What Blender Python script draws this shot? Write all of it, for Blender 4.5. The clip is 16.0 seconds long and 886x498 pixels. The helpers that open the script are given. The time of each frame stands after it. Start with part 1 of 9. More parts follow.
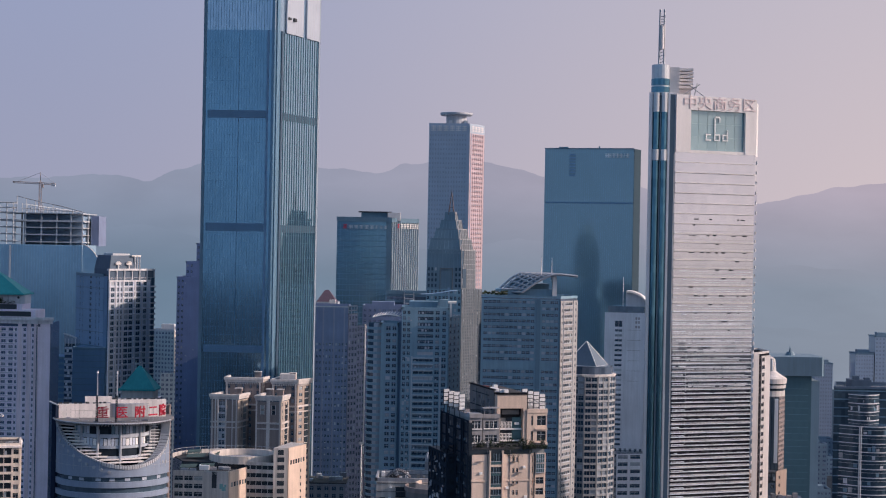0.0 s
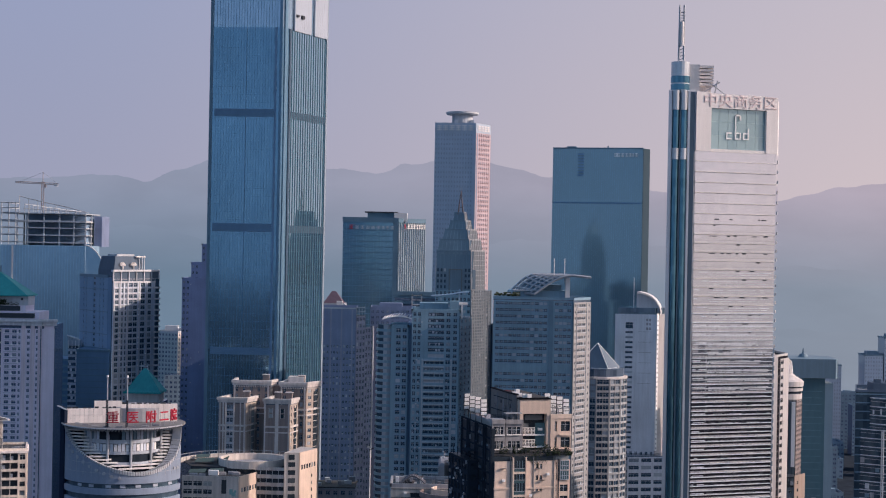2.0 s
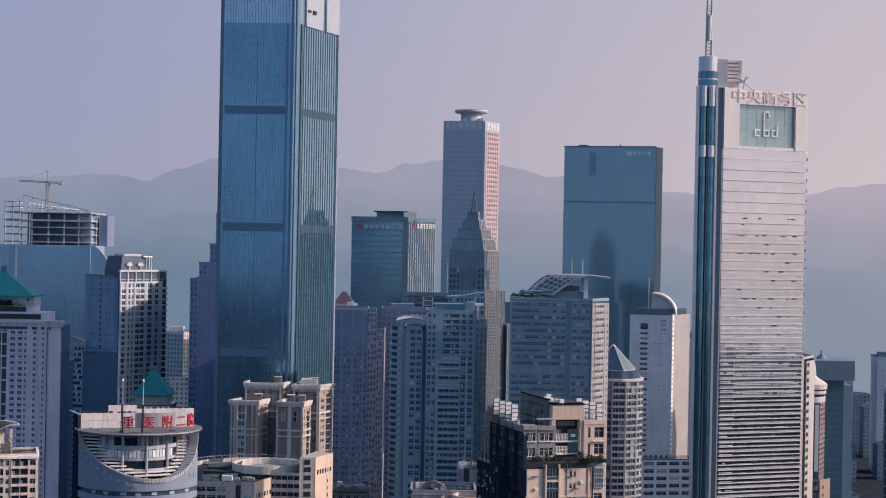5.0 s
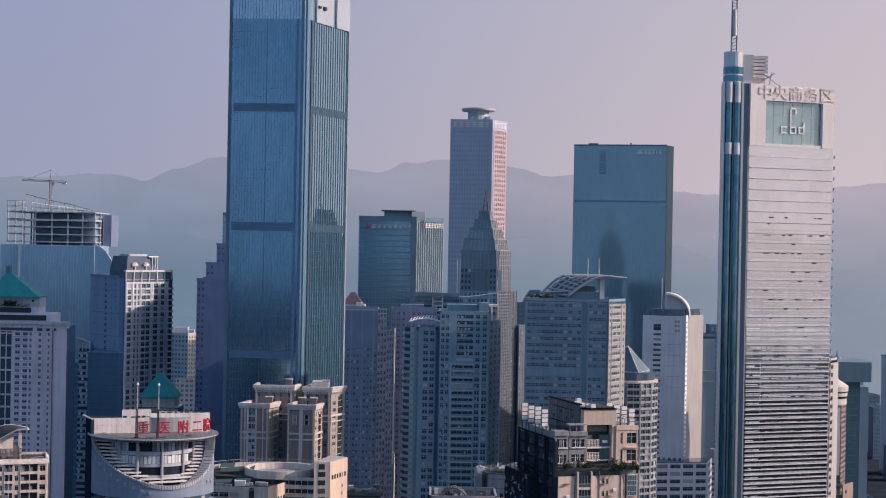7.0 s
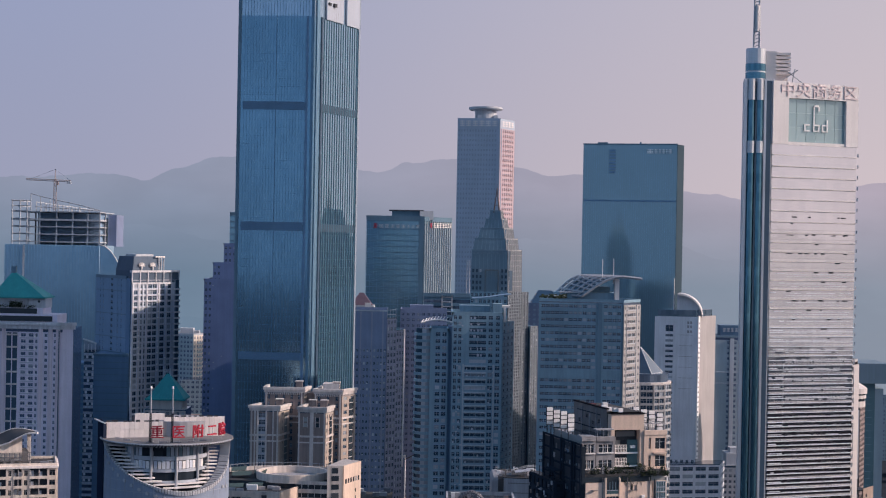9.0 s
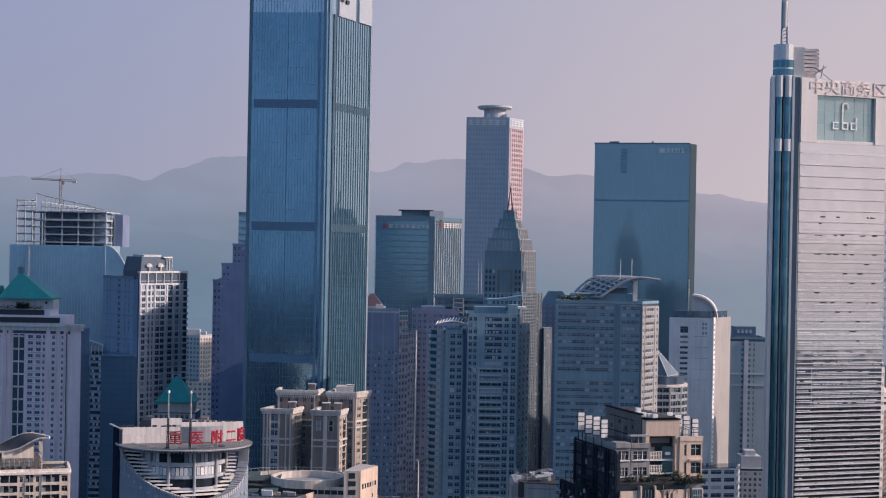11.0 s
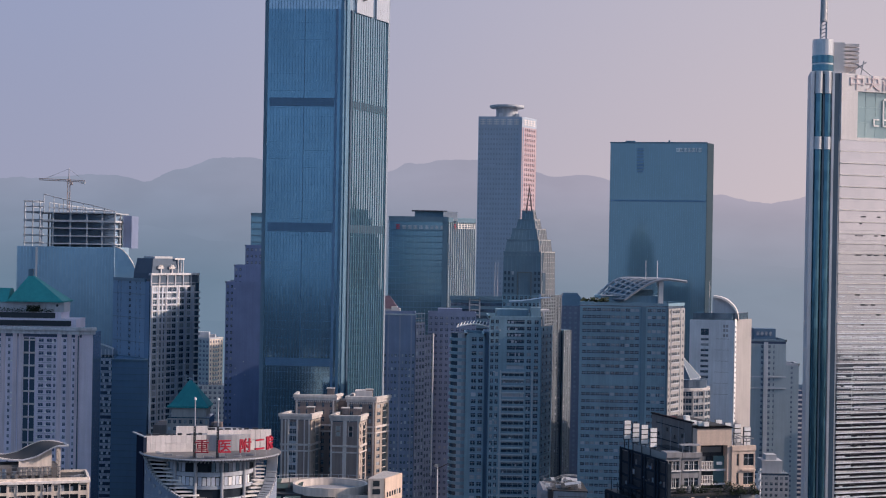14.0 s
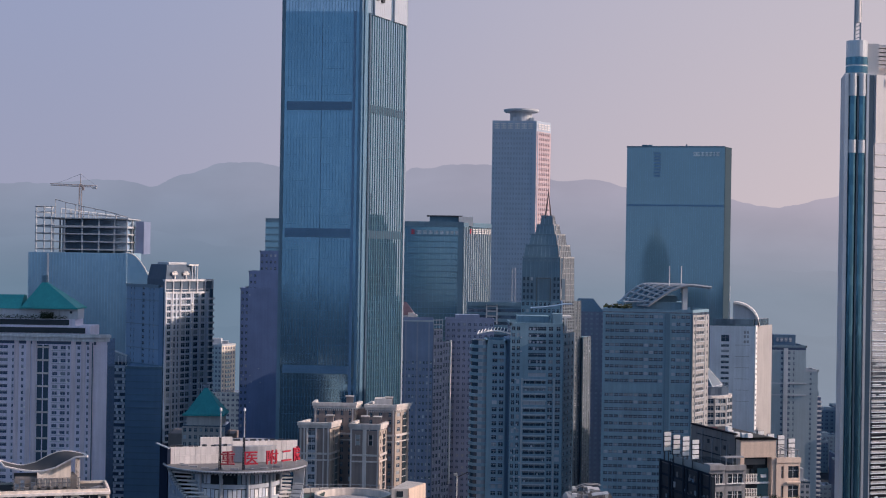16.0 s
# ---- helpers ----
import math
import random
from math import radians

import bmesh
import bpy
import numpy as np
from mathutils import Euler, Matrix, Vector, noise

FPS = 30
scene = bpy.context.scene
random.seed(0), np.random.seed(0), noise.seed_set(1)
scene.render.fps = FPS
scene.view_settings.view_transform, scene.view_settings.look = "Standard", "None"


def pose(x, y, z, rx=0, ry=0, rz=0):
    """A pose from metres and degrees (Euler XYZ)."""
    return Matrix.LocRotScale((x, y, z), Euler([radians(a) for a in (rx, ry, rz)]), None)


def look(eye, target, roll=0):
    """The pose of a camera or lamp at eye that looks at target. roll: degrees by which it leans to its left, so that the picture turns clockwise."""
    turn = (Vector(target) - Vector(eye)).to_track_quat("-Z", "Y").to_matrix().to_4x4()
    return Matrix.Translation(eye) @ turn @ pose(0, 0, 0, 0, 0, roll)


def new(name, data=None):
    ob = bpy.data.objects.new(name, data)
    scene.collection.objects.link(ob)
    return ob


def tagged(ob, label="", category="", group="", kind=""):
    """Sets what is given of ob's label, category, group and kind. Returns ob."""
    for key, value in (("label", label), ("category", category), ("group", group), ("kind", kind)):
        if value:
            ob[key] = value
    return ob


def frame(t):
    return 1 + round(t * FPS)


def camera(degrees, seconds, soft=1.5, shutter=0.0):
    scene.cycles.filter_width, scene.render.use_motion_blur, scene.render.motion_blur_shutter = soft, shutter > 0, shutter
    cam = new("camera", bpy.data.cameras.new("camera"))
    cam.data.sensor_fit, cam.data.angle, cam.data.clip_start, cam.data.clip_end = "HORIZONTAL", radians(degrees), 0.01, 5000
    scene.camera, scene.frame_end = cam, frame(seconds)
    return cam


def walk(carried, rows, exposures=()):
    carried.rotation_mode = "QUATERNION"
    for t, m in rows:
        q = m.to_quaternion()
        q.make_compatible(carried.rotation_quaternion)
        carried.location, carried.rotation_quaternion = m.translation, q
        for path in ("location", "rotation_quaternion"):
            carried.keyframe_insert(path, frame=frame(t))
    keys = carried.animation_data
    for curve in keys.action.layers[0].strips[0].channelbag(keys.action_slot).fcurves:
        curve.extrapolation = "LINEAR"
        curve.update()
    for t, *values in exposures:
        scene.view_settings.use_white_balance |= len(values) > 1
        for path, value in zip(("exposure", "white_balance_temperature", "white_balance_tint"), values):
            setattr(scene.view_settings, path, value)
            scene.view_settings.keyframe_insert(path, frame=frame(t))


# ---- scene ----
cam = camera(30.0, 16.0, soft=1.1)
PATH = [
    (0, (0.32, -0.27, 189.71), (0.32, 999.73, 187.31), 1.08),
    (0.5, (-1.69, 3.77, 189.76), (-1.13, 1003.76, 187.47), 1.08),
    (1, (-2.92, 5.98, 189.71), (-2.11, 1005.98, 187.53), 1.08),
    (1.5, (-4.49, 9.15, 189.77), (-3.45, 1009.14, 187.51), 1.08),
    (2, (-6.63, 13.13, 189.71), (-5.14, 1013.13, 187.59), 1.07),
    (2.5, (-7.84, 15.51, 189.75), (-6.23, 1015.51, 187.58), 1.07),
    (3, (-9.50, 18.68, 189.65), (-7.71, 1018.67, 187.53), 1.08),
    (3.5, (-11.67, 22.39, 189.80), (-9.50, 1022.38, 187.59), 1.07),
    (4, (-12.88, 24.58, 189.67), (-10.56, 1024.58, 187.58), 1.08),
    (6.5, (-21.93, 41.05, 189.44), (-17.22, 1041.04, 187.03), 1.06),
    (7, (-24.15, 44.69, 189.39), (-18.96, 1044.68, 187.05), 1.06),
    (7.5, (-25.39, 47.18, 189.37), (-20.17, 1047.17, 187.01), 1.06),
    (8, (-27.22, 49.94, 189.37), (-21.71, 1049.93, 186.91), 1.05),
    (8.5, (-29.30, 53.98, 189.34), (-23.64, 1053.96, 186.95), 1.06),
    (9, (-30.73, 56.05, 189.37), (-24.84, 1056.03, 186.95), 1.06),
    (11.5, (-40.25, 71.97, 189.27), (-33.15, 1071.95, 187.08), 1.04),
    (12, (-41.75, 74.00, 189.21), (-34.44, 1073.97, 187.19), 1.01),
    (12.5, (-43.98, 77.91, 189.21), (-36.37, 1077.88, 187.31), 1.02),
    (13, (-45.32, 80.03, 189.26), (-37.62, 1080.00, 187.49), 0.98),
    (13.5, (-47.72, 83.75, 189.13), (-39.70, 1083.72, 187.57), 1.01),
    (14, (-49.53, 86.76, 189.25), (-41.38, 1086.72, 187.53), 0.99),
    (14.5, (-50.93, 88.81, 189.19), (-42.64, 1088.78, 187.44), 0.97),
    (15, (-53.37, 92.34, 189.19), (-44.93, 1092.30, 187.42), 0.97),
    (15.5, (-55.22, 95.16, 189.51), (-47.69, 1095.13, 189.93), 0.94),
    (16, (-57.11, 98.31, 189.57), (-51.37, 1098.29, 190.67), 0.92),
]
walk(cam, [(t, look(eye, target, lean)) for t, eye, target, lean in PATH])

# ---- world, sun, exposure ----
SUN_AZ, SUN_EL = radians(-5.0), radians(27.0)      # azimuth from +x towards +y
sun_way = Vector((math.cos(SUN_AZ) * math.cos(SUN_EL), math.sin(SUN_AZ) * math.cos(SUN_EL), math.sin(SUN_EL)))
sun = new("sun", bpy.data.lights.new("sun", "SUN"))
sun.data.energy, sun.data.angle, sun.data.color = 3.9, radians(0.8), (1.0, 0.79, 0.69)
sun.matrix_world = look(sun_way * 3000, (0, 0, 0))

world = bpy.data.worlds.new("hazy_morning")
scene.world = world
world.use_nodes = True
wt = world.node_tree
wt.nodes.clear()


def wnode(kind, **sets):
    n = wt.nodes.new(kind)
    for k, v in sets.items():
        n.inputs[k].default_value = v
    return n


sky = wt.nodes.new("ShaderNodeTexSky")
sky.sky_type, sky.sun_disc = "NISHITA", False
sky.sun_elevation, sky.sun_rotation = SUN_EL, radians(90) - SUN_AZ
sky.dust_density, sky.air_density = 3.0, 1.2
w_coord = wt.nodes.new("ShaderNodeTexCoord")
w_sep = wt.nodes.new("ShaderNodeSeparateXYZ")
wt.links.new(w_coord.outputs["Generated"], w_sep.inputs[0])
w_side = wt.nodes.new("ShaderNodeMapRange")
w_side.interpolation_type = "SMOOTHSTEP"
for k, v in ((1, 0.05), (2, 0.78), (3, 0.0), (4, 1.0)):
    w_side.inputs[k].default_value = v
w_dot = wt.nodes.new("ShaderNodeVectorMath")
w_dot.operation = "DOT_PRODUCT"
w_dot.inputs[1].default_value = (1.0, 0.36, 0.0)
wt.links.new(w_coord.outputs["Generated"], w_dot.inputs[0])
wt.links.new(w_dot.outputs["Value"], w_side.inputs[0])
w_low = wt.nodes.new("ShaderNodeMix")
w_low.data_type = "RGBA"
w_low.inputs[6].default_value, w_low.inputs[7].default_value = (0.33, 0.344, 0.475, 1), (0.67, 0.556, 0.57, 1)
w_high = wt.nodes.new("ShaderNodeMix")
w_high.data_type = "RGBA"
w_high.inputs[6].default_value, w_high.inputs[7].default_value = (0.294, 0.35, 0.545, 1), (0.56, 0.516, 0.585, 1)
for m in (w_low, w_high):
    wt.links.new(w_side.outputs[0], m.inputs[0])
w_up = wt.nodes.new("ShaderNodeMapRange")
for k, v in ((1, 0.02), (2, 0.22), (3, 0.0), (4, 1.0)):
    w_up.inputs[k].default_value = v
wt.links.new(w_sep.outputs["Z"], w_up.inputs[0])
w_haze = wt.nodes.new("ShaderNodeMix")
w_haze.data_type = "RGBA"
wt.links.new(w_up.outputs[0], w_haze.inputs[0])
wt.links.new(w_low.outputs[2], w_haze.inputs[6])
wt.links.new(w_high.outputs[2], w_haze.inputs[7])
w_dim = wt.nodes.new("ShaderNodeMix")
w_dim.data_type, w_dim.blend_type = "RGBA", "MULTIPLY"
w_dim.inputs[0].default_value = 1.0
w_dim.inputs[7].default_value = (0.105, 0.122, 0.142, 1)
wt.links.new(sky.outputs[0], w_dim.inputs[6])
w_mix = wt.nodes.new("ShaderNodeMix")
w_mix.data_type = "RGBA"
w_clear = wt.nodes.new("ShaderNodeMapRange")
for k, v in ((1, 0.16), (2, 0.6), (3, 0.0), (4, 0.9)):
    w_clear.inputs[k].default_value = v
wt.links.new(w_sep.outputs["Z"], w_clear.inputs[0])
wt.links.new(w_clear.outputs[0], w_mix.inputs[0])
wt.links.new(w_haze.outputs[2], w_mix.inputs[6])
wt.links.new(w_dim.outputs[2], w_mix.inputs[7])
w_back = wt.nodes.new("ShaderNodeMapRange")
w_back.interpolation_type = "SMOOTHSTEP"
for k, v in ((1, -0.1), (2, 0.9), (3, 0.0), (4, 1.0)):
    w_back.inputs[k].default_value = v
w_away = wt.nodes.new("ShaderNodeVectorMath")
w_away.operation = "DOT_PRODUCT"
w_away.inputs[1].default_value = (-0.8, -1.0, 0.0)
wt.links.new(w_coord.outputs["Generated"], w_away.inputs[0])
wt.links.new(w_away.outputs["Value"], w_back.inputs[0])
w_cool = wt.nodes.new("ShaderNodeMix")
w_cool.data_type, w_cool.blend_type = "RGBA", "MULTIPLY"
w_cool.inputs[7].default_value = (0.76, 0.99, 1.03, 1)
wt.links.new(w_back.outputs[0], w_cool.inputs[0])
wt.links.new(w_mix.outputs[2], w_cool.inputs[6])
w_bg = wt.nodes.new("ShaderNodeBackground")
w_bg.inputs[1].default_value = 1.0
w_out = wt.nodes.new("ShaderNodeOutputWorld")
wt.links.new(w_cool.outputs[2], w_bg.inputs[0])
wt.links.new(w_bg.outputs[0], w_out.inputs[0])


# ---- materials ----
def base_material(name):
    m = bpy.data.materials.new(name)
    m.use_nodes = True
    return m, m.node_tree, m.node_tree.nodes["Principled BSDF"]


def mapped_noise(nt, scale, detail, stretch):
    geo = nt.nodes.new("ShaderNodeNewGeometry")
    mp = nt.nodes.new("ShaderNodeMapping")
    mp.inputs["Scale"].default_value = stretch
    nz = nt.nodes.new("ShaderNodeTexNoise")
    nz.inputs["Scale"].default_value, nz.inputs["Detail"].default_value = scale, detail
    nt.links.new(geo.outputs["Position"], mp.inputs[0])
    nt.links.new(mp.outputs[0], nz.inputs[0])
    return nz.outputs[0]


def ranged(nt, value, lo, hi, a=0.0, b=1.0):
    r = nt.nodes.new("ShaderNodeMapRange")
    for k, v in ((1, lo), (2, hi), (3, a), (4, b)):
        r.inputs[k].default_value = v
    nt.links.new(value, r.inputs[0])
    return r.outputs[0]


def multiply(nt, a, b):
    n = nt.nodes.new("ShaderNodeMath")
    n.operation = "MULTIPLY"
    nt.links.new(a, n.inputs[0])
    nt.links.new(b, n.inputs[1])
    return n.outputs[0]


def toned(nt, colour, factor):
    """The colour times a factor."""
    n = nt.nodes.new("ShaderNodeVectorMath")
    n.operation = "SCALE"
    if isinstance(colour, tuple):
        n.inputs[0].default_value = colour
    else:
        nt.links.new(colour, n.inputs[0])
    nt.links.new(factor, n.inputs["Scale"])
    return n.outputs[0]


def paint(name, colour, rough=0.75, vary=0.16, streak=0.18, metal=0.0, bump=0.0, spec=0.3):
    """Plaster, tile or coated metal: broad stains, rain streaks and fine grain."""
    m, nt, p = base_material(name)
    broad = ranged(nt, mapped_noise(nt, 0.09, 4, (1, 1, 1)), 0.3, 0.7, 1 - vary, 1 + vary * 0.5)
    runs = ranged(nt, mapped_noise(nt, 0.8, 3, (1, 1, 0.05)), 0.35, 0.75, 1 + streak * 0.3, 1 - streak)
    fine = ranged(nt, mapped_noise(nt, 2.5, 2, (1, 1, 1)), 0.25, 0.75, 0.93, 1.07)
    info = nt.nodes.new("ShaderNodeObjectInfo")
    each = ranged(nt, info.outputs["Random"], 0, 1, 0.94, 1.05)
    f = multiply(nt, multiply(nt, broad, runs), multiply(nt, fine, each))
    nt.links.new(toned(nt, colour, f), p.inputs["Base Color"])
    p.inputs["Roughness"].default_value, p.inputs["Metallic"].default_value = rough, metal
    p.inputs["Specular IOR Level"].default_value = spec
    if bump:
        b = nt.nodes.new("ShaderNodeBump")
        b.inputs["Strength"].default_value, b.inputs["Distance"].default_value = bump, 0.08
        nt.links.new(mapped_noise(nt, 3.0, 4, (1, 1, 1)), b.inputs["Height"])
        nt.links.new(b.outputs[0], p.inputs["Normal"])
    return m


def curtain_glass(name, tint, dark, pane=(1.5, 4.0), metal=0.75, rough=0.1, tilt=0.012, blinds=0.12, spec=0.5):
    """Coated facade glass; each pane differs a little in tone and set."""
    m, nt, p = base_material(name)
    uv = nt.nodes.new("ShaderNodeUVMap")
    div = nt.nodes.new("ShaderNodeVectorMath")
    div.operation = "DIVIDE"
    div.inputs[1].default_value = (pane[0], pane[1], 1)
    flo = nt.nodes.new("ShaderNodeVectorMath")
    flo.operation = "FLOOR"
    wn = nt.nodes.new("ShaderNodeTexWhiteNoise")
    wn.noise_dimensions = "2D"
    nt.links.new(uv.outputs[0], div.inputs[0])
    nt.links.new(div.outputs[0], flo.inputs[0])
    nt.links.new(flo.outputs[0], wn.inputs["Vector"])
    mix = nt.nodes.new("ShaderNodeMix")
    mix.data_type = "RGBA"
    mix.inputs[6].default_value, mix.inputs[7].default_value = (*dark, 1), (*tint, 1)
    nt.links.new(wn.outputs["Value"], mix.inputs[0])
    broad = ranged(nt, mapped_noise(nt, 0.035, 4, (1, 1, 0.6)), 0.3, 0.7, 1 - blinds, 1 + blinds)
    nt.links.new(toned(nt, mix.outputs[2], broad), p.inputs["Base Color"])
    p.inputs["Metallic"].default_value, p.inputs["Roughness"].default_value = metal, rough
    p.inputs["Specular IOR Level"].default_value = spec
    geo = nt.nodes.new("ShaderNodeNewGeometry")
    off = nt.nodes.new("ShaderNodeVectorMath")
    off.operation = "SUBTRACT"
    off.inputs[1].default_value = (0.5, 0.5, 0.5)
    nt.links.new(wn.outputs["Color"], off.inputs[0])
    sc = nt.nodes.new("ShaderNodeVectorMath")
    sc.operation = "SCALE"
    sc.inputs["Scale"].default_value = tilt
    nt.links.new(off.outputs[0], sc.inputs[0])
    add = nt.nodes.new("ShaderNodeVectorMath")
    add.operation = "ADD"
    nt.links.new(geo.outputs["Normal"], add.inputs[0])
    nt.links.new(sc.outputs[0], add.inputs[1])
    nrm = nt.nodes.new("ShaderNodeVectorMath")
    nrm.operation = "NORMALIZE"
    nt.links.new(add.outputs[0], nrm.inputs[0])
    nt.links.new(nrm.outputs[0], p.inputs["Normal"])
    return m


def window_glass(name, dark, pale, share=0.2):
    """Panes of single windows: most dark, some with pale blinds behind."""
    m, nt, p = base_material(name)
    info = nt.nodes.new("ShaderNodeObjectInfo")
    geo = nt.nodes.new("ShaderNodeNewGeometry")
    add = nt.nodes.new("ShaderNodeMath")
    add.operation = "ADD"
    nt.links.new(info.outputs["Random"], add.inputs[0])
    nt.links.new(geo.outputs["Random Per Island"], add.inputs[1])
    fr = nt.nodes.new("ShaderNodeMath")
    fr.operation = "FRACT"
    nt.links.new(add.outputs[0], fr.inputs[0])
    pick = ranged(nt, fr.outputs[0], 1 - share, 1.0)
    mix = nt.nodes.new("ShaderNodeMix")
    mix.data_type = "RGBA"
    mix.inputs[6].default_value, mix.inputs[7].default_value = (*dark, 1), (*pale, 1)
    nt.links.new(pick, mix.inputs[0])
    nt.links.new(mix.outputs[2], p.inputs["Base Color"])
    p.inputs["Roughness"].default_value = 0.12
    p.inputs["Specular IOR Level"].default_value = 0.6
    return m


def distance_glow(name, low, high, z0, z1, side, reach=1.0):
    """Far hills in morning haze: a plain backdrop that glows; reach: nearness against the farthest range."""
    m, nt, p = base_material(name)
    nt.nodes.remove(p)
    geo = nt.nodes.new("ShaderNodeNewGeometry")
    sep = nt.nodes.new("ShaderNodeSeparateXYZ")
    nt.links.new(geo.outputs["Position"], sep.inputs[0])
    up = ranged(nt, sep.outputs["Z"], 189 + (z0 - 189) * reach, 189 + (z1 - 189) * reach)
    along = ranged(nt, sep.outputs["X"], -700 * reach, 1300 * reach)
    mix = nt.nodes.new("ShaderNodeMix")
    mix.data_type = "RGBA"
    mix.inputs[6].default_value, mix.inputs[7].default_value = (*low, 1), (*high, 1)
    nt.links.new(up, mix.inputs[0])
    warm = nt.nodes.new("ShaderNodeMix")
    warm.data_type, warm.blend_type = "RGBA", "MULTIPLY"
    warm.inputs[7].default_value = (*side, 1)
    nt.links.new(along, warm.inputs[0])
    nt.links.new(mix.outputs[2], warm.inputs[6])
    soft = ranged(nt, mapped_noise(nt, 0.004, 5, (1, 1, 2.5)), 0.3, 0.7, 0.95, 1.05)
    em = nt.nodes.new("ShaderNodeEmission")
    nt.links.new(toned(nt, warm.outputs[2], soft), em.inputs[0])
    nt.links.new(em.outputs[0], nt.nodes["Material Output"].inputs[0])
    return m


# ---- building kit ----
class Bag:
    """Boxes, prisms and strips gathered into one mesh."""

    def __init__(self):
        self.v, self.f, self.uv, self.mi = [], [], [], []

    def face(self, pts, uvs=None, mat=0):
        n = len(self.v)
        self.v += [tuple(p) for p in pts]
        self.f.append(tuple(range(n, n + len(pts))))
        self.uv += list(uvs) if uvs else [(0.0, 0.0)] * len(pts)
        self.mi.append(mat)

    def box(self, o, a, b, c, mat=0):
        o, a, b, c = Vector(o), Vector(a), Vector(b), Vector(c)
        if a.cross(b).dot(c) < 0:
            a, b = b, a
        p = [o, o + a, o + a + b, o + b, o + c, o + a + c, o + a + b + c, o + b + c]
        n = len(self.v)
        self.v += [tuple(q) for q in p]
        for q in ((0, 3, 2, 1), (4, 5, 6, 7), (0, 1, 5, 4), (1, 2, 6, 5), (2, 3, 7, 6), (3, 0, 4, 7)):
            self.f.append(tuple(n + k for k in q))
            self.uv += [(0.0, 0.0)] * 4
            self.mi.append(mat)

    def block(self, x0, x1, y0, y1, z0, z1, mat=0):
        self.box((x0, y0, z0), (x1 - x0, 0, 0), (0, y1 - y0, 0), (0, 0, z1 - z0), mat)

    def prism(self, poly, z0, z1, top=None, mat=0):
        """A wall round a counter-clockwise outline, capped; top: another outline for the upper end."""
        top = top or poly
        run = 0.0
        for i in range(len(poly)):
            j = (i + 1) % len(poly)
            a, b, c, d = poly[i], poly[j], top[j], top[i]
            w = math.hypot(b[0] - a[0], b[1] - a[1])
            self.face([(*a, z0), (*b, z0), (*c, z1), (*d, z1)], [(run, z0), (run + w, z0), (run + w, z1), (run, z1)], mat)
            run += w
        self.face([(*q, z1) for q in top], None, mat)
        self.face([(*q, z0) for q in reversed(poly)], None, mat)

    def sheet(self, rows, mat=0):
        """A skin over rows of points, with shared corners, for smooth shading."""
        n, m = len(self.v), len(rows[0])
        for row in rows:
            self.v += [tuple(q) for q in row]
        for i in range(len(rows) - 1):
            for j in range(m - 1):
                a = n + i * m + j
                self.f.append((a, a + 1, a + m + 1, a + m))
                self.uv += [(0.0, 0.0)] * 4
                self.mi.append(mat)

    def pieces(self, most=240):
        """The bag parted into bags whose faces touch each other."""
        n = len(self.f)
        if n < 7 or n > most:
            return [self]
        lo = np.array([np.min([self.v[i] for i in f], axis=0) for f in self.f]) - 0.06
        hi = np.array([np.max([self.v[i] for i in f], axis=0) for f in self.f]) + 0.06
        mark = np.full(n, -1)
        count = 0
        for seed in range(n):
            if mark[seed] >= 0:
                continue
            todo = [seed]
            mark[seed] = count
            while todo:
                k = todo.pop()
                near = np.nonzero((mark < 0) & (lo <= hi[k]).all(axis=1) & (hi >= lo[k]).all(axis=1))[0]
                mark[near] = count
                todo += list(near)
            count += 1
        if count == 1:
            return [self]
        out = [Bag() for k in range(count)]
        start = 0
        for k, f in enumerate(self.f):
            out[mark[k]].face([self.v[i] for i in f], self.uv[start:start + len(f)], self.mi[k])
            start += len(f)
        return out

    def tube(self, p, q, r, r2=None, n=6, mat=0):
        p, q = Vector(p), Vector(q)
        w = (q - p).normalized()
        a = w.orthogonal().normalized()
        b = w.cross(a)
        r2 = r if r2 is None else r2
        ring = [(math.cos(2 * math.pi * k / n), math.sin(2 * math.pi * k / n)) for k in range(n)]
        lo, hi = [p + (a * c + b * s) * r for c, s in ring], [q + (a * c + b * s) * r2 for c, s in ring]
        for k in range(n):
            j = (k + 1) % n
            self.face([lo[k], lo[j], hi[j], hi[k]], None, mat)
        self.face(list(reversed(lo)), None, mat)
        self.face(hi, None, mat)


def part(name, bag, material, parent, label="", kind="", smooth=False):
    mesh = bpy.data.meshes.new(name)
    mesh.from_pydata(bag.v, [], bag.f)
    layer = mesh.uv_layers.new(name="metres")
    layer.data.foreach_set("uv", np.array(bag.uv, dtype=np.float32).ravel())
    mesh.polygons.foreach_set("material_index", np.array(bag.mi, dtype=np.int32))
    for m in material if isinstance(material, (list, tuple)) else [material]:
        mesh.materials.append(m)
    if smooth:
        mesh.polygons.foreach_set("use_smooth", np.ones(len(mesh.polygons), dtype=bool))
    mesh.update()
    ob = new(name, mesh)
    ob.parent = parent
    return tagged(ob, label=label, kind=kind)


def thing(name, label, category, at, group=""):
    ob = new(name)
    ob.location = at
    ob.empty_display_size = 2
    return tagged(ob, label=label, category=category, group=group)


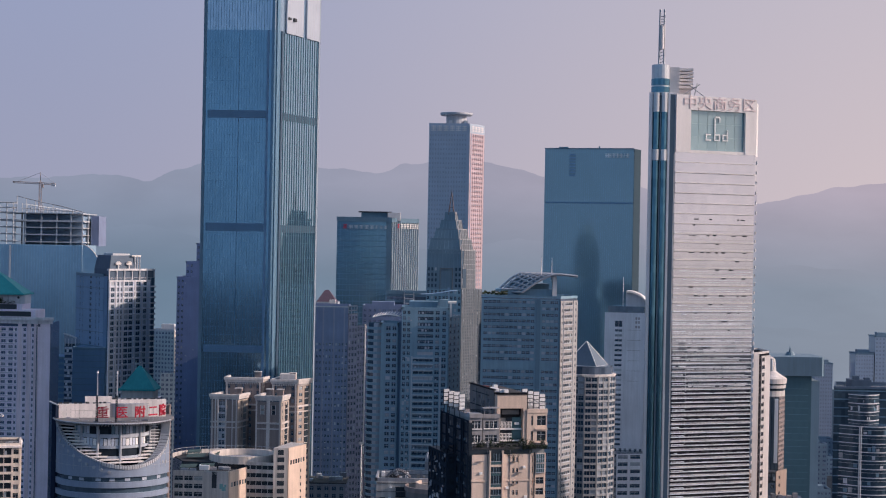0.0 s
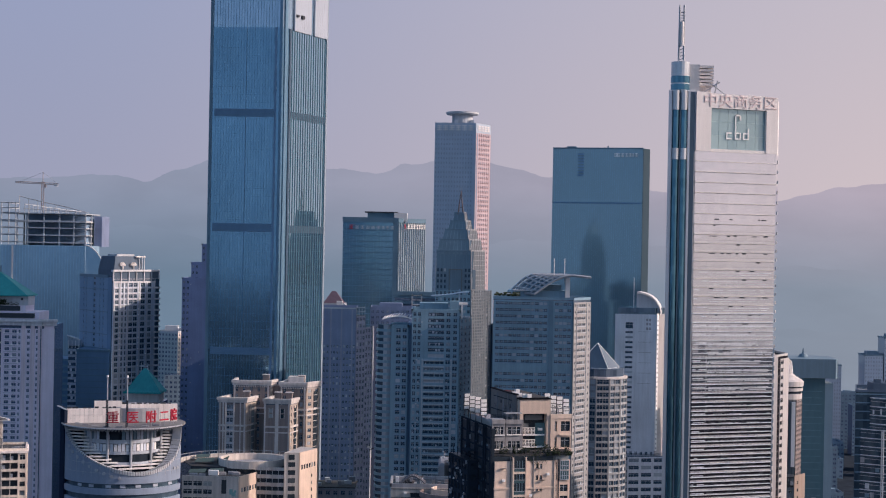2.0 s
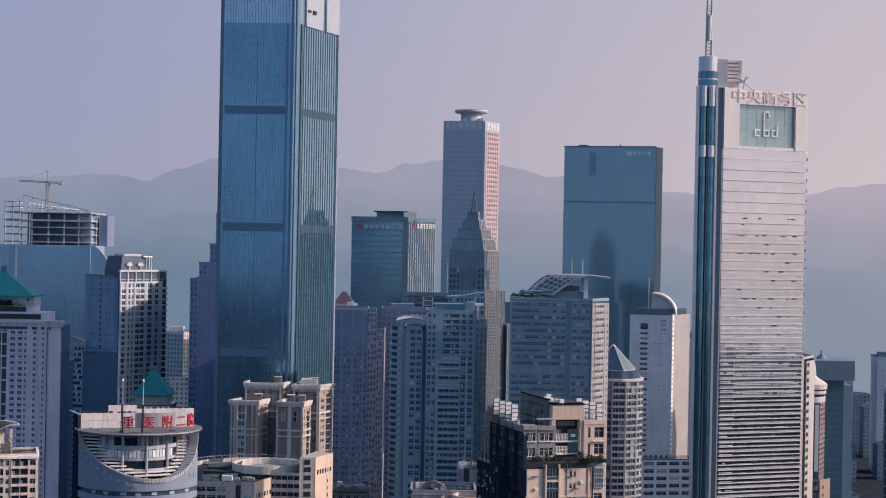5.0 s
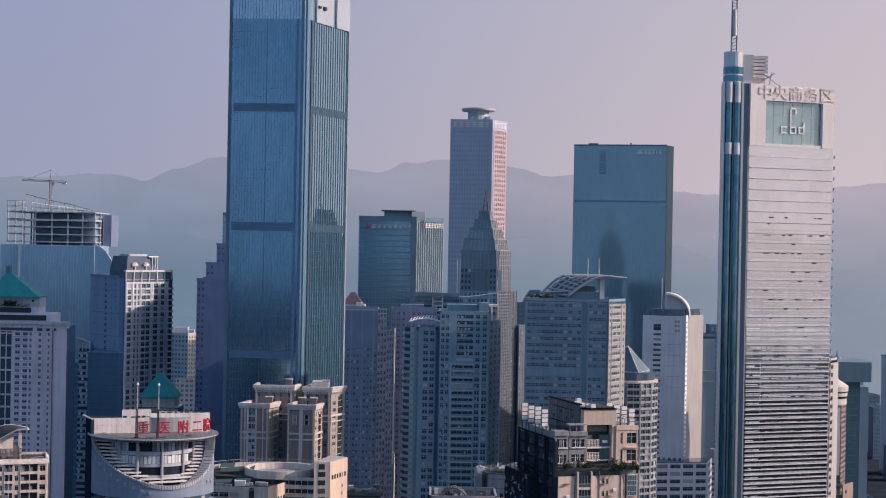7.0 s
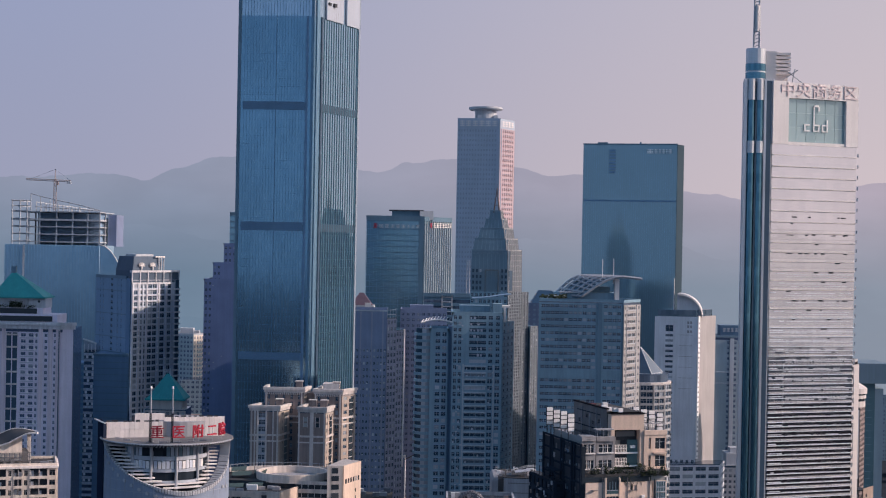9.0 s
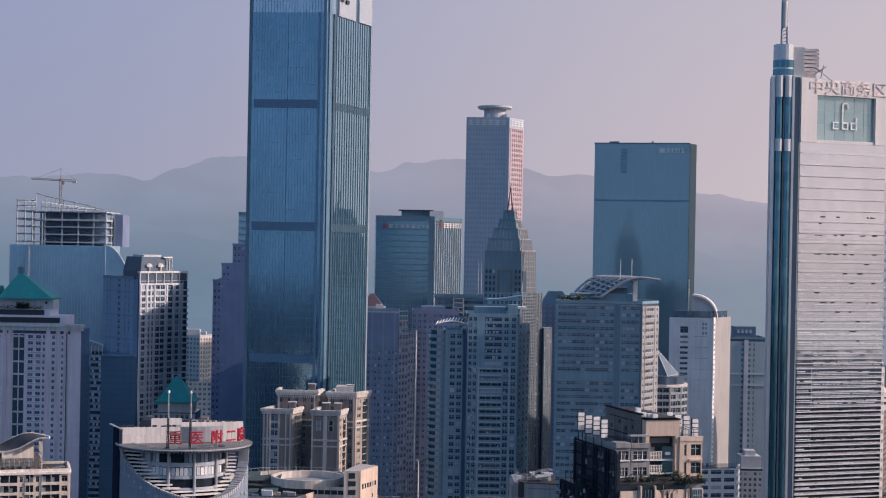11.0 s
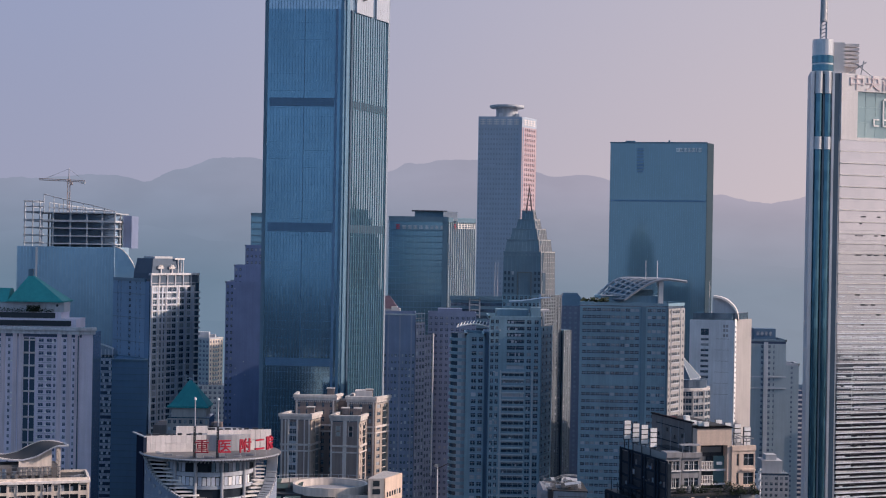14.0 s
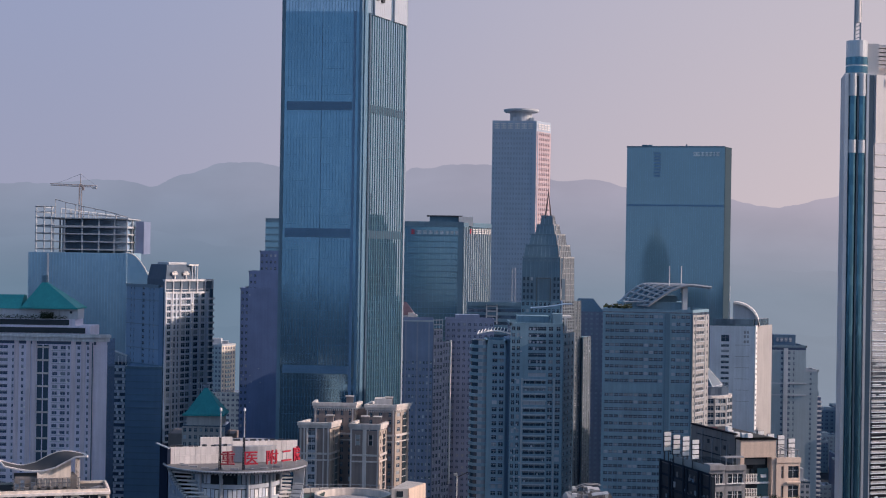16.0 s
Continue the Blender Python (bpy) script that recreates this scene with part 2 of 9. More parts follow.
class Side:
    """One face of a building: s along it, o outwards, z up."""

    def __init__(self, a, b):
        self.a, self.w = Vector((*a, 0)), math.hypot(b[0] - a[0], b[1] - a[1])
        self.d = (Vector((*b, 0)) - self.a) / self.w
        self.n = Vector((self.d.y, -self.d.x, 0))

    def at(self, s, o, z):
        return self.a + self.d * s + self.n * o + Vector((0, 0, z))

    def box(self, bag, s0, s1, o0, o1, z0, z1, mat=0):
        bag.box(self.at(s0, o0, z0), self.d * (s1 - s0), self.n * (o1 - o0), Vector((0, 0, z1 - z0)), mat)


def ring(cx, cy, r, n, a0=0.0, ry=None):
    return [(cx + r * math.cos(a0 + 2 * math.pi * k / n), cy + (ry or r) * math.sin(a0 + 2 * math.pi * k / n)) for k in range(n)]


def rect(x0, x1, y0, y1):
    return [(x0, y0), (x1, y0), (x1, y1), (x0, y1)]


def even(w, n, share, start=0.0):
    """n windows evenly over w metres, each taking that share of its bay."""
    m = w / n
    return [(start + m * (k + 0.5 - share / 2), start + m * (k + 0.5 + share / 2)) for k in range(n)]


WINDOW_MESHES = {}


class Tower:
    """A building: its core, walls with real openings, panes set back in them, roof and what stands on it."""

    def __init__(self, name, label, category, at, wall, pane, core=None, group=""):
        self.root = thing(name, label, category, (*at, 0), group)
        self.inv = Matrix.Translation((-at[0], -at[1], 0))
        self.wall_mat, self.pane_mat, self.core_mat = wall, pane, core or pane
        self.core, self.wall, self.wins, self.slabs = Bag(), Bag(), [], []

    def add(self, name, bag, material, label="", kind="", smooth=False, parent=None):
        """One part for each piece of the bag that stands clear of the others."""
        made = []
        for piece in [bag] if kind or smooth else bag.pieces():
            ob = part(name, piece, material, parent or self.root, label, kind, smooth)
            ob.data.transform(self.inv)
            made.append((len(piece.f), ob))
        return max(made, key=lambda q: q[0])[1]

    def body(self, poly, z0, z1):
        self.core.prism(poly, z0, z1)
        return [Side(poly[i], poly[(i + 1) % len(poly)]) for i in range(len(poly))]

    def punched(self, side, z0, z1, bays, fh, share=0.5, sill=0.25, deep=0.35, s0=0.0, s1=None, windows=True):
        """A wall with a window in each bay of each storey."""
        s1 = side.w if s1 is None else s1
        floors = max(1, round((z1 - z0) / fh))
        fh = (z1 - z0) / floors
        edge = s0
        for a, b in bays:
            side.box(self.wall, edge, a, 0, deep, z0, z1)
            edge = b
        side.box(self.wall, edge, s1, 0, deep, z0, z1)
        low = z0
        for k in range(floors):
            zb = z0 + k * fh + sill * fh
            side.box(self.wall, s0 + 0.02, s1 - 0.02, 0, deep - 0.03, low, zb)
            low = zb + share * fh
            if windows:
                self.wins += [(side, a, b, zb, low) for a, b in bays]
        side.box(self.wall, s0 + 0.02, s1 - 0.02, 0, deep - 0.03, low, z1)

    def banded(self, side, z0, z1, fh, share=0.45, deep=0.3, s0=0.0, s1=None, sill=0.0):
        """Continuous window strips between solid bands."""
        s1 = side.w if s1 is None else s1
        floors = max(1, round((z1 - z0) / fh))
        fh = (z1 - z0) / floors
        for k in range(floors):
            zb = z0 + (k + sill) * fh
            side.box(self.wall, s0, s1, 0, deep, zb + share * fh, zb + fh)

    def repeats(self, name, side, boxes, material, label="", parent=None):
        """Alike bars on a face as parts of their own, sharing meshes. boxes: (s0, s1, o0, o1, z0, z1)."""
        shapes = {}
        for s0, s1, o0, o1, z0, z1 in boxes:
            key = (round(s1 - s0, 2), round(o0, 2), round(o1, 2), round(z1 - z0, 2))
            if key not in shapes:
                g = Bag()
                g.block(0, s1 - s0, -o1, -o0, 0, z1 - z0)
                mesh = bpy.data.meshes.new(name)
                mesh.from_pydata(g.v, [], g.f)
                mesh.materials.append(material)
                shapes[key] = mesh
            ob = new(name, shapes[key])
            ob.parent = parent or self.root
            ob.matrix_basis = self.inv @ (Matrix.Translation(side.at(s0, 0, z0)) @ Matrix.Rotation(math.atan2(side.d.y, side.d.x), 4, "Z"))
            tagged(ob, label=label)

    def fin_row(self, name, side, z0, z1, step, width, deep, material, s0=0.0, s1=None, label=""):
        s1 = side.w if s1 is None else s1
        n = max(1, round((s1 - s0) / step))
        self.repeats(name, side, [(s0 + (s1 - s0) * k / n - width / 2, s0 + (s1 - s0) * k / n + width / 2, 0, deep, z0, z1) for k in range(n + 1)], material, label)

    def floor_row(self, name, side, z0, z1, step, high, deep, material, s0, s1):
        self.repeats(name, side, [(s0, s1, 0, deep, z0 + k * step, z0 + k * step + high) for k in range(int((z1 - z0) / step))], material)

    def balconies(self, side, s0, s1, z0, z1, fh, deep=1.1):
        for k in range(max(1, round((z1 - z0) / fh))):
            self.slabs.append((side, s0, s1, z0 + k * fh, deep))

    def finish(self, most=110, wall_label="", pane_parent=None):
        if self.core.f:
            self.add("core", self.core, self.core_mat)
        wall = self.add("wall", self.wall, self.wall_mat, wall_label) if self.wall.f else None
        self.wins.sort(key=lambda q: -q[3])
        for side, a, b, z0, z1 in self.wins[:most]:
            w, h = round(b - a, 1), round(z1 - z0, 1)
            key = (w, h, self.pane_mat.name)
            if key not in WINDOW_MESHES:
                g = Bag()
                g.block(-w / 2, w / 2, -0.10, -0.02, 0, h)
                g.block(-0.05, 0.05, -0.16, -0.10, 0, h, 1)
                g.block(-w / 2, w / 2, -0.16, -0.10, h * 0.62, h * 0.62 + 0.09, 1)
                mesh = bpy.data.meshes.new("window")
                mesh.from_pydata(g.v, [], g.f)
                mesh.polygons.foreach_set("material_index", np.array(g.mi, dtype=np.int32))
                mesh.materials.append(self.pane_mat)
                mesh.materials.append(FRAME)
                WINDOW_MESHES[key] = mesh
            ob = new("window", WINDOW_MESHES[key])
            ob.parent = self.root
            p = side.at((a + b) / 2, 0, z0)
            ob.matrix_basis = self.inv @ (Matrix.Translation(p) @ Matrix.Rotation(math.atan2(side.d.y, side.d.x), 4, "Z"))
        rest = Bag()
        for side, a, b, z0, z1 in self.wins[most:]:
            side.box(rest, a, b, 0.02, 0.1, z0, z1)
            mid = (a + b) / 2
            side.box(rest, mid - 0.05, mid + 0.05, 0.1, 0.16, z0, z1, 1)
        if rest.f:
            self.add("glazing", rest, [self.pane_mat, FRAME], kind="stuff")
        made = {}
        for side, s0, s1, z, deep in self.slabs:
            w = round(s1 - s0, 1)
            if (w, deep) not in made:
                g = Bag()
                g.block(-w / 2, w / 2, -deep, 0, -0.2, 0.12)
                g.block(-w / 2, w / 2, -deep, -deep + 0.1, 0.12, 1.05)
                g.block(-w / 2, -w / 2 + 0.1, -deep, 0, 0.12, 1.05)
                g.block(w / 2 - 0.1, w / 2, -deep, 0, 0.12, 1.05)
                mesh = bpy.data.meshes.new("balcony")
                mesh.from_pydata(g.v, [], g.f)
                mesh.materials.append(self.wall_mat)
                made[(w, deep)] = mesh
            ob = new("balcony", made[(w, deep)])
            ob.parent = self.root
            ob.matrix_basis = self.inv @ (Matrix.Translation(side.at((s0 + s1) / 2, 0.3, z)) @ Matrix.Rotation(math.atan2(side.d.y, side.d.x), 4, "Z"))
        return wall


def parapet(bag, poly, z, high=1.1, thick=0.3, out=0.0):
    """A low wall round a roof's edge."""
    for i in range(len(poly)):
        s = Side(poly[i], poly[(i + 1) % len(poly)])
        s.box(bag, -out, s.w + out, -thick, out, z, z + high)


def scaled(poly, k, c=None):
    c = c or (sum(p[0] for p in poly) / len(poly), sum(p[1] for p in poly) / len(poly))
    return [(c[0] + (x - c[0]) * k, c[1] + (y - c[1]) * k) for x, y in poly]


def letters(tower, text, side, s, z, size, out, material, deep=0.35, name="sign_letters", label="", wide=1.0, bold=0.0):
    """Standing letters on a face, starting s metres along it."""
    c = bpy.data.curves.new("text", "FONT")
    c.body, c.size, c.extrude, c.offset = text, size, deep / 2, bold
    tmp = bpy.data.objects.new("text", c)
    scene.collection.objects.link(tmp)
    dg = bpy.context.evaluated_depsgraph_get()
    mesh = bpy.data.meshes.new_from_object(tmp.evaluated_get(dg))
    bpy.data.objects.remove(tmp)
    turn = Matrix((side.d, Vector((0, 0, 1)), side.n)).transposed().to_4x4()
    mesh.transform(tower.inv @ Matrix.Translation(side.at(s, out, z)) @ turn @ Matrix.Diagonal((wide, 1, 1, 1)))
    mesh.materials.clear()
    mesh.materials.append(material)
    ob = new(name, mesh)
    ob.parent = tower.root
    return tagged(ob, label=label)


def sign_bars(tower, side, s, z, widths, high, out, material, gap=0.6, label=""):
    """Unreadable writing: a few plain strokes for each character."""
    for w in widths:
        g = Bag()
        for k in range(3):
            side.box(g, s, s + w, out, out + 0.3, z + high * (0.04 + 0.37 * k), z + high * (0.04 + 0.37 * k) + high * 0.18)
        side.box(g, s + w * 0.4, s + w * 0.6, out + 0.02, out + 0.28, z, z + high)
        tower.add("sign_bar", g, material, label)
        s += w + gap


# ---- the materials of this city ----
FRAME = paint("window_frame_metal", (0.50, 0.53, 0.57), 0.5, 0.05, 0.05)
GLASS_BLUE = curtain_glass("blue_coated_glass", (0.21, 0.388, 0.53), (0.18, 0.348, 0.49), (1.5, 4.2), tilt=0.004)
GLASS_TEAL = curtain_glass("teal_coated_glass", (0.26, 0.43, 0.53), (0.235, 0.40, 0.495), (1.6, 4.0), 0.62, 0.14, tilt=0.003, blinds=0.05)
GLASS_DARK = curtain_glass("dark_blue_glass", (0.20, 0.29, 0.38), (0.12, 0.19, 0.26), (1.6, 3.4), 0.6)
GLASS_GREY = curtain_glass("grey_blue_glass", (0.24, 0.31, 0.42), (0.12, 0.17, 0.25), (2.0, 3.4), 0.6)
GLASS_SILVER = curtain_glass("silver_coated_glass", (0.91, 0.915, 0.935), (0.86, 0.87, 0.895), (3.0, 3.47), 0.95, 0.05, 0.005, 0.05)
GLASS_GREEN = curtain_glass("green_grey_glass", (0.22, 0.38, 0.42), (0.12, 0.24, 0.29), (1.8, 3.6), 0.65)
WIN_NEAR = window_glass("window_pane_dark", (0.037, 0.049, 0.063), (0.38, 0.40, 0.41), 0.22)
WIN_MID = window_glass("window_pane_grey", (0.042, 0.075, 0.12), (0.52, 0.56, 0.62), 0.22)
WIN_STRIP = window_glass("window_pane_strip", (0.045, 0.075, 0.115), (0.50, 0.55, 0.62), 0.35)
WIN_PINK = window_glass("window_pane_rust", (0.20, 0.135, 0.155), (0.34, 0.27, 0.29), 0.3)
# pane tones lifted towards blue: distance haze is in the colour
WIN_FAR = window_glass("window_pane_haze", (0.09, 0.125, 0.215), (0.30, 0.33, 0.40), 0.15)
WHITE = paint("white_cladding", (0.78, 0.73, 0.72), 0.55, 0.06, 0.08)
SILVER = paint("silver_metal_cladding", (0.62, 0.64, 0.68), 0.35, 0.08, 0.08, 0.6)
PALE = paint("pale_grey_cladding", (0.55, 0.56, 0.60), 0.5, 0.1, 0.12)
BLUEGREY = paint("blue_grey_cladding", (0.14, 0.235, 0.315), 0.5, 0.12, 0.12)
STEEL = paint("painted_steel", (0.45, 0.46, 0.50), 0.45, 0.08, 0.1, 0.3)
LEDGEWHITE = paint("weathered_white_ledge", (0.66, 0.65, 0.69), 0.65, 0.12, 0.25)
DARK = paint("dark_grey_metal", (0.045, 0.05, 0.062), 0.5, 0.2, 0.1)
LOUVRE = paint("dark_louvres", (0.05, 0.09, 0.14), 0.5, 0.1, 0.05)
LILAC = paint("lilac_grey_tile", (0.80, 0.735, 0.85), 0.6, 0.1, 0.1)
PINK = paint("sunlit_pink_panels", (0.54, 0.41, 0.44), 0.6, 0.1, 0.1)
PURPLE = paint("purple_brown_granite", (0.17, 0.235, 0.425), 0.5, 0.12, 0.1)
PURPLE_TILE = paint("purple_grey_tile", (0.225, 0.27, 0.415), 0.55, 0.12, 0.1)
BEIGE = paint("beige_tile", (0.52, 0.46, 0.43), 0.65, 0.12, 0.15)
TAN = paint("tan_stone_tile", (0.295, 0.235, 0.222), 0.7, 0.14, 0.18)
TRIM = paint("cream_cornice", (0.66, 0.60, 0.58), 0.7, 0.12, 0.2)
CREAM = paint("cream_render", (0.75, 0.58, 0.48), 0.8, 0.14, 0.14, bump=0.2)
GREYWALL = paint("grey_render", (0.36, 0.36, 0.39), 0.8, 0.14, 0.25, bump=0.2)
TEALTILE = paint("turquoise_roof_tile", (0.045, 0.34, 0.345), 0.55, 0.14, 0.1)
REDROOF = paint("dull_red_roof", (0.12, 0.085, 0.12), 0.7)
ROOF = paint("roof_felt", (0.06, 0.06, 0.065), 0.9, 0.25, 0.05)
CONCRETE = paint("raw_concrete", (0.50, 0.52, 0.56), 0.85, 0.18, 0.2)
LILACPINK = paint("dusty_pink_tile", (0.78, 0.66, 0.72), 0.6, 0.1, 0.2)
SLATE = paint("slate_blue_tile", (0.245, 0.38, 0.475), 0.55, 0.12, 0.14)
# aerial blue of the haze is mixed into this base colour
HAZEBLUE = paint("haze_blue_tile", (0.21, 0.295, 0.37), 0.6, 0.08, 0.08)
RED = paint("red_letters", (0.45, 0.028, 0.055), 0.5, 0.06, 0.05)
PALE2S = paint("ash_white_ribs", (0.36, 0.36, 0.38), 0.55, 0.08, 0.1)
SIGNWHITE = paint("white_sign_boards", (0.92, 0.88, 0.87), 0.5, 0.05, 0.08)
LETTERPINK = paint("faded_pink_letters", (0.82, 0.68, 0.68), 0.6)
FINBLUE = paint("blue_grey_mullion", (0.15, 0.28, 0.41), 0.4, 0.08, 0.08)
FINPALE = paint("pale_blue_metal_fin", (0.155, 0.275, 0.39), 0.4, 0.08, 0.08, 0.3)
LOUVREBLUE = paint("blue_black_louvres", (0.165, 0.28, 0.43), 0.5, 0.08, 0.05)
PALEPINK = paint("pale_metal_ledge", (0.60, 0.56, 0.56), 0.45, 0.06, 0.1)
BROWNSTEEL = paint("brown_painted_steel", (0.16, 0.12, 0.13), 0.5)
FINTEAL = paint("teal_grey_mullion", (0.16, 0.28, 0.36), 0.4, 0.06, 0.06)
PYRAMID = paint("grey_roof_glazing", (0.17, 0.21, 0.26), 0.3, 0.1, 0.1, 0.2)
CHALK = paint("chalk_white_tile", (0.44, 0.41, 0.41), 0.6, 0.08, 0.12)
ASHEN = paint("sunlit_ash_panels", (0.17, 0.19, 0.215), 0.6, 0.1, 0.1)
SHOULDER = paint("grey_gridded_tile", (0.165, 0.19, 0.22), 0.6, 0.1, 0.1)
# lilac lightened for the haze over the far towers
MIST = paint("misted_lilac_panels", (0.46, 0.52, 0.62), 0.55, 0.06, 0.06)
GLASS_CROWN = curtain_glass("pale_crown_glass", (0.50, 0.66, 0.80), (0.40, 0.56, 0.70), (1.5, 4.2), tilt=0.005)
GLASS_FLANK = curtain_glass("mirror_flank_glass", (0.43, 0.61, 0.74), (0.36, 0.54, 0.67), (1.45, 4.2), 0.92, 0.04, tilt=0.0035, blinds=0.05)
GLASS_BROAD = curtain_glass("blue_green_mirror_glass", (0.275, 0.41, 0.485), (0.26, 0.39, 0.465), (1.6, 4.0), 0.50, 0.07, tilt=0.0015, blinds=0.04)
BROADCORNER = paint("dark_chamfer_cover", (0.045, 0.075, 0.10), 0.7, 0.06, 0.06, spec=0.1)
EDGEPALE = paint("pale_edge_metal", (0.30, 0.36, 0.43), 0.4, 0.06, 0.08, 0.2)
FLANKFIN = paint("dark_blue_metal_fin", (0.07, 0.185, 0.25), 0.45, 0.06, 0.06, 0.2)
GLASS_SLAB = curtain_glass("deep_teal_slab_glass", (0.125, 0.235, 0.29), (0.11, 0.215, 0.265), (1.6, 4.0), 0.35, 0.2, tilt=0.003)
GLASS_NIGHT = curtain_glass("night_blue_glass", (0.11, 0.17, 0.23), (0.05, 0.085, 0.125), (1.6, 3.6), 0.5, 0.12)
GLASS_SHAFT = curtain_glass("deep_teal_shaft_glass", (0.13, 0.29, 0.38), (0.07, 0.19, 0.27), (1.0, 3.4), tilt=0.01)
# panes almost as pale as the misted panels, haze included
WIN_MIST = window_glass("window_pane_mist", (0.34, 0.39, 0.48), (0.40, 0.44, 0.52), 0.2)
GROUND = paint("city_ground", (0.04, 0.05, 0.065), 1.0, 0.3, 0.0, spec=0.0)
FOLIAGE = paint("dark_foliage", (0.035, 0.05, 0.028), 0.9, 0.4, 0.0)
# paler again: stronger haze put into the wall tone
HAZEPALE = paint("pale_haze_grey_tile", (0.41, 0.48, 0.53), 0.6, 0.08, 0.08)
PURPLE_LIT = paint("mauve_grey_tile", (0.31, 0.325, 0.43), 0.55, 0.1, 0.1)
TIERSLATE = paint("shaded_slate_panels", (0.165, 0.255, 0.33), 0.5, 0.1, 0.1)
MANSARD = paint("dark_blue_roof_tile", (0.085, 0.125, 0.185), 0.6, 0.12, 0.1)
COOLWHITE = paint("cool_white_panels", (0.74, 0.76, 0.82), 0.5, 0.1, 0.12)
# blue-white, because haze is mixed into the beige tower's wall colour
PALEBLUEWHITE = paint("pale_blue_white_tile", (0.60, 0.64, 0.74), 0.6, 0.1, 0.14)
GREYTILE = paint("pale_grey_tile", (0.48, 0.51, 0.58), 0.6, 0.1, 0.14)
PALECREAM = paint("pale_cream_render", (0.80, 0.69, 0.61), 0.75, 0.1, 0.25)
GAPPALE = paint("pale_grey_strip", (0.40, 0.38, 0.39), 0.5, 0.06, 0.08)
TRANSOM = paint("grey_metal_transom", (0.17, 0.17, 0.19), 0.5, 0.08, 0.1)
# glass base raised and blued to carry the haze
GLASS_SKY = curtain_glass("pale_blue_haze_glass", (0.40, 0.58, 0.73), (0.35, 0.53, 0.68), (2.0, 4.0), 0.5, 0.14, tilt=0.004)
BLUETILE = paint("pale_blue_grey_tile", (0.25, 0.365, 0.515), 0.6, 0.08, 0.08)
GLASS_SCREEN = curtain_glass("pale_green_screen_glass", (0.42, 0.56, 0.57), (0.36, 0.50, 0.52), (4.2, 5.3), 0.55, 0.12, 0.01)
GREENBAR = paint("green_grey_bar", (0.36, 0.48, 0.50), 0.5, 0.05, 0.05)
NEARBLACK = paint("near_black_fill", (0.017, 0.017, 0.023), 0.8, 0.1, 0.0, spec=0.05)
CROWNPANEL = paint("pale_blue_crown_panel", (0.46, 0.50, 0.58), 0.5, 0.05, 0.06)
RUST = paint("red_roof_boards", (0.12, 0.03, 0.035), 0.7)


# ---- ground and distance ----
g = Bag()
g.face([(-4800, -4800, 0), (4800, -4800, 0), (4800, 4700, 0), (-4800, 4700, 0)])
tagged(part("ground", g, GROUND, None), "flat dark ground of the city in haze", "ground", kind="structure")

# haze gradient and sunward warmth are written into the emitted hill colour
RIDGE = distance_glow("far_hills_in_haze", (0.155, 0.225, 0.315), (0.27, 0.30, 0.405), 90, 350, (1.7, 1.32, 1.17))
HILLS = distance_glow("out_of_view_hill_glow", (0.30, 0.30, 0.34), (0.42, 0.39, 0.42), 0, 200, (1.25, 1.15, 1.1))
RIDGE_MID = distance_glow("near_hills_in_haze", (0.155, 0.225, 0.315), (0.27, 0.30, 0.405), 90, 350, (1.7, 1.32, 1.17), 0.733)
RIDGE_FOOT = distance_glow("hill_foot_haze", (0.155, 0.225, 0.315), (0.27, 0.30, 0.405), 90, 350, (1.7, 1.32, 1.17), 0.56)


def ridge(name, y, heights, step, material, label):
    """A hill range: crest heights every step metres from the west, sloping down towards the city."""
    g, xs = Bag(), []
    n = (len(heights) - 1) * 12
    for k in range(n + 1):
        u = k / 12
        i = min(int(u), len(heights) - 2)
        f = u - i
        f = f * f * (3 - 2 * f)
        z = heights[i] * (1 - f) + heights[i + 1] * f
        z += 0.075 * step * noise.fractal(Vector((u * 1.3, y * 0.01, 0)), 0.9, 2.1, 6)
        xs.append((-(len(heights) - 1) * step / 2 + u * step, z))
    for (x0, z0), (x1, z1) in zip(xs, xs[1:]):
        for lo, hi, near, far in ((0.0, 0.45, -420, -190), (0.45, 0.8, -190, -70), (0.8, 1.0, -70, 0)):
            g.face([(x0, y + near, z0 * lo), (x1, y + near, z1 * lo), (x1, y + far, z1 * hi), (x0, y + far, z0 * hi)])
        g.face([(x0, y, z0), (x1, y, z1), (x1, y + 60, 0), (x0, y + 60, 0)])
    return tagged(part(name, g, material, None, smooth=True), label, "hills", kind="structure")


HILL_CREST = [330, 325, 330, 340, 345, 350, 345, 335, 340, 345, 350, 352, 354, 362, 364, 350, 382, 412, 418, 402, 396, 392, 382, 408, 422,
              420, 404, 380, 388, 368, 356, 345, 338, 322, 326, 346, 366, 378, 372, 360, 350, 345, 340, 330, 335, 340, 330, 325, 320]
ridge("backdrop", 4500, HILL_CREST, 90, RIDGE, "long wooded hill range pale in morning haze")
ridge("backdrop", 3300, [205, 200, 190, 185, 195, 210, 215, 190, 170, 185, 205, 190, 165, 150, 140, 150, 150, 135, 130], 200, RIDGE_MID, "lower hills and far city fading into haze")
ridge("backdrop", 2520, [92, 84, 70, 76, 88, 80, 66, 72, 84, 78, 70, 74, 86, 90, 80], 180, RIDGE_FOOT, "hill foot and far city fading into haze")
# unseen glowing ridges, added so the silver facade mirrors pale haze
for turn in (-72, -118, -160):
    far = ridge("backdrop", 2750, [200, 215, 225, 210, 215, 230, 215, 205, 220, 210, 205, 215, 200], 200, HILLS, "added glowing hills out of view, mirrored by the facades")
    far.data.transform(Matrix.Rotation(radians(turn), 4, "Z"))


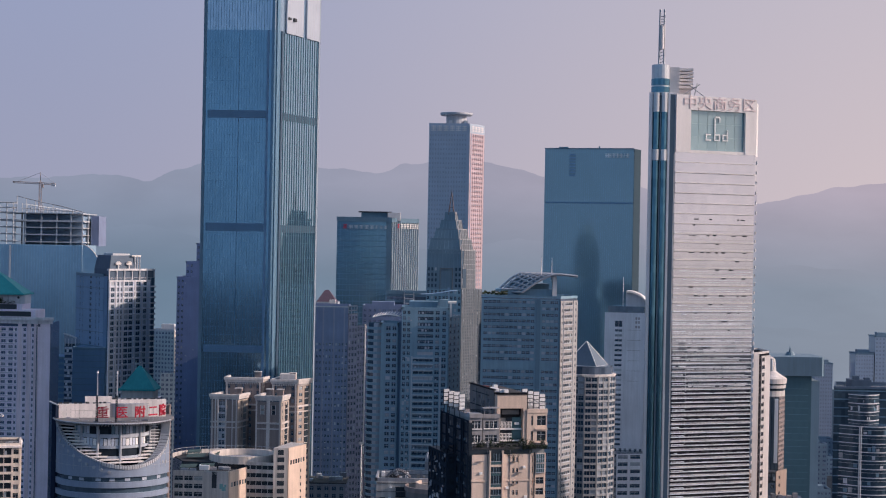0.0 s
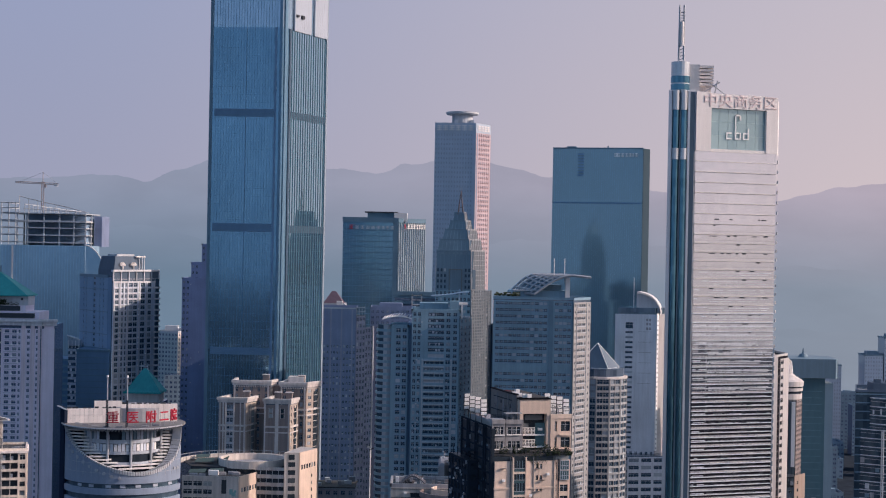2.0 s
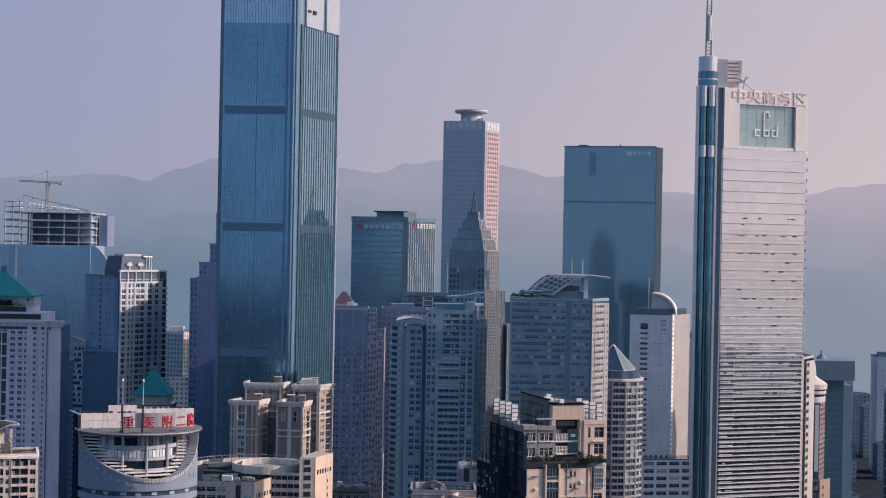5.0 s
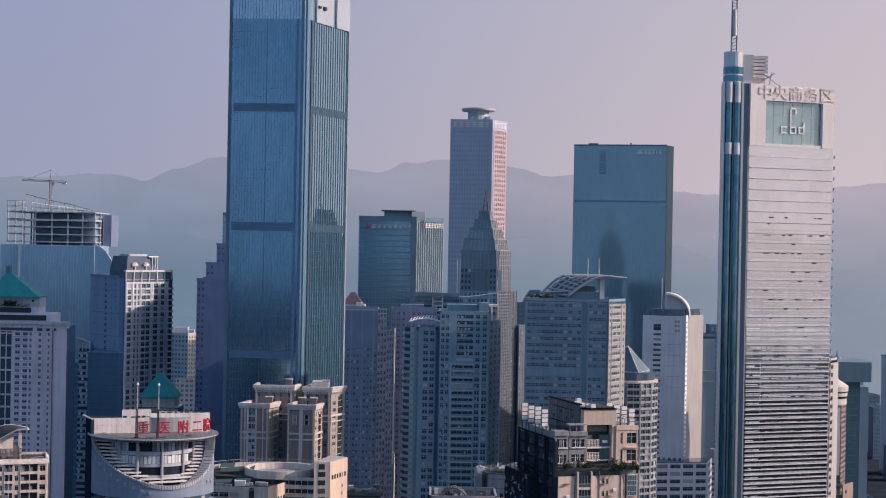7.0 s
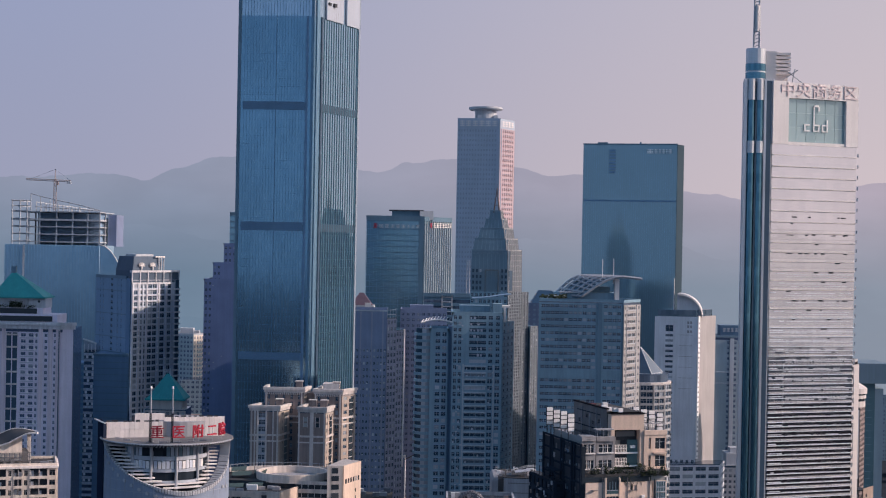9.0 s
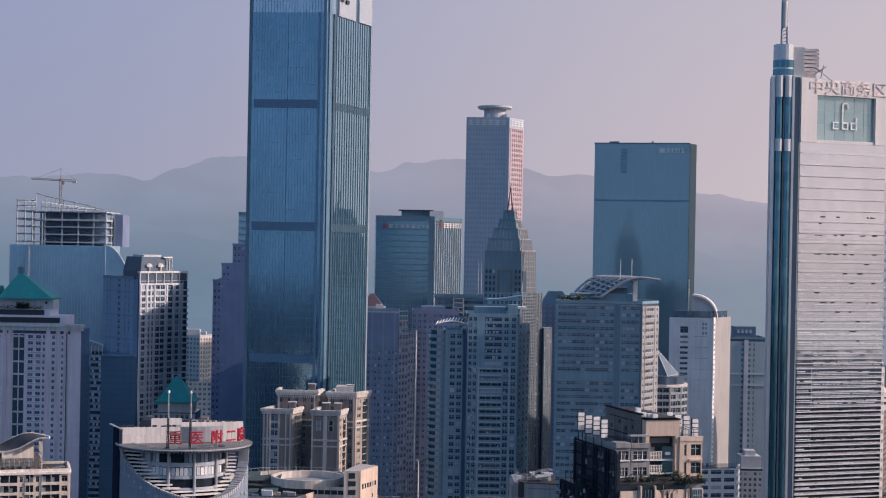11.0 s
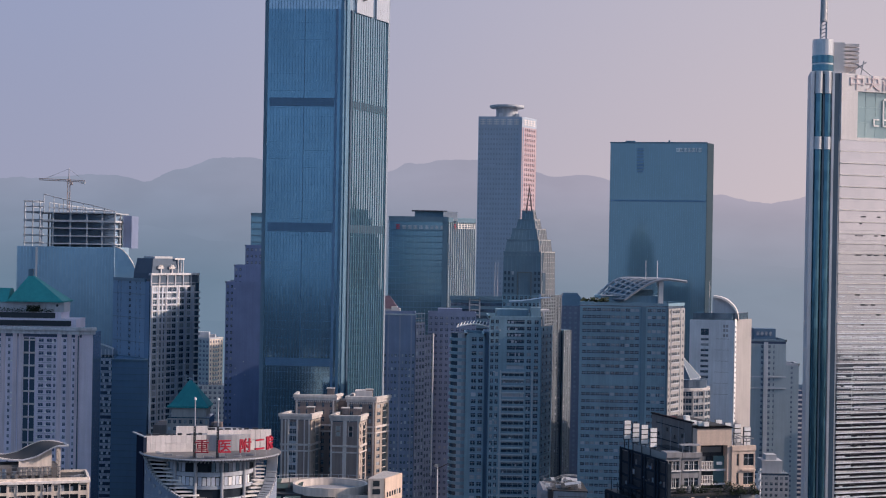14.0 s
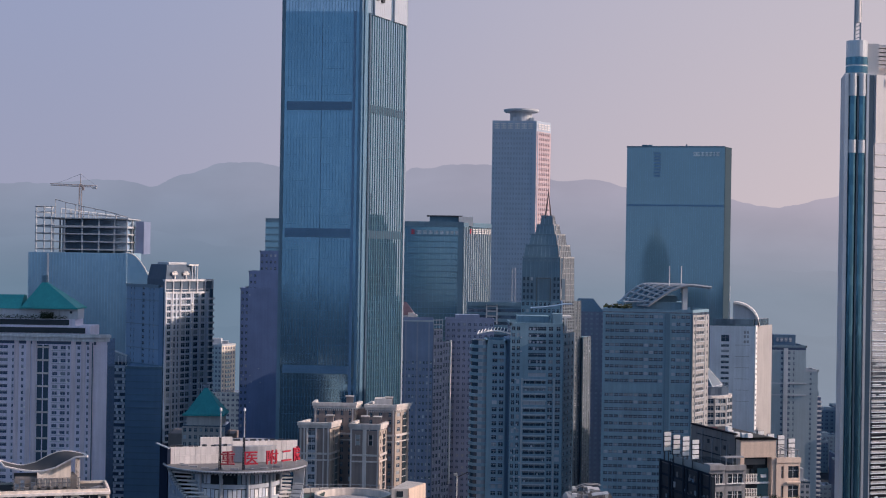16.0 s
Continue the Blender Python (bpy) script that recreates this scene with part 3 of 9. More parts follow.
# ---- the tallest glass tower ----
def tall_glass_tower():
    poly = [(-132, 903.5), (-93.2, 899.8), (-90.1, 905.0), (-73.2, 946.0), (-84, 972), (-136, 948)]
    t = Tower("glass_skyscraper", "very tall blue glass skyscraper with vertical fins and louvred bands", "skyscraper", (-105, 935), SILVER, GLASS_BLUE, GLASS_BLUE)
    sides = t.body(poly, 0, 305)
    front, chamfer, right = sides[:3]
    crown_core = Bag()
    crown_core.prism(scaled(poly, 0.992), 305, 348)
    t.add("crown", crown_core, GLASS_CROWN, "paler glass crown")
    # front face: slim mullions, floor lines, louvred service storeys, mid joint
    t.fin_row("mullion", front, 0, 305, 1.5, 0.09, 0.05, FINBLUE, 3.0, front.w - 4.6)
    t.fin_row("crown_mullion", front, 305, 348, 1.5, 0.12, -0.1, FINPALE, 3.0, front.w - 1.6)
    t.floor_row("floor_band", front, 63, 305, 4.2, 0.07, 0.02, FINBLUE, 2.0, front.w - 4.4)
    for zb, zt in ((257.0, 261.2), (195.2, 199.6), (129.0, 132.8), (64, 68)):
        g = Bag()
        front.box(g, 2.4, front.w - 4.4, 0.05, 0.3, zb, zt)
        band = t.add("louvre_band", g, LOUVREBLUE, "dark louvred service storey")
        t.repeats("louvre", front, [(2.4, front.w - 4.4, 0.3, 0.44, zb + 0.25 + k * 0.7, zb + 0.5 + k * 0.7) for k in range(6)], FINBLUE, parent=band)
    g = Bag()
    front.box(g, front.w * 0.5 - 0.16, front.w * 0.5 + 0.16, 0, 0.26, 132, 305)
    t.add("dark_joint", g, FINBLUE)
    g = Bag()
    front.box(g, front.w - 4.2, front.w - 3.0, 0, 0.3, 0, 305)
    t.add("dark_joint", g, LOUVREBLUE)
    g = Bag()
    front.box(g, front.w - 1.6, front.w - 0.2, 0.1, 0.6, 0, 350)
    t.add("corner_pilaster", g, FINPALE, "pale metal corner strip")
    g = Bag()
    chamfer.box(g, 1.6, chamfer.w - 2.2, 0.02, 0.5, 0, 350)
    t.add("corner_pilaster", g, FINPALE, "pale metal corner strip")
    g = Bag()
    right.box(g, -0.2, 1.6, 0.02, 0.4, 0, 305)
    t.add("dark_joint", g, LOUVRE)
    g = Bag()
    right.box(g, right.w - 0.4, right.w + 1.4, -1.0, 0.6, 0, 350)
    t.add("corner_pilaster", g, EDGEPALE, "pale metal corner strip")
    g = Bag()
    front.box(g, -0.5, 1.2, -0.6, 0.35, 0, 350)
    t.add("corner_pilaster", g, BLUEGREY)
    # flank: mirror-like glass between slim dark fins
    g = Bag()
    g.face([right.at(1.6, 0.06, 0), right.at(right.w - 0.4, 0.06, 0), right.at(right.w - 0.4, 0.06, 305), right.at(1.6, 0.06, 305)],
           [(0, 0), (right.w - 2, 0), (right.w - 2, 305), (0, 305)])
    t.add("flank_glass", g, GLASS_FLANK, "mirror-like flank glazing")
    t.fin_row("fin", right, 0, 304.5, 2.9, 0.5, 0.32, FLANKFIN, 3.4, right.w - 1.6, "slim dark vertical fin")
    t.floor_row("floor_band", right, 63, 305, 4.2, 0.14, 0.1, FLANKFIN, 1.6, right.w - 0.6)
    for zb, zt in ((256.6, 260.6), (195.0, 199.0)):
        g = Bag()
        right.box(g, 1.6, right.w - 0.6, 0.08, 0.2, zb, zt)
        t.add("louvre_band", g, LOUVRE, "dark louvred service storey")
    for a, b in ((0.10, 0.54), (0.64, 0.99)):
        g = Bag()
        right.box(g, right.w * a, right.w * b, 0, 0.9, 304.5, 349)
        panel = t.add("crown_panel", g, CROWNPANEL, "sunlit pale crown panel")
        t.repeats("panel_joint", right, [(right.w * a + q * 2.2, right.w * a + q * 2.2 + 0.14, 0.9, 0.94, 304.6, 349) for q in range(1, int(right.w * (b - a) / 2.2) + 1)], PALE, parent=panel)
    g = Bag()
    right.box(g, 11.2, 14.2, 0.9, 1.9, 311.8, 313.6)
    right.box(g, 5.6, 8.4, 0.9, 1.6, 312.2, 313.4)
    t.add("gondola", g, DARK, "dark window-cleaning gondola")
    t.finish()


tall_glass_tower()


# ---- silver tower with the mast ----
def silver_tower():
    poly = [(92.2, 658.9), (126.6, 672.6), (130.5, 688), (100, 694), (93.5, 684)]
    t = Tower("office_tower", "silver banded office tower with a white top, glass screen and mast", "office tower", (108, 675), WHITE, GLASS_SILVER, GLASS_SILVER)
    f, r = (Side(poly[0], poly[1]), Side(poly[1], poly[2]))
    t.body(poly, 0, 228.6)
    # each storey: a ledge, fine rails, a dark strip and broken rows of blinds

    def lev(k):
        return 1.6 + 3.47 * k if k < 57 else 195.92 + 4.08 * (k - 56)

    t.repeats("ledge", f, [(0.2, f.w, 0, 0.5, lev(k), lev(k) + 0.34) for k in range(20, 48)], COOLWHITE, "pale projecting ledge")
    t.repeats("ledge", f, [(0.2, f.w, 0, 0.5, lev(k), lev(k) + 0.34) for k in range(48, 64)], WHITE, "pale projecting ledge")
    # strips go from black to pale upwards, after the facade's mirrored tones
    t.repeats("shadow_gap", f, [(0.4, f.w - 0.1, 0, 0.12, lev(k) - 0.38, lev(k) - 0.02) for k in range(20, 40)], NEARBLACK, "dark strip under the ledge")
    t.repeats("shadow_gap", f, [(0.4, f.w - 0.1, 0, 0.12, lev(k) - 0.22, lev(k) - 0.02) for k in range(40, 48)], TRANSOM, "dark strip under the ledge")
    t.repeats("shadow_gap", f, [(0.4, f.w - 0.1, 0, 0.1, lev(k) - 0.16, lev(k) - 0.02) for k in range(48, 63)], GAPPALE, "grey strip under the ledge")
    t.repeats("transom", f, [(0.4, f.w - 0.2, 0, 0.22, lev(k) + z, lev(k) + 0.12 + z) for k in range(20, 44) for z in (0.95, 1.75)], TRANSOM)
    t.repeats("transom", f, [(0.4, f.w - 0.2, 0, 0.16, lev(k) + 1.3, lev(k) + 0.10 + 1.3) for k in range(44, 57)], GAPPALE)
    t.repeats("rail", f, [(0.4, f.w - 0.2, 0.1, 0.4, lev(k) + 0.62, lev(k) + 0.74) for k in range(20, 57)], WHITE, "thin pale rail")
    # dark bands paint the mirrored city, taller towards the ground
    t.repeats("dark_slot", f, [(0.4, f.w - 0.15, 0, 0.16, lev(k) + z, lev(k) + z + 0.46 + 0.02 * (38 - k)) for k in range(18, 38) for z in (1.14, 2.44)], NEARBLACK, "dark band for the mirrored dark city")
    t.repeats("dark_slot", f, [(0.4, f.w - 0.15, 0, 0.14, lev(k) + 1.86, lev(k) + 2.1) for k in range(38, 44)], NEARBLACK, "dark band for the mirrored dark city")
    t.repeats("rail", f, [(0.4, f.w - 0.2, 0.1, 0.36, lev(k) + 1.86, lev(k) + 2.12) for k in range(18, 46)], COOLWHITE, "thin pale rail")
    rng = random.Random(9)
    marks = []
    for k in range(20, 52):
        for row, tall in ((1.30, 0.24), (2.30, 0.18)):
            s = 7.0
            while s < 34:
                s += rng.choice((0.15, 0.25, 0.4, 0.8, 2.2))
                w = rng.choice((0.7, 1.6, 3.0, 5.0, 8.0))
                if s + w < f.w - 0.5:
                    marks.append((s, s + w, 0.02, 0.14, lev(k) + row, lev(k) + row + tall))
                s += w
    marks.sort(key=lambda q: -q[4])
    t.repeats("drawn_blind", f, marks[:230], COOLWHITE, "white drawn blind")
    g = Bag()
    for q in marks[230:]:
        f.box(g, *q)
    t.add("blind", g, PALE, "half-drawn pale blinds", kind="stuff")
    strip = []
    for k in range(18, 52):
        s = 0.5
        while s < 5.2:
            w = rng.choice((1.2, 2.2, 3.4, 5.6))
            e = min(6.4, s + w)
            if rng.random() < 0.75:
                strip.append((s, e, 0, 0.34, lev(k) + 2.36 + rng.choice((0, 0.12)), lev(k) + 2.72))
            s = e + 0.25
    t.repeats("pale_panel", f, strip, COOLWHITE, "pale window panel")
    g = Bag()
    f.box(g, 6.6, 6.75, 0, 0.12, 0, 148)
    t.add("joint", g, PALE)
    # open service storeys
    rng = random.Random(5)
    g = Bag()
    for z in (121.7, 171.0, 188.4, 195.2, 201.8):
        for k in range(6):
            s = rng.uniform(6.9, 33)
            f.box(g, s, s + rng.uniform(0.5, 1.6), 0.1, 0.3, z, z + rng.uniform(0.3, 0.5))
    for k in range(26, 58):
        for j in range(rng.choice((1, 2, 4)) if k > 40 else 6):
            s, z = rng.uniform(6.9, 33), lev(k) - 0.62
            f.box(g, s, s + rng.uniform(0.5, 2.2), 0.12, 0.2, z, z + 0.5)
    t.add("open_vent", g, DARK, "dark open vent slots", kind="stuff")
    for k in range(20, 64):
        t.slabs.append((r, 0.2, 2.6, lev(k) + 0.6, 0.5))
    # white head with the glazed screen let into it
    head = Bag()
    inset = [(f.at(0, -1.2, 0).x, f.at(0, -1.2, 0).y), (f.at(f.w, -1.2, 0).x, f.at(f.w, -1.2, 0).y), poly[2], poly[3], poly[4]]
    head.prism(inset, 228.6, 250.6)
    f.box(head, -0.2, 6.6, -1.3, 0.6, 228.6, 251.6)
    f.box(head, f.w - 5.2, f.w + 0.1, -1.3, 0.6, 228.6, 250.9)
    f.box(head, 6.6, f.w - 5.2, -1.3, 0.6, 245.6, 251.3)
    f.box(head, 6.6, f.w - 5.2, -1.3, 0.3, 228.4, 229.6)
    t.add("head", head, WHITE, "white panelled head")
    g = Bag()
    g.face([f.at(6.6, -0.8, 229.6), f.at(f.w - 5.2, -0.8, 229.6), f.at(f.w - 5.2, -0.8, 245.6), f.at(6.6, -0.8, 245.6)], [(0, 0), (26, 0), (26, 16), (0, 16)])
    screen = t.add("screen", g, GLASS_SCREEN, "large green glass screen")
    t.repeats("glazing_bar", f, [(6.6 + k * 4.2, 6.7 + k * 4.2, -0.78, -0.72, 229.6, 245.6) for k in range(1, 6)], GREENBAR, parent=screen)
    t.repeats("glazing_bar", f, [(6.6, f.w - 5.2, -0.78, -0.72, z, z + 0.1) for z in (235, 240.3)], GREENBAR, parent=screen)

    strokes = {"c": ((14.0, 16.4, 233.7, 234.2), (14.0, 16.4, 235.9, 236.4), (14.0, 14.5, 234.2, 235.9)),
               "b": ((17.9, 18.4, 233.7, 243.0), (18.4, 20.6, 233.7, 234.2), (18.4, 20.6, 235.9, 236.4), (20.1, 20.6, 234.2, 235.9), (18.4, 20.3, 242.9, 243.5), (20.0, 20.6, 241.2, 243.0)),
               "d": ((21.7, 24.2, 233.7, 234.2), (21.7, 24.2, 235.9, 236.4), (21.7, 22.2, 234.2, 235.9), (23.8, 24.3, 233.7, 238.2))}
    for bars in strokes.values():
        g = Bag()
        for s0, s1, z0, z1 in bars:
            f.box(g, s0, s1, -0.6, -0.25, z0, z1)
        t.add("sign_letter", g, SIGNWHITE, "white square outline letter")
    letters(t, "中央商务区", f, 2.6, 246.6, 5.6, 0.62, LETTERPINK, 0.5, label="row of pinkish standing characters", wide=1.22)
    # stair shaft: silver strips, glass half rounds, dark grooves
    shaft = Bag()
    shaft.prism([(81.2, 657.2), (92.0, 658.8), (95, 672), (84, 674)], 0, 251.8)
    t.add("shaft", shaft, PALE, "pale grey lift shaft")
    left = Side((81.2, 657.2), (92.0, 658.8))
    for s, w in ((2.9, 1.35), (6.0, 1.35)):
        c = left.at(s, -0.2, 0)
        g = Bag()
        g.prism(ring(c.x, c.y, w * 1.05, 14), 0, 251.2)
        t.add("glass_shaft", g, GLASS_SHAFT, "blue rounded glass shaft", smooth=False)
        for zb, zt in ((244.3, 251.9), (225.0, 229.4)):
            g = Bag()
            g.prism(ring(c.x, c.y, w * 1.15, 14), zb, zt)
            t.add("shaft_collar", g, SILVER, "silver collar")
    g = Bag()
    left.box(g, 4.2, 4.75, 0, 1.0, 0, 251)
    left.box(g, 8.6, 10.4, 0, 0.35, 0, 251.5)
    t.add("groove", g, LOUVRE)
    g = Bag()
    left.box(g, 0.0, 1.2, 0, 0.5, 0, 251.9)
    left.box(g, 7.6, 8.5, 0, 0.7, 0, 251.9)
    t.add("pilaster", g, SILVER, "silver pilaster")
    g = Bag()
    g.prism(ring(86.0, 660.5, 3.6, 20), 251.8, 263.2)
    t.add("drum", g, SILVER, "silver drum on the shaft")
    for zb, zt in ((252.2, 254.4), (255.0, 257.6)):
        g = Bag()
        g.prism(ring(86.0, 660.5, 3.72, 20), zb, zt)
        t.add("drum_window", g, GLASS_SHAFT)
    g = Bag()
    g.block(89.2, 93.5, 660, 672, 251.5, 262.4)
    t.add("plant_room", g, WHITE)
    g = Bag()
    for k in range(6):
        g.block(93.5, 99.6, 664, 672, 254.5 + k * 1.4, 255.5 + k * 1.4)
    g.block(94, 99, 666, 672, 251, 262)
    t.add("plant_louvre", g, WHITE, "white louvred plant screen")
    g = Bag()
    for a, b in (((95, 663, 251.4), (102, 663.5, 256)), ((98, 663, 255.6), (104, 664, 251.4)), ((100, 663, 251.5), (101, 663, 256.4))):
        g.tube(a, b, 0.22)
    t.add("roof_derrick", g, STEEL, "small steel roof derrick")
    mast = Bag()
    for dx in (-1.0, 1.0):
        mast.tube((86.2 + dx, 660.5, 263), (86.2 + dx * 0.85, 660.5, 285.5), 0.42, 0.34)
    for k in range(5):
        mast.tube((85.3, 660.5, 264 + k * 1.3), (87.1, 660.5, 264.8 + k * 1.3), 0.16)
    for k in range(4):
        mast.tube((85.3, 660.5, 279.4 + k * 1.1), (87.1, 660.5, 279.4 + k * 1.1), 0.16)
    m = t.add("mast", mast, STEEL, "steel twin mast")
    g = Bag()
    g.tube((86.2, 660.0, 269.5), (86.2, 660.0, 279), 0.8, n=10)
    t.add("mast_cylinder", g, WHITE, parent=m)
    t.finish(0)


silver_tower()


# ---- broad flat glass tower ----
def broad_glass_tower():
    poly = [(75.6, 1240.0), (140.4, 1223.5), (146.4, 1233.0), (148, 1268), (88, 1286)]
    t = Tower("office_tower", "broad flat teal glass hotel tower with small roof letters", "office tower", (110, 1250), TEALTILE, GLASS_BROAD, GLASS_BROAD)
    f, b = t.body(poly, 0, 263.4)[:2]
    t.fin_row("mullion", f, 0, 263.4, 1.6, 0.07, 0.02, FINTEAL)
    # dark panel laid over the glass chamfer to stop its bright sky reflection
    g = Bag()
    b.box(g, 0, b.w, 0.02, 0.3, 0, 263.4)
    t.add("corner_panel", g, BROADCORNER, "added dark panel hiding the chamfer's sky reflection")
    g = Bag()
    f.box(g, 1, f.w - 0.5, 0.03, 0.2, 222.7, 223.8)
    t.add("dark_joint", g, LOUVREBLUE)
    g = Bag()
    for k in range(8):
        f.box(g, 18.6, 23.2, 0.05, 0.3, 243 + k * 2.2, 244.2 + k * 2.2)
    t.add("louvre_panel", g, LOUVREBLUE)
    g = Bag()
    f.box(g, -0.2, f.w + 0.2, -0.5, 0.4, 263.2, 264.0)
    f.box(g, 10, 17, -4, -2, 263.4, 265)
    f.box(g, 40, 41, -4, -3, 263.4, 265.4)
    t.add("roof_edge", g, BLUEGREY)
    sign_bars(t, f, 45.5, 257.0, [4.6, 2.2, 2.0, 2.0, 1.0, 2.4], 3.0, 0.3, SIGNWHITE, 0.7, "small pale roof sign")
    t.finish()


broad_glass_tower()


# ---- lilac tower with the round helipad ----
def helipad_tower():
    poly = [(-13, 1377), (20.6, 1372.9), (33.2, 1396), (2, 1404)]
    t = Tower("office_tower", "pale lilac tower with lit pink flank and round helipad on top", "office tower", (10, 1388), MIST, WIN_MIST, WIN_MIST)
    f, r = t.body(poly, 0, 289.6)[:2]
    t.punched(f, 0, 283, even(f.w, 15, 0.42), 3.9, 0.45, 0.3, 0.12)
    # warm sunlight on this flank is put into its pink panel colour
    pink = Bag()
    keep, t.wall = t.wall, pink
    bays = even(r.w - 6, 6, 0.58, 4)
    t.punched(r, 0, 283, bays, 3.9, 0.56, 0.24, 0.4, windows=False)
    t.wall = keep
    t.add("flank_wall", pink, PINK, "flank in pink-beige, a sunlit copy of the lilac panels")
    t.repeats("flank_window", r, [(a, b, 0.02, 0.1, z, z + 2.2) for a, b in bays for z in [283 - 3.88 * k for k in range(1, 30)]], WIN_PINK, "dull red-brown window")
    t.repeats("flank_groove", r, [(1.6, 2.6, 0.4, 0.5, 0, 283)], LOUVREBLUE, "dark vertical groove")
    g = Bag()
    f.box(g, 0, f.w, 0, 0.4, 283, 291)
    r.box(g, 0, r.w, 0, 0.4, 283, 291)
    f.box(g, f.w - 2.2, f.w + 0.3, 0, 0.8, 0, 291)
    f.box(g, 4, 14, 0.2, 0.5, 252.5, 254)
    t.add("attic", g, MIST)
    sign_bars(t, f, 1.6, 284.6, [4.0, 4.0, 4.2, 4.0, 4.0, 4.0], 4.6, 0.4, WHITE, 1.2, "white roof sign")
    sign_bars(t, r, 3.0, 284.6, [4.2, 4.2, 4.2, 4.2], 4.6, 0.4, WHITE, 1.3, "white roof sign")
    pad = Bag()
    pad.prism(ring(9.6, 1388, 8.6, 24), 289.6, 298.6)
    t.add("helipad_drum", pad, PALE)
    pad = Bag()
    pad.prism(ring(9.6, 1388, 12.8, 28), 298.4, 299.2, ring(9.6, 1388, 13.6, 28))
    pad.prism(ring(9.6, 1388, 13.6, 28), 299.2, 300.6)
    t.add("helipad", pad, PALE, "flat round helipad")
    g = Bag()
    for x in (3, 9, 16):
        g.block(x, x + 3, 1380, 1384, 289.6, 294)
    t.add("plant_room", g, PALE)
    t.finish(60)


helipad_tower()


# ---- dark glass bank tower ----
def bank_tower():
    poly = [(-77, 1202.5), (-37.6, 1201.5), (-18.6, 1229), (-52, 1242), (-79, 1235)]
    t = Tower("office_tower", "dark blue-green glass tower with white vertical fins on its flank", "office tower", (-50, 1220), BLUEGREY, GLASS_TEAL, GLASS_TEAL)
    f, r = t.body(poly, 0, 206.5)[:2]
    t.banded(f, 0, 200, 4.0, 0.86, 0.08)
    t.fin_row("mullion", f, 0, 204, 2.4, 0.14, 0.12, FINTEAL)
    g = Bag()
    f.box(g, f.w - 3.4, f.w, 0, 0.4, 0, 206)
    t.add("corner_strip", g, BLUEGREY)
    t.fin_row("fin", r, 40, 205.6, 2.6, 0.5, 0.8, HAZEPALE, 1.0, None, "white vertical fin")
    g = Bag()
    r.box(g, 0, r.w, 0, 0.4, 0, 204)
    t.add("flank_glass", g, GLASS_DARK)
    g = Bag()
    f.box(g, -0.4, f.w + 0.4, -0.6, 0.7, 205.6, 209.0)
    r.box(g, 0, r.w + 0.4, -0.6, 0.7, 205.6, 208.6)
    t.add("roof_edge", g, BLUEGREY)
    sign_bars(t, f, 8.5, 200.6, [3.0, 2.6, 2.6, 2.6, 2.6, 2.0, 2.0, 2.0], 2.4, 0.4, PALE, 1.2, "pale grey roof sign")
    sign_bars(t, f, 4.6, 200.4, [2.6], 3.2, 0.4, RED, 0.5, "dull red roof sign mark")
    sign_bars(t, r, 6.4, 201.4, [2.0], 3.0, 1.0, RED, 0.9, "red roof sign mark")
    sign_bars(t, r, 10.2, 201.2, [2.8, 2.8, 2.8, 2.8, 2.0, 2.0, 2.0], 3.4, 1.0, WHITE, 0.8, "white roof sign")
    g = Bag()
    g.block(-60, -40, 1212, 1222, 206.5, 212.6)
    t.add("plant_room", g, BLUEGREY)
    g = Bag()
    g.block(-62, -38, 1210, 1224, 212.6, 213.4)
    t.add("plant_canopy", g, DARK)
    g = Bag()
    g.block(-40.5, -31, 1206, 1216, 206.5, 212.6)
    t.add("stair_head", g, WHITE, "sunlit white stair head")
    t.finish()


bank_tower()


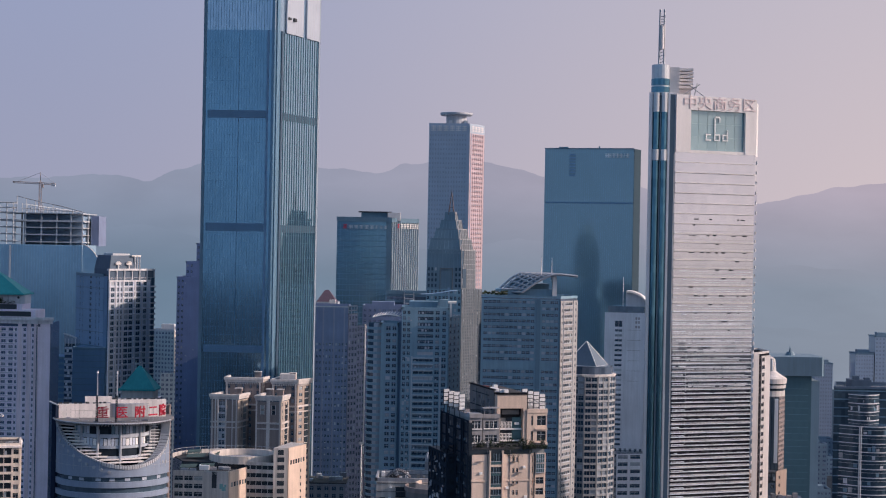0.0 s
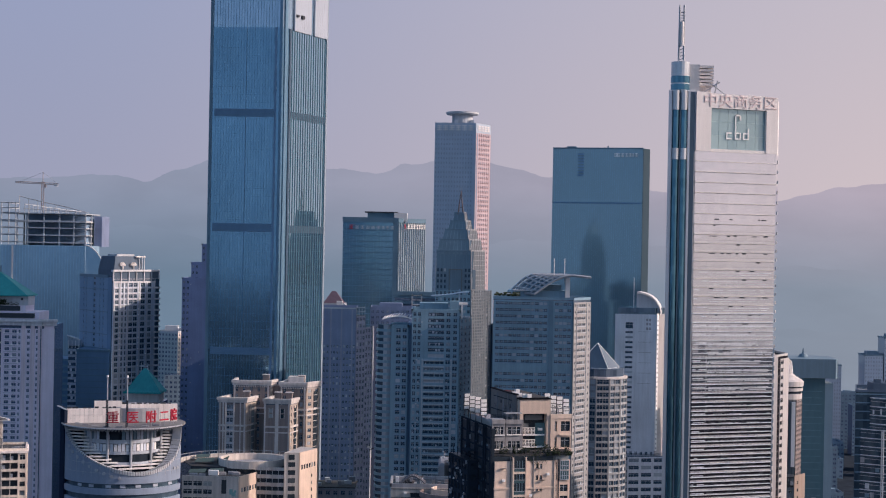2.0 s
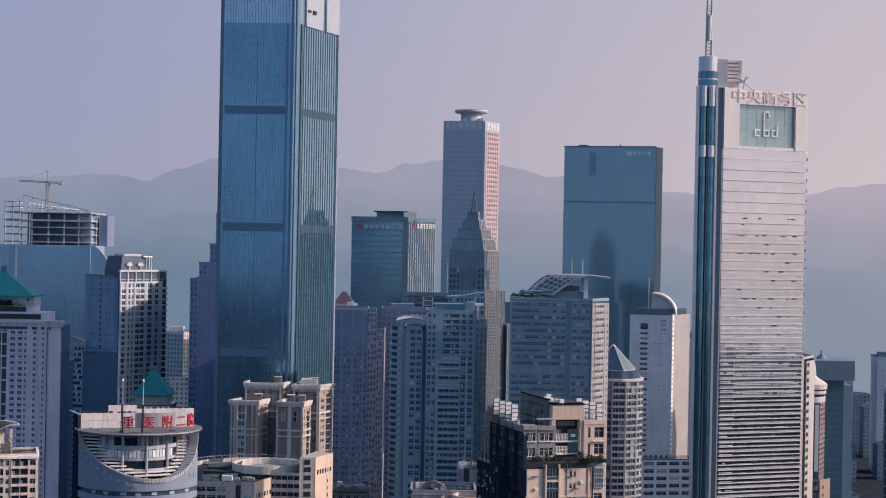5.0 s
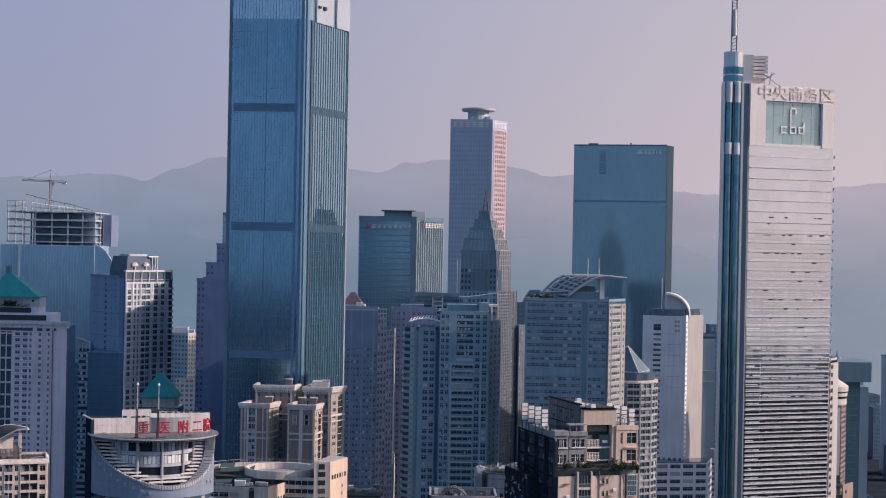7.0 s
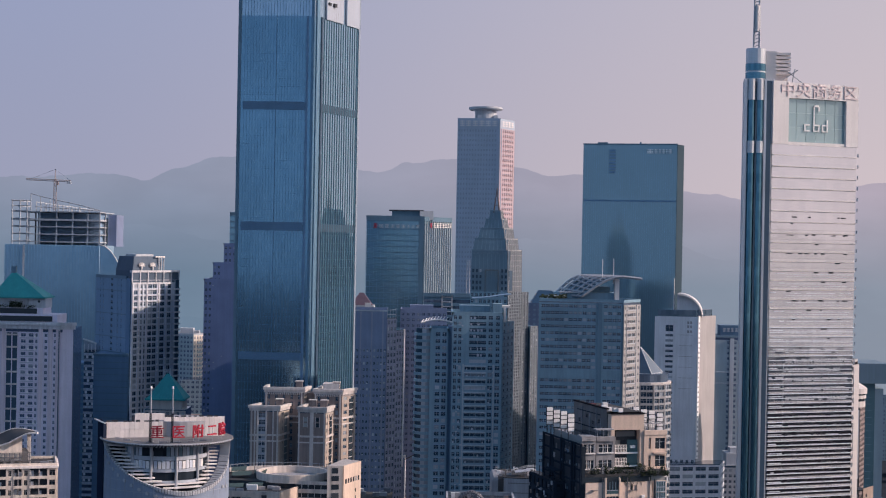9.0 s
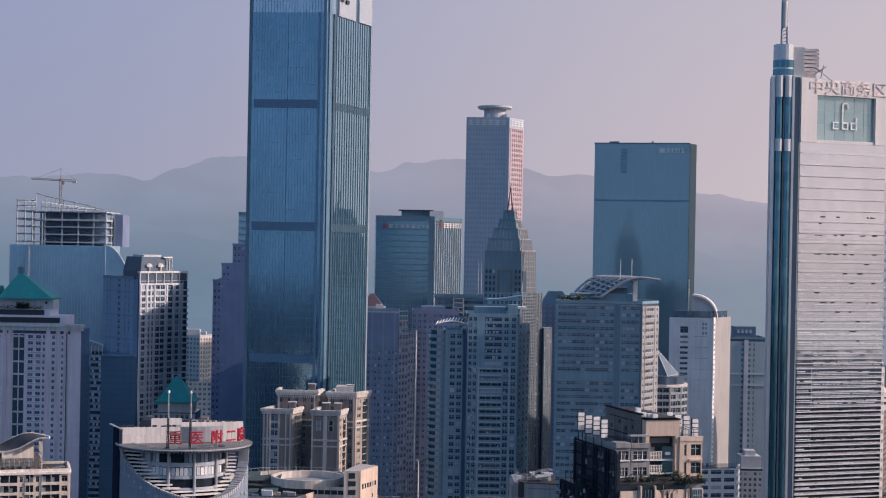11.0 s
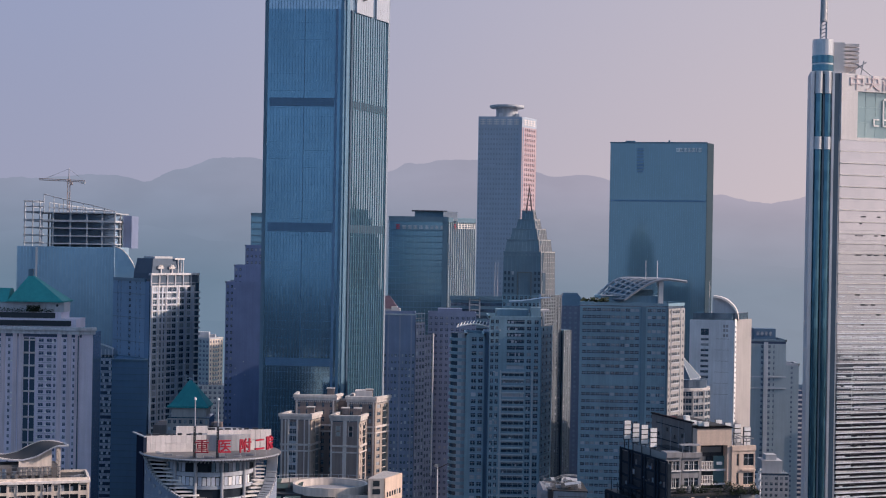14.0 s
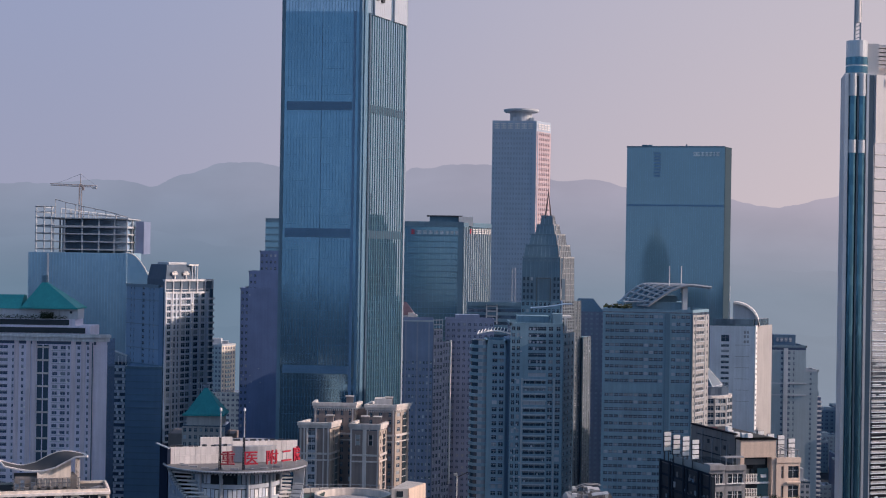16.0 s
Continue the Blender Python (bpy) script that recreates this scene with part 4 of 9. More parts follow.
# ---- stepped tower with the spire ----
def spire_tower():
    c = (7.0, 1006.0)
    t = Tower("art_deco_tower", "grey stepped tower with battered tiers and a slim spire", "tower", c, SLATE, WIN_MID, SLATE)
    pale = Bag()

    base = [(-9.3, 991.5), (11.7, 990), (20.3, 1004.5), (-1, 1014)]
    f, r = t.body(base, 0, 163.5)[:2]
    t.punched(f, 0, 163.5, even(f.w, 9, 0.55), 3.6, 0.5, 0.25, 0.4)
    keep, t.wall = t.wall, pale
    t.punched(r, 0, 163.5, even(r.w, 8, 0.58), 1.8, 0.6, 0.2, 0.5)
    t.wall = keep
    z = 163.5
    # each tier: left, corner and right ends of the foot, then of the top
    tiers = ((187.0, (-9.2, 11.6, 20.2), (-8.8, 11.2, 20.0)), (193.5, (-8.2, 10.4, 18.2), (-7.1, 10.0, 17.4)), (199.4, (-5.4, 9.5, 15.4), (-4.0, 8.9, 14.6)),
             (204.6, (-2.2, 8.2, 12.0), (-1.1, 7.7, 11.0)), (209.4, (0.7, 7.3, 9.2), (1.3, 6.9, 8.2)))
    for k, (top, lo, hi) in enumerate(tiers):
        def outline(a, y):
            return [(a[0], y + 1.4), (a[1], y), (a[2], y + (a[2] - a[1]) * 1.6), (a[0] + (a[2] - a[1]), y + (a[2] - a[1]) * 1.6 + 8)]
        low, high = outline(lo, 990 + k * 1.0), outline(hi, 991 + k * 1.0)
        g = Bag()
        g.prism(low, z, top, high)
        # one building, two tones: shade in the blue faces, sunlight in the grey flank
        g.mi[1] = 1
        tier = t.add("tier", g, [TIERSLATE, ASHEN], "battered setback tier with bluer shaded faces and a sunlit grey flank")
        f, r = Side(low[0], low[1]), Side(low[1], low[2])
        # slim ribs and pointed coping along the top of each tier
        n = max(3, round(f.w / 2.3))
        hf, hr = Side(high[0], high[1]), Side(high[1], high[2])
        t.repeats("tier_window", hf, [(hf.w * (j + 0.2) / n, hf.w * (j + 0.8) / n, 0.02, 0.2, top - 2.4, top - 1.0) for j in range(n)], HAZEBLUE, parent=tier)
        for j in range(1, n):
            g = Bag()
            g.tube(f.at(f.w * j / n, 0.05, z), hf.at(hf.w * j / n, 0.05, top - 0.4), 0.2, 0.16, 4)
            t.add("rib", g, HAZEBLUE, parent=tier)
        m = max(2, round(r.w / 2.0))
        for j in range(m + 1):
            g = Bag()
            g.tube(r.at(r.w * j / m, 0.05, z), hr.at(hr.w * j / m, 0.05, top + 0.5), 0.22, 0.16, 4)
            t.add("rib", g, PALE2S, parent=tier)
        g = Bag()
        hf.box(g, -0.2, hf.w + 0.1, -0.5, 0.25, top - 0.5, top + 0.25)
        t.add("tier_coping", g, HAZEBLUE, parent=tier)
        g = Bag()
        hr.box(g, 0, hr.w + 0.2, -0.5, 0.25, top - 0.5, top + 0.25)
        t.add("tier_coping", g, PALE2S, parent=tier)
        # dark triangle drawn flat for the shade in the folded corner
        g = Bag()
        fold = [r.at(0.1, 0.3, z + 0.3), r.at(0.5, 0.3, z + 0.3), hr.at(min(3.4, hr.w * 0.45), 0.3, top - 0.4), hr.at(0.1, 0.3, top - 0.4)]
        g.face(fold)
        t.add("corner_fold", g, LOUVRE, "dark triangle painted for the shaded corner fold", parent=tier)
        g = Bag()
        g.tube(r.at(0, 0.3, z), hr.at(0, 0.35, top + 0.3), 0.28, 0.22, 5)
        g.tube(r.at(0.3, 0.35, z + 0.3), hr.at(min(3.6, hr.w * 0.5), 0.4, top), 0.2, 0.2, 5)
        t.add("corner_rib", g, PALE2S, "pale corner rib", parent=tier)
        for q in range(1, max(2, round((top - z) / 3.0))):
            u = q / max(2, round((top - z) / 3.0))
            a, b = r.at(0.5 + 2.6 * u, 0.2, z).lerp(hr.at(0.5 + 2.6 * u, 0.2, top), u), r.at(r.w - 0.1, 0.2, z).lerp(hr.at(hr.w - 0.1, 0.2, top), u)
            g = Bag()
            g.tube(a, b, 0.16, n=4)
            t.add("tier_ledge", g, PALE2S, parent=tier)
        if k == 0:
            t.repeats("tier_window", f, [(0.8 + j * 2.05, 1.9 + j * 2.05, 0.02, 0.14, z + 1.0 + q * 3.3, z + 2.8 + q * 3.3) for j in range(10) for q in range(4) if not 3 <= j <= 7], WIN_MID, parent=tier)
            g = Bag()
            r.box(g, 1.2, 5.0, -0.3, 0.25, z + 0.6, z + 12)
            t.add("flank_recess", g, LOUVRE, "tall dark panel standing for a recess", parent=tier)
        z = top
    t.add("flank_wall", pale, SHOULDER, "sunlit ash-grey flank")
    g = Bag()
    for dx in (-1.7, 1.5):
        g.tube((5.0 + dx, 996, 208), (5.0, 996.4, 222.4), 0.5, 0.2)
    g.tube((4.0, 996.2, 212.6), (6.0, 996.2, 212.6), 0.2)
    g.tube((5.0, 996.4, 222), (5.0, 996.4, 224.6), 0.16, 0.06)
    t.add("spire", g, BROWNSTEEL, "dark A-shaped spire")
    g = Bag()
    f = Side(base[0], base[1])
    f.box(g, 8.0, 8.5, 0.3, 0.7, 163, 175.6)
    f.box(g, 15.3, 15.9, 0.3, 0.8, 163, 176)
    f.box(g, 8.0, 15.9, 0.3, 0.7, 175.4, 176)
    t.add("pier", g, ASHEN)
    wing = [(14.0, 999.5), (24.3, 1008), (23, 1011), (12, 1009)]
    f, r = t.body(wing, 0, 163.2)[:2]
    shoulder = Bag()
    keep, t.wall = t.wall, shoulder
    t.punched(f, 0, 163.2, even(f.w, 6, 0.56), 1.72, 0.6, 0.2, 0.5)
    t.wall = keep
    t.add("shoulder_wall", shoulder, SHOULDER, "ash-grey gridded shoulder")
    t.repeats("pale_pane", f, [(f.w * (j + 0.25) / 6, f.w * (j + 0.75) / 6, 0.1, 0.3, 105.6, 107.0) for j in range(6)], PALE, "pale lit pane")
    # dark block fills the gap to give its shade and haze
    g = Bag()
    g.block(24.2, 26.4, 1009, 1013, 0, 143)
    t.add("dark_slot", g, MANSARD, "dark infill for the shaded gap between shoulder and wing")
    low = [(25.7, 1006.0), (30.4, 1012), (29, 1014), (25, 1012)]
    f, r = t.body(low, 0, 143.6)[:2]
    pale = Bag()
    keep, t.wall = t.wall, pale
    t.punched(f, 0, 143.6, even(f.w, 3, 0.5), 1.8, 0.55, 0.22, 0.4)
    t.wall = keep
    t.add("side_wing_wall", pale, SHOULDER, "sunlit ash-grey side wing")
    t.finish(100)


spire_tower()


PALESTONE = paint("pale_stone_tile", (0.375, 0.365, 0.37), 0.65, 0.12, 0.15)


# ---- big blue-grey apartment tower ----
def mid_apartments():
    t = Tower("apartment_tower", "big slate-blue apartment tower with bays, balconies and roof trellis", "apartment tower", (-14, 885), SLATE, WIN_MID, WIN_MID)
    f1, r1 = t.body(rect(-20.6, 3.8, 868, 900), 0, 155.5)[:2]
    # low storeys: window pairs, a broad balcony stack between pale pilasters, more windows
    low = [(0.7, 2.1), (3.0, 4.4), (6.4, 16.6), (17.6, 19.8), (21.2, 23.4)]
    t.punched(f1, 0, 131, low, 3.25, 0.6, 0.2, 0.5)
    t.repeats("balcony_ledge", f1, [(6.0, 17.0, 0.4, 1.0, 3.25 * k - 0.15, 3.25 * k + 0.5) for k in range(12, 41)], HAZEPALE, "pale balcony ledge")
    t.repeats("balcony_post", f1, [(q, q + 0.2, 0.3, 0.55, 0, 131) for q in (9.2, 12.0, 14.6)], SLATE)
    for k, q in enumerate((5.6, 20.6)):
        g = Bag()
        f1.box(g, q - 0.35, q + 0.35, 0.3, 1.3, 0, 131)
        t.add("pilaster", g, HAZEPALE, "pale vertical pilaster")
    # upper storeys: wider glazing
    t.punched(f1, 131, 155.5, [(0.7, 2.1), (3.0, 4.4), (8.4, 16.6), (17.8, 19.8), (21.4, 23.2)], 3.06, 0.56, 0.24, 0.5)
    rng = random.Random(45)
    t.repeats("drawn_blind", f1, [(q, q + rng.uniform(0.5, 1.2), 0.1, 0.2, z, z + rng.uniform(0.7, 1.4)) for z in [0.9 + 3.06 * k + 131 for k in range(8)] for q in (8.8, 10.4, 12.2, 13.8, 15.2) if rng.random() < 0.4], GREYTILE, "pale drawn blind")
    t.repeats("drawn_blind", f1, [(q, q + rng.uniform(0.5, 1.0), 0.1, 0.2, 3.25 * k + 1.0, 3.25 * k + 2.2) for k in range(18, 40) for q in (0.8, 3.1, 7.0, 10.0, 13.0, 15.4, 17.8, 21.4) if rng.random() < 0.16], GREYTILE, "pale drawn blind")
    t.repeats("air_unit", f1, [(q, q + 0.8, 0.5, 0.9, 3.25 * k + 0.1, 3.25 * k + 0.7) for k in range(16, 47) for q in (2.2, 4.5, 19.9) if rng.random() < 0.3], PALE)
    s2 = t.body([(3.8, 868.5), (10.2, 884), (10, 900), (3.8, 900)], 0, 152)
    t.punched(s2[0], 0, 152, even(s2[0].w, 3, 0.4), 3.25, 0.45, 0.3, 0.35)
    t.repeats("floor_band", s2[0], [(0, s2[0].w, 0.3, 0.6, 3.25 * k, 3.25 * k + 0.3) for k in range(12, 46)], BLUEGREY)
    g = Bag()
    g.block(-22.6, -20.6, 872, 895, 0, 149)
    t.add("recess_core", g, LOUVREBLUE, "dark recess between the wings")
    f3 = t.body(rect(-31.4, -22.6, 870.5, 897), 0, 147)[0]
    t.punched(f3, 0, 147, [(2.7, 4.9), (6.0, 8.0)], 3.25, 0.58, 0.22, 0.5)
    t.repeats("balcony_ledge", f3, [(2.2, 8.4, 0.4, 0.8, 3.25 * k - 0.1, 3.25 * k + 0.25) for k in range(12, 45)], BLUETILE)
    wing = ring(-33.4, 876, 5.2, 16)
    g = Bag()
    g.prism(wing, 0, 148)
    t.add("round_bay_core", g, WIN_MID)
    for k in range(45):
        g = Bag()
        g.prism(ring(-33.4, 876, 5.9, 16), 1.5 + k * 3.25, 2.9 + k * 3.25)
        t.add("round_balcony", g, SLATE)
    g = Bag()
    parapet(g, rect(-20.6, 3.8, 868, 900), 155.5, 1.2, 0.4, 0.5)
    parapet(g, rect(-31.4, -22.6, 870.5, 897), 147, 1.2, 0.4, 0.5)
    g.block(-17, -2, 876, 892, 155.5, 159.5)
    g.block(-1, 3.5, 868.5, 878, 155.5, 161)
    t.add("roof_wall", g, SLATE)
    # curved roof trellis over the wing, white canopy over the corner
    g = Bag()
    for k in range(12):
        a = -36 + k * 1.5
        zc = 152.2 + 1.6 * math.sin(math.pi * k / 11)
        g.tube((a, 868, zc - 1.2), (a + 1.2, 880, zc), 0.22)
    for y in (868.5, 874):
        for k in range(11):
            a, b = -36 + k * 1.5, -36 + (k + 1) * 1.5
            g.tube((a, y, 151 + 1.6 * math.sin(math.pi * k / 11)), (b, y, 151 + 1.6 * math.sin(math.pi * (k + 1) / 11)), 0.28)
    t.add("roof_trellis", g, SIGNWHITE, "white curved roof trellis")
    g = Bag()
    pts = [(-11, 163.2), (-5, 163.6), (0, 164.3), (5, 165.2), (8.4, 165.4)]
    for (xa, za), (xb, zb) in zip(pts, pts[1:]):
        g.box((xa, 872, za), (xb - xa, 0, zb - za), (0, 10, 0), (0, 0, 0.4))
    g.block(3.4, 4.2, 878, 879, 156, 167)
    t.add("roof_canopy", g, BLUETILE, "pale winged roof canopy")
    g = Bag()
    g.block(0.5, 1.4, 870, 872, 155, 160)
    g.block(4.6, 5.6, 870, 874, 152, 159)
    g.block(0.2, 8, 870, 880, 159, 160)
    t.add("roof_frame", g, WHITE, "white roof frame")
    t.finish(260)


mid_apartments()


# ---- purple-brown office block with stepped top ----
def purple_block():
    t = Tower("office_block", "purple-brown stepped office block with rows of small windows", "office block", (-62, 1020), PURPLE_TILE, WIN_MID, WIN_MID)
    f = t.body(rect(-84, -56.6, 1005, 1030), 0, 151)[0]
    t.punched(f, 0, 130, even(f.w, 14, 0.5), 3.7, 0.4, 0.3, 0.35)
    # facets get a lighter tile colour for sunlight that misses them
    keep, t.wall = t.wall, Bag()
    a, b = t.body([(-56.6, 1005.5), (-51.5, 1012), (-51.5, 1030), (-56.6, 1030)], 0, 147)[:2]
    t.punched(a, 0, 146, even(a.w, 3, 0.62), 3.7, 0.56, 0.25, 0.45)
    a, b = t.body([(-51.5, 1012.5), (-47, 1019), (-47, 1030), (-51.5, 1030)], 0, 139.5)[:2]
    t.punched(a, 0, 139, even(a.w, 3, 0.62), 3.7, 0.56, 0.25, 0.45)
    t.add("facet_wall", t.wall, PURPLE_LIT, "faceted corner in a sunlit copy of the purple tile")
    t.wall = keep
    g = Bag()
    f.box(g, 0, f.w, 0, 0.4, 130, 151.5)
    parapet(g, rect(-84, -56.6, 1005, 1030), 151, 1.0)
    t.add("attic", g, PURPLE_TILE)
    g = Bag()
    f.box(g, -0.4, f.w + 0.2, -0.4, 0.7, 150.6, 151.4)
    t.add("roof_rail", g, PALE, "pale roof edge")
    t.repeats("pilaster", f, [(s, s + 0.9, 0.3, 0.7, 0, 150.4) for s in (12.0, 18.4, 24.8)], PURPLE_LIT, "mauve pilaster")
    rng = random.Random(14)
    t.repeats("drawn_blind", f, [(0.55 + 1.957 * q, 1.4 + 1.957 * q, 0.02, 0.14, 3.71 * k + 1.2, 3.71 * k + 1.9) for k in range(14, 35) for q in range(14) if rng.random() < 0.14], PALE, "pale drawn blind")
    g = Bag()
    for k in range(5):
        z = 141 + k * 2.6
        g.tube((-56.4, 1006, z), (-51.6, 1012, z), 0.25)
    for k in range(4):
        g.tube((-56.4 + k * 1.6, 1006 + k * 2, 139), (-56.4 + k * 1.6, 1006 + k * 2, 152), 0.18)
    t.add("roof_frame", g, STEEL)
    g = Bag()
    e = Side((-47, 1019), (-47, 1030))
    g.tube((-46.7, 1018.4, 60), (-46.7, 1018.4, 140), 0.55)
    t.add("edge_strip", g, WHITE, "bright white corner strip")
    t.finish(160)
    h = Tower("office_block", "dull red hipped roof on a pale drum", "roof pavilion", (-74, 1062), PALE, WIN_FAR, PALE)
    h.body(rect(-82, -66, 1055, 1072), 0, 152)
    g = Bag()
    g.prism(rect(-80, -67, 1056, 1070), 152, 159.5, rect(-75, -72.5, 1062, 1064))
    h.add("roof", g, REDROOF, "dull red hipped roof")
    g = Bag()
    g.block(-71.2, -67.5, 1050, 1054, 0, 153.6)
    h.add("stair_head", g, WHITE)
    h.finish()


purple_block()


# ---- pinkish block and blue roof block behind ----
def rear_blocks():
    t = Tower("apartment_block", "pinkish brown apartment block with small windows", "apartment block", (-38, 1020), PURPLE_TILE, WIN_FAR, WIN_FAR)
    f = t.body(rect(-49.6, -21.8, 1042, 1064), 0, 149.4)[0]
    t.punched(f, 0, 149.4, even(f.w, 9, 0.5), 3.4, 0.45, 0.3, 0.3)
    g = Bag()
    parapet(g, rect(-49.6, -21.8, 1042, 1064), 149.4, 1.6)
    g.block(-44, -30, 1048, 1060, 149.4, 153)
    t.add("roof_wall", g, PURPLE_TILE)
    t.finish(60)
    t = Tower("office_block", "blue glass office block with an open steel roof frame", "office block", (-20, 1105), BLUEGREY, GLASS_DARK, GLASS_GREY)
    f = t.body(rect(-36, -2, 1093, 1118), 0, 157.5)[0]
    t.banded(f, 0, 157, 3.8, 0.5, 0.3)
    g = Bag()
    f.box(g, -0.6, f.w + 0.6, -0.6, 0.8, 156.8, 159.3)
    t.add("roof_edge", g, BLUEGREY)
    g = Bag()
    for z in (147.5, 150.5, 153.5, 156.5):
        f.box(g, 11, 18, 0.3, 0.8, z, z + 0.6)
    for s in (11, 17.2):
        f.box(g, s, s + 0.8, 0.3, 0.8, 146, 158)
    t.add("roof_frame", g, PALE, "pale steel frame")
    g = Bag()
    for x in (-9.4, -7.6):
        g.tube((x, 1096, 157), (x, 1096, 180), 0.3, 0.15)
    t.add("antenna", g, STEEL)
    t.finish()
    # light mauve and pale panes carry the haze in front of this block
    t = Tower("apartment_block", "grey-blue block with hipped roof in the haze", "apartment block", (54, 1290), PURPLE_LIT, WIN_MIST, WIN_MIST)
    f = t.body(rect(35, 66, 1275, 1300), 0, 148)[0]
    t.punched(f, 0, 148, even(f.w, 8, 0.5), 3.5, 0.45, 0.3, 0.3)
    g = Bag()
    g.prism(rect(43, 65, 1276, 1299), 148, 157, rect(48, 58, 1284, 1291))
    t.add("roof", g, HAZEBLUE)
    t.finish(30)


rear_blocks()


# ---- office block with the arched steel roof ----
def arched_roof_block():
    poly = [(20.8, 853), (61.2, 850.2), (71.0, 866), (66, 884), (24, 884)]
    t = Tower("office_block", "blue-grey office block with window strips and arched steel roof frame", "office block", (45, 868), SLATE, WIN_STRIP, GLASS_GREY)
    f, r = t.body(poly, 0, 163.2)[:2]
    bays = even(26.5, 12, 0.8, 1.0) + even(8.6, 4, 0.8, 31)
    t.punched(f, 0, 162.7, bays, 3.254, 0.42, 0.3, 0.45)
    for a, b in ((1.0, 27.6), (31.0, 39.4)):
        t.repeats("strip_sill", f, [(a, b, 0.4, 0.62, 3.254 * k + 0.78, 3.254 * k + 0.98) for k in range(18, 50) if k != 39], BLUETILE)
        t.repeats("strip_transom", f, [(a, b, 0.12, 0.3, 3.254 * k + 1.55, 3.254 * k + 1.66) for k in range(18, 50) if k != 39], GREYTILE)
    t.repeats("blank_storey", f, [(0.2, 28.2, 0.3, 0.56, 126.6, 130.4), (30.5, f.w - 0.8, 0.3, 0.56, 126.6, 130.4)], SLATE, "blank service storey")
    white = Bag()
    keep, t.wall = t.wall, white
    t.punched(r, 0, 162, [(0.9, 1.9), (3.6, 5.6), (5.8, 7.8), (8.0, 10.0), (10.2, 12.6), (r.w - 2.6, r.w - 1.2)], 3.254, 0.42, 0.3, 0.5)
    t.repeats("flank_groove", r, [(q, q + 0.5, 0.5, 0.56, 0, 162) for q in (2.7, 13.6)], LOUVRE, "dark vertical groove")
    t.repeats("flank_ledge", r, [(3.3, 13.2, 0.5, 0.8, 3.24 * k + 0.5, 3.24 * k + 0.8) for k in range(16, 50)], GREYTILE, "pale floor ledge")
    t.wall = keep
    t.add("flank_wall", white, PALESTONE, "pale stone tiled flank")
    g = Bag()
    f.box(g, 28.2, 30.4, 0, 0.9, 0, 163)
    f.box(g, f.w - 0.8, f.w, 0, 0.7, 0, 163)
    t.add("vertical_joint", g, BLUEGREY)
    g = Bag()
    parapet(g, poly, 163.2, 1.3, 0.4, 0.3)
    g.prism([(28, 860), (58, 858), (60, 878), (30, 880)], 163.2, 167.6)
    t.add("roof_wall", g, SLATE)
    # arched frame: ribs springing low on the left, flying out to the right
    def arc(u, v):
        x0 = 41.5 - 12.0 * v
        return Vector((x0 + (70.0 - x0) * u, 853 + 18 * v, 166.0 + 9.6 * math.sin(math.pi * 0.5 * min(1.0, u * (1.45 + 1.5 * v))) - max(0, u - 0.7) * 3.0))

    g = Bag()
    for v in (0, 0.2, 0.4, 0.6, 0.8, 1.0):
        for k in range(14):
            g.tube(arc(k / 14, v), arc((k + 1) / 14, v), 0.7 if v in (0, 1.0) else 0.5)
    for k in range(15):
        g.tube(arc(k / 14, 0), arc(k / 14, 1), 0.55)
    t.add("roof_frame", g, STEEL, "pale arched steel frame")
    g = Bag()
    for k in range(0, 9):
        a, b, c, d = arc(k / 14, 0.05), arc((k + 1) / 14, 0.05), arc((k + 1) / 14, 0.95), arc(k / 14, 0.95)
        g.face([q - Vector((0, 0, 0.9)) for q in (a, b, c, d)])
    g.prism([(40, 864), (56, 864), (56, 878), (40, 878)], 163, 170.5)
    t.add("roof_hall", g, BLUEGREY)
    for x0, x1, y0, z in ((24.5, 33.5, 855, 165.6), (31, 41, 858, 167.4)):
        g = Bag()
        g.block(x0, x1, y0, y0 + 5, z, z + 0.4)
        t.add("roof_terrace_slab", g, PALE, "pale terrace slab")
        for q in (x0 + 0.4, x1 - 0.7):
            g = Bag()
            g.block(q, q + 0.3, y0 + 0.4, y0 + 0.7, 163.2, z)
            t.add("slab_post", g, STEEL)
    g = Bag()
    g.block(57.4, 59.6, 855, 858, 163, 174.5)
    t.add("roof_pier", g, WHITE, "white roof pier")
    g = Bag()
    for x in (51.6, 57.0):
        g.tube((x, 858, 172), (x, 858, 184.2), 0.28, 0.16)
    t.add("antenna", g, WHITE, "white antenna mast")
    g = Bag()
    rng = random.Random(8)
    for k in range(60):
        c = Vector((rng.uniform(21, 34), rng.uniform(853, 858), 164.4 + rng.uniform(0, 1.4)))
        g.box(c, Vector((rng.uniform(.4, 1.2), .3, .2)), Vector((-.2, .6, .1)), Vector((.1, 0, .7)))
    t.add("roof_planting", g, FOLIAGE, "dark roof shrubs", kind="stuff")
    t.finish(300)


arched_roof_block()


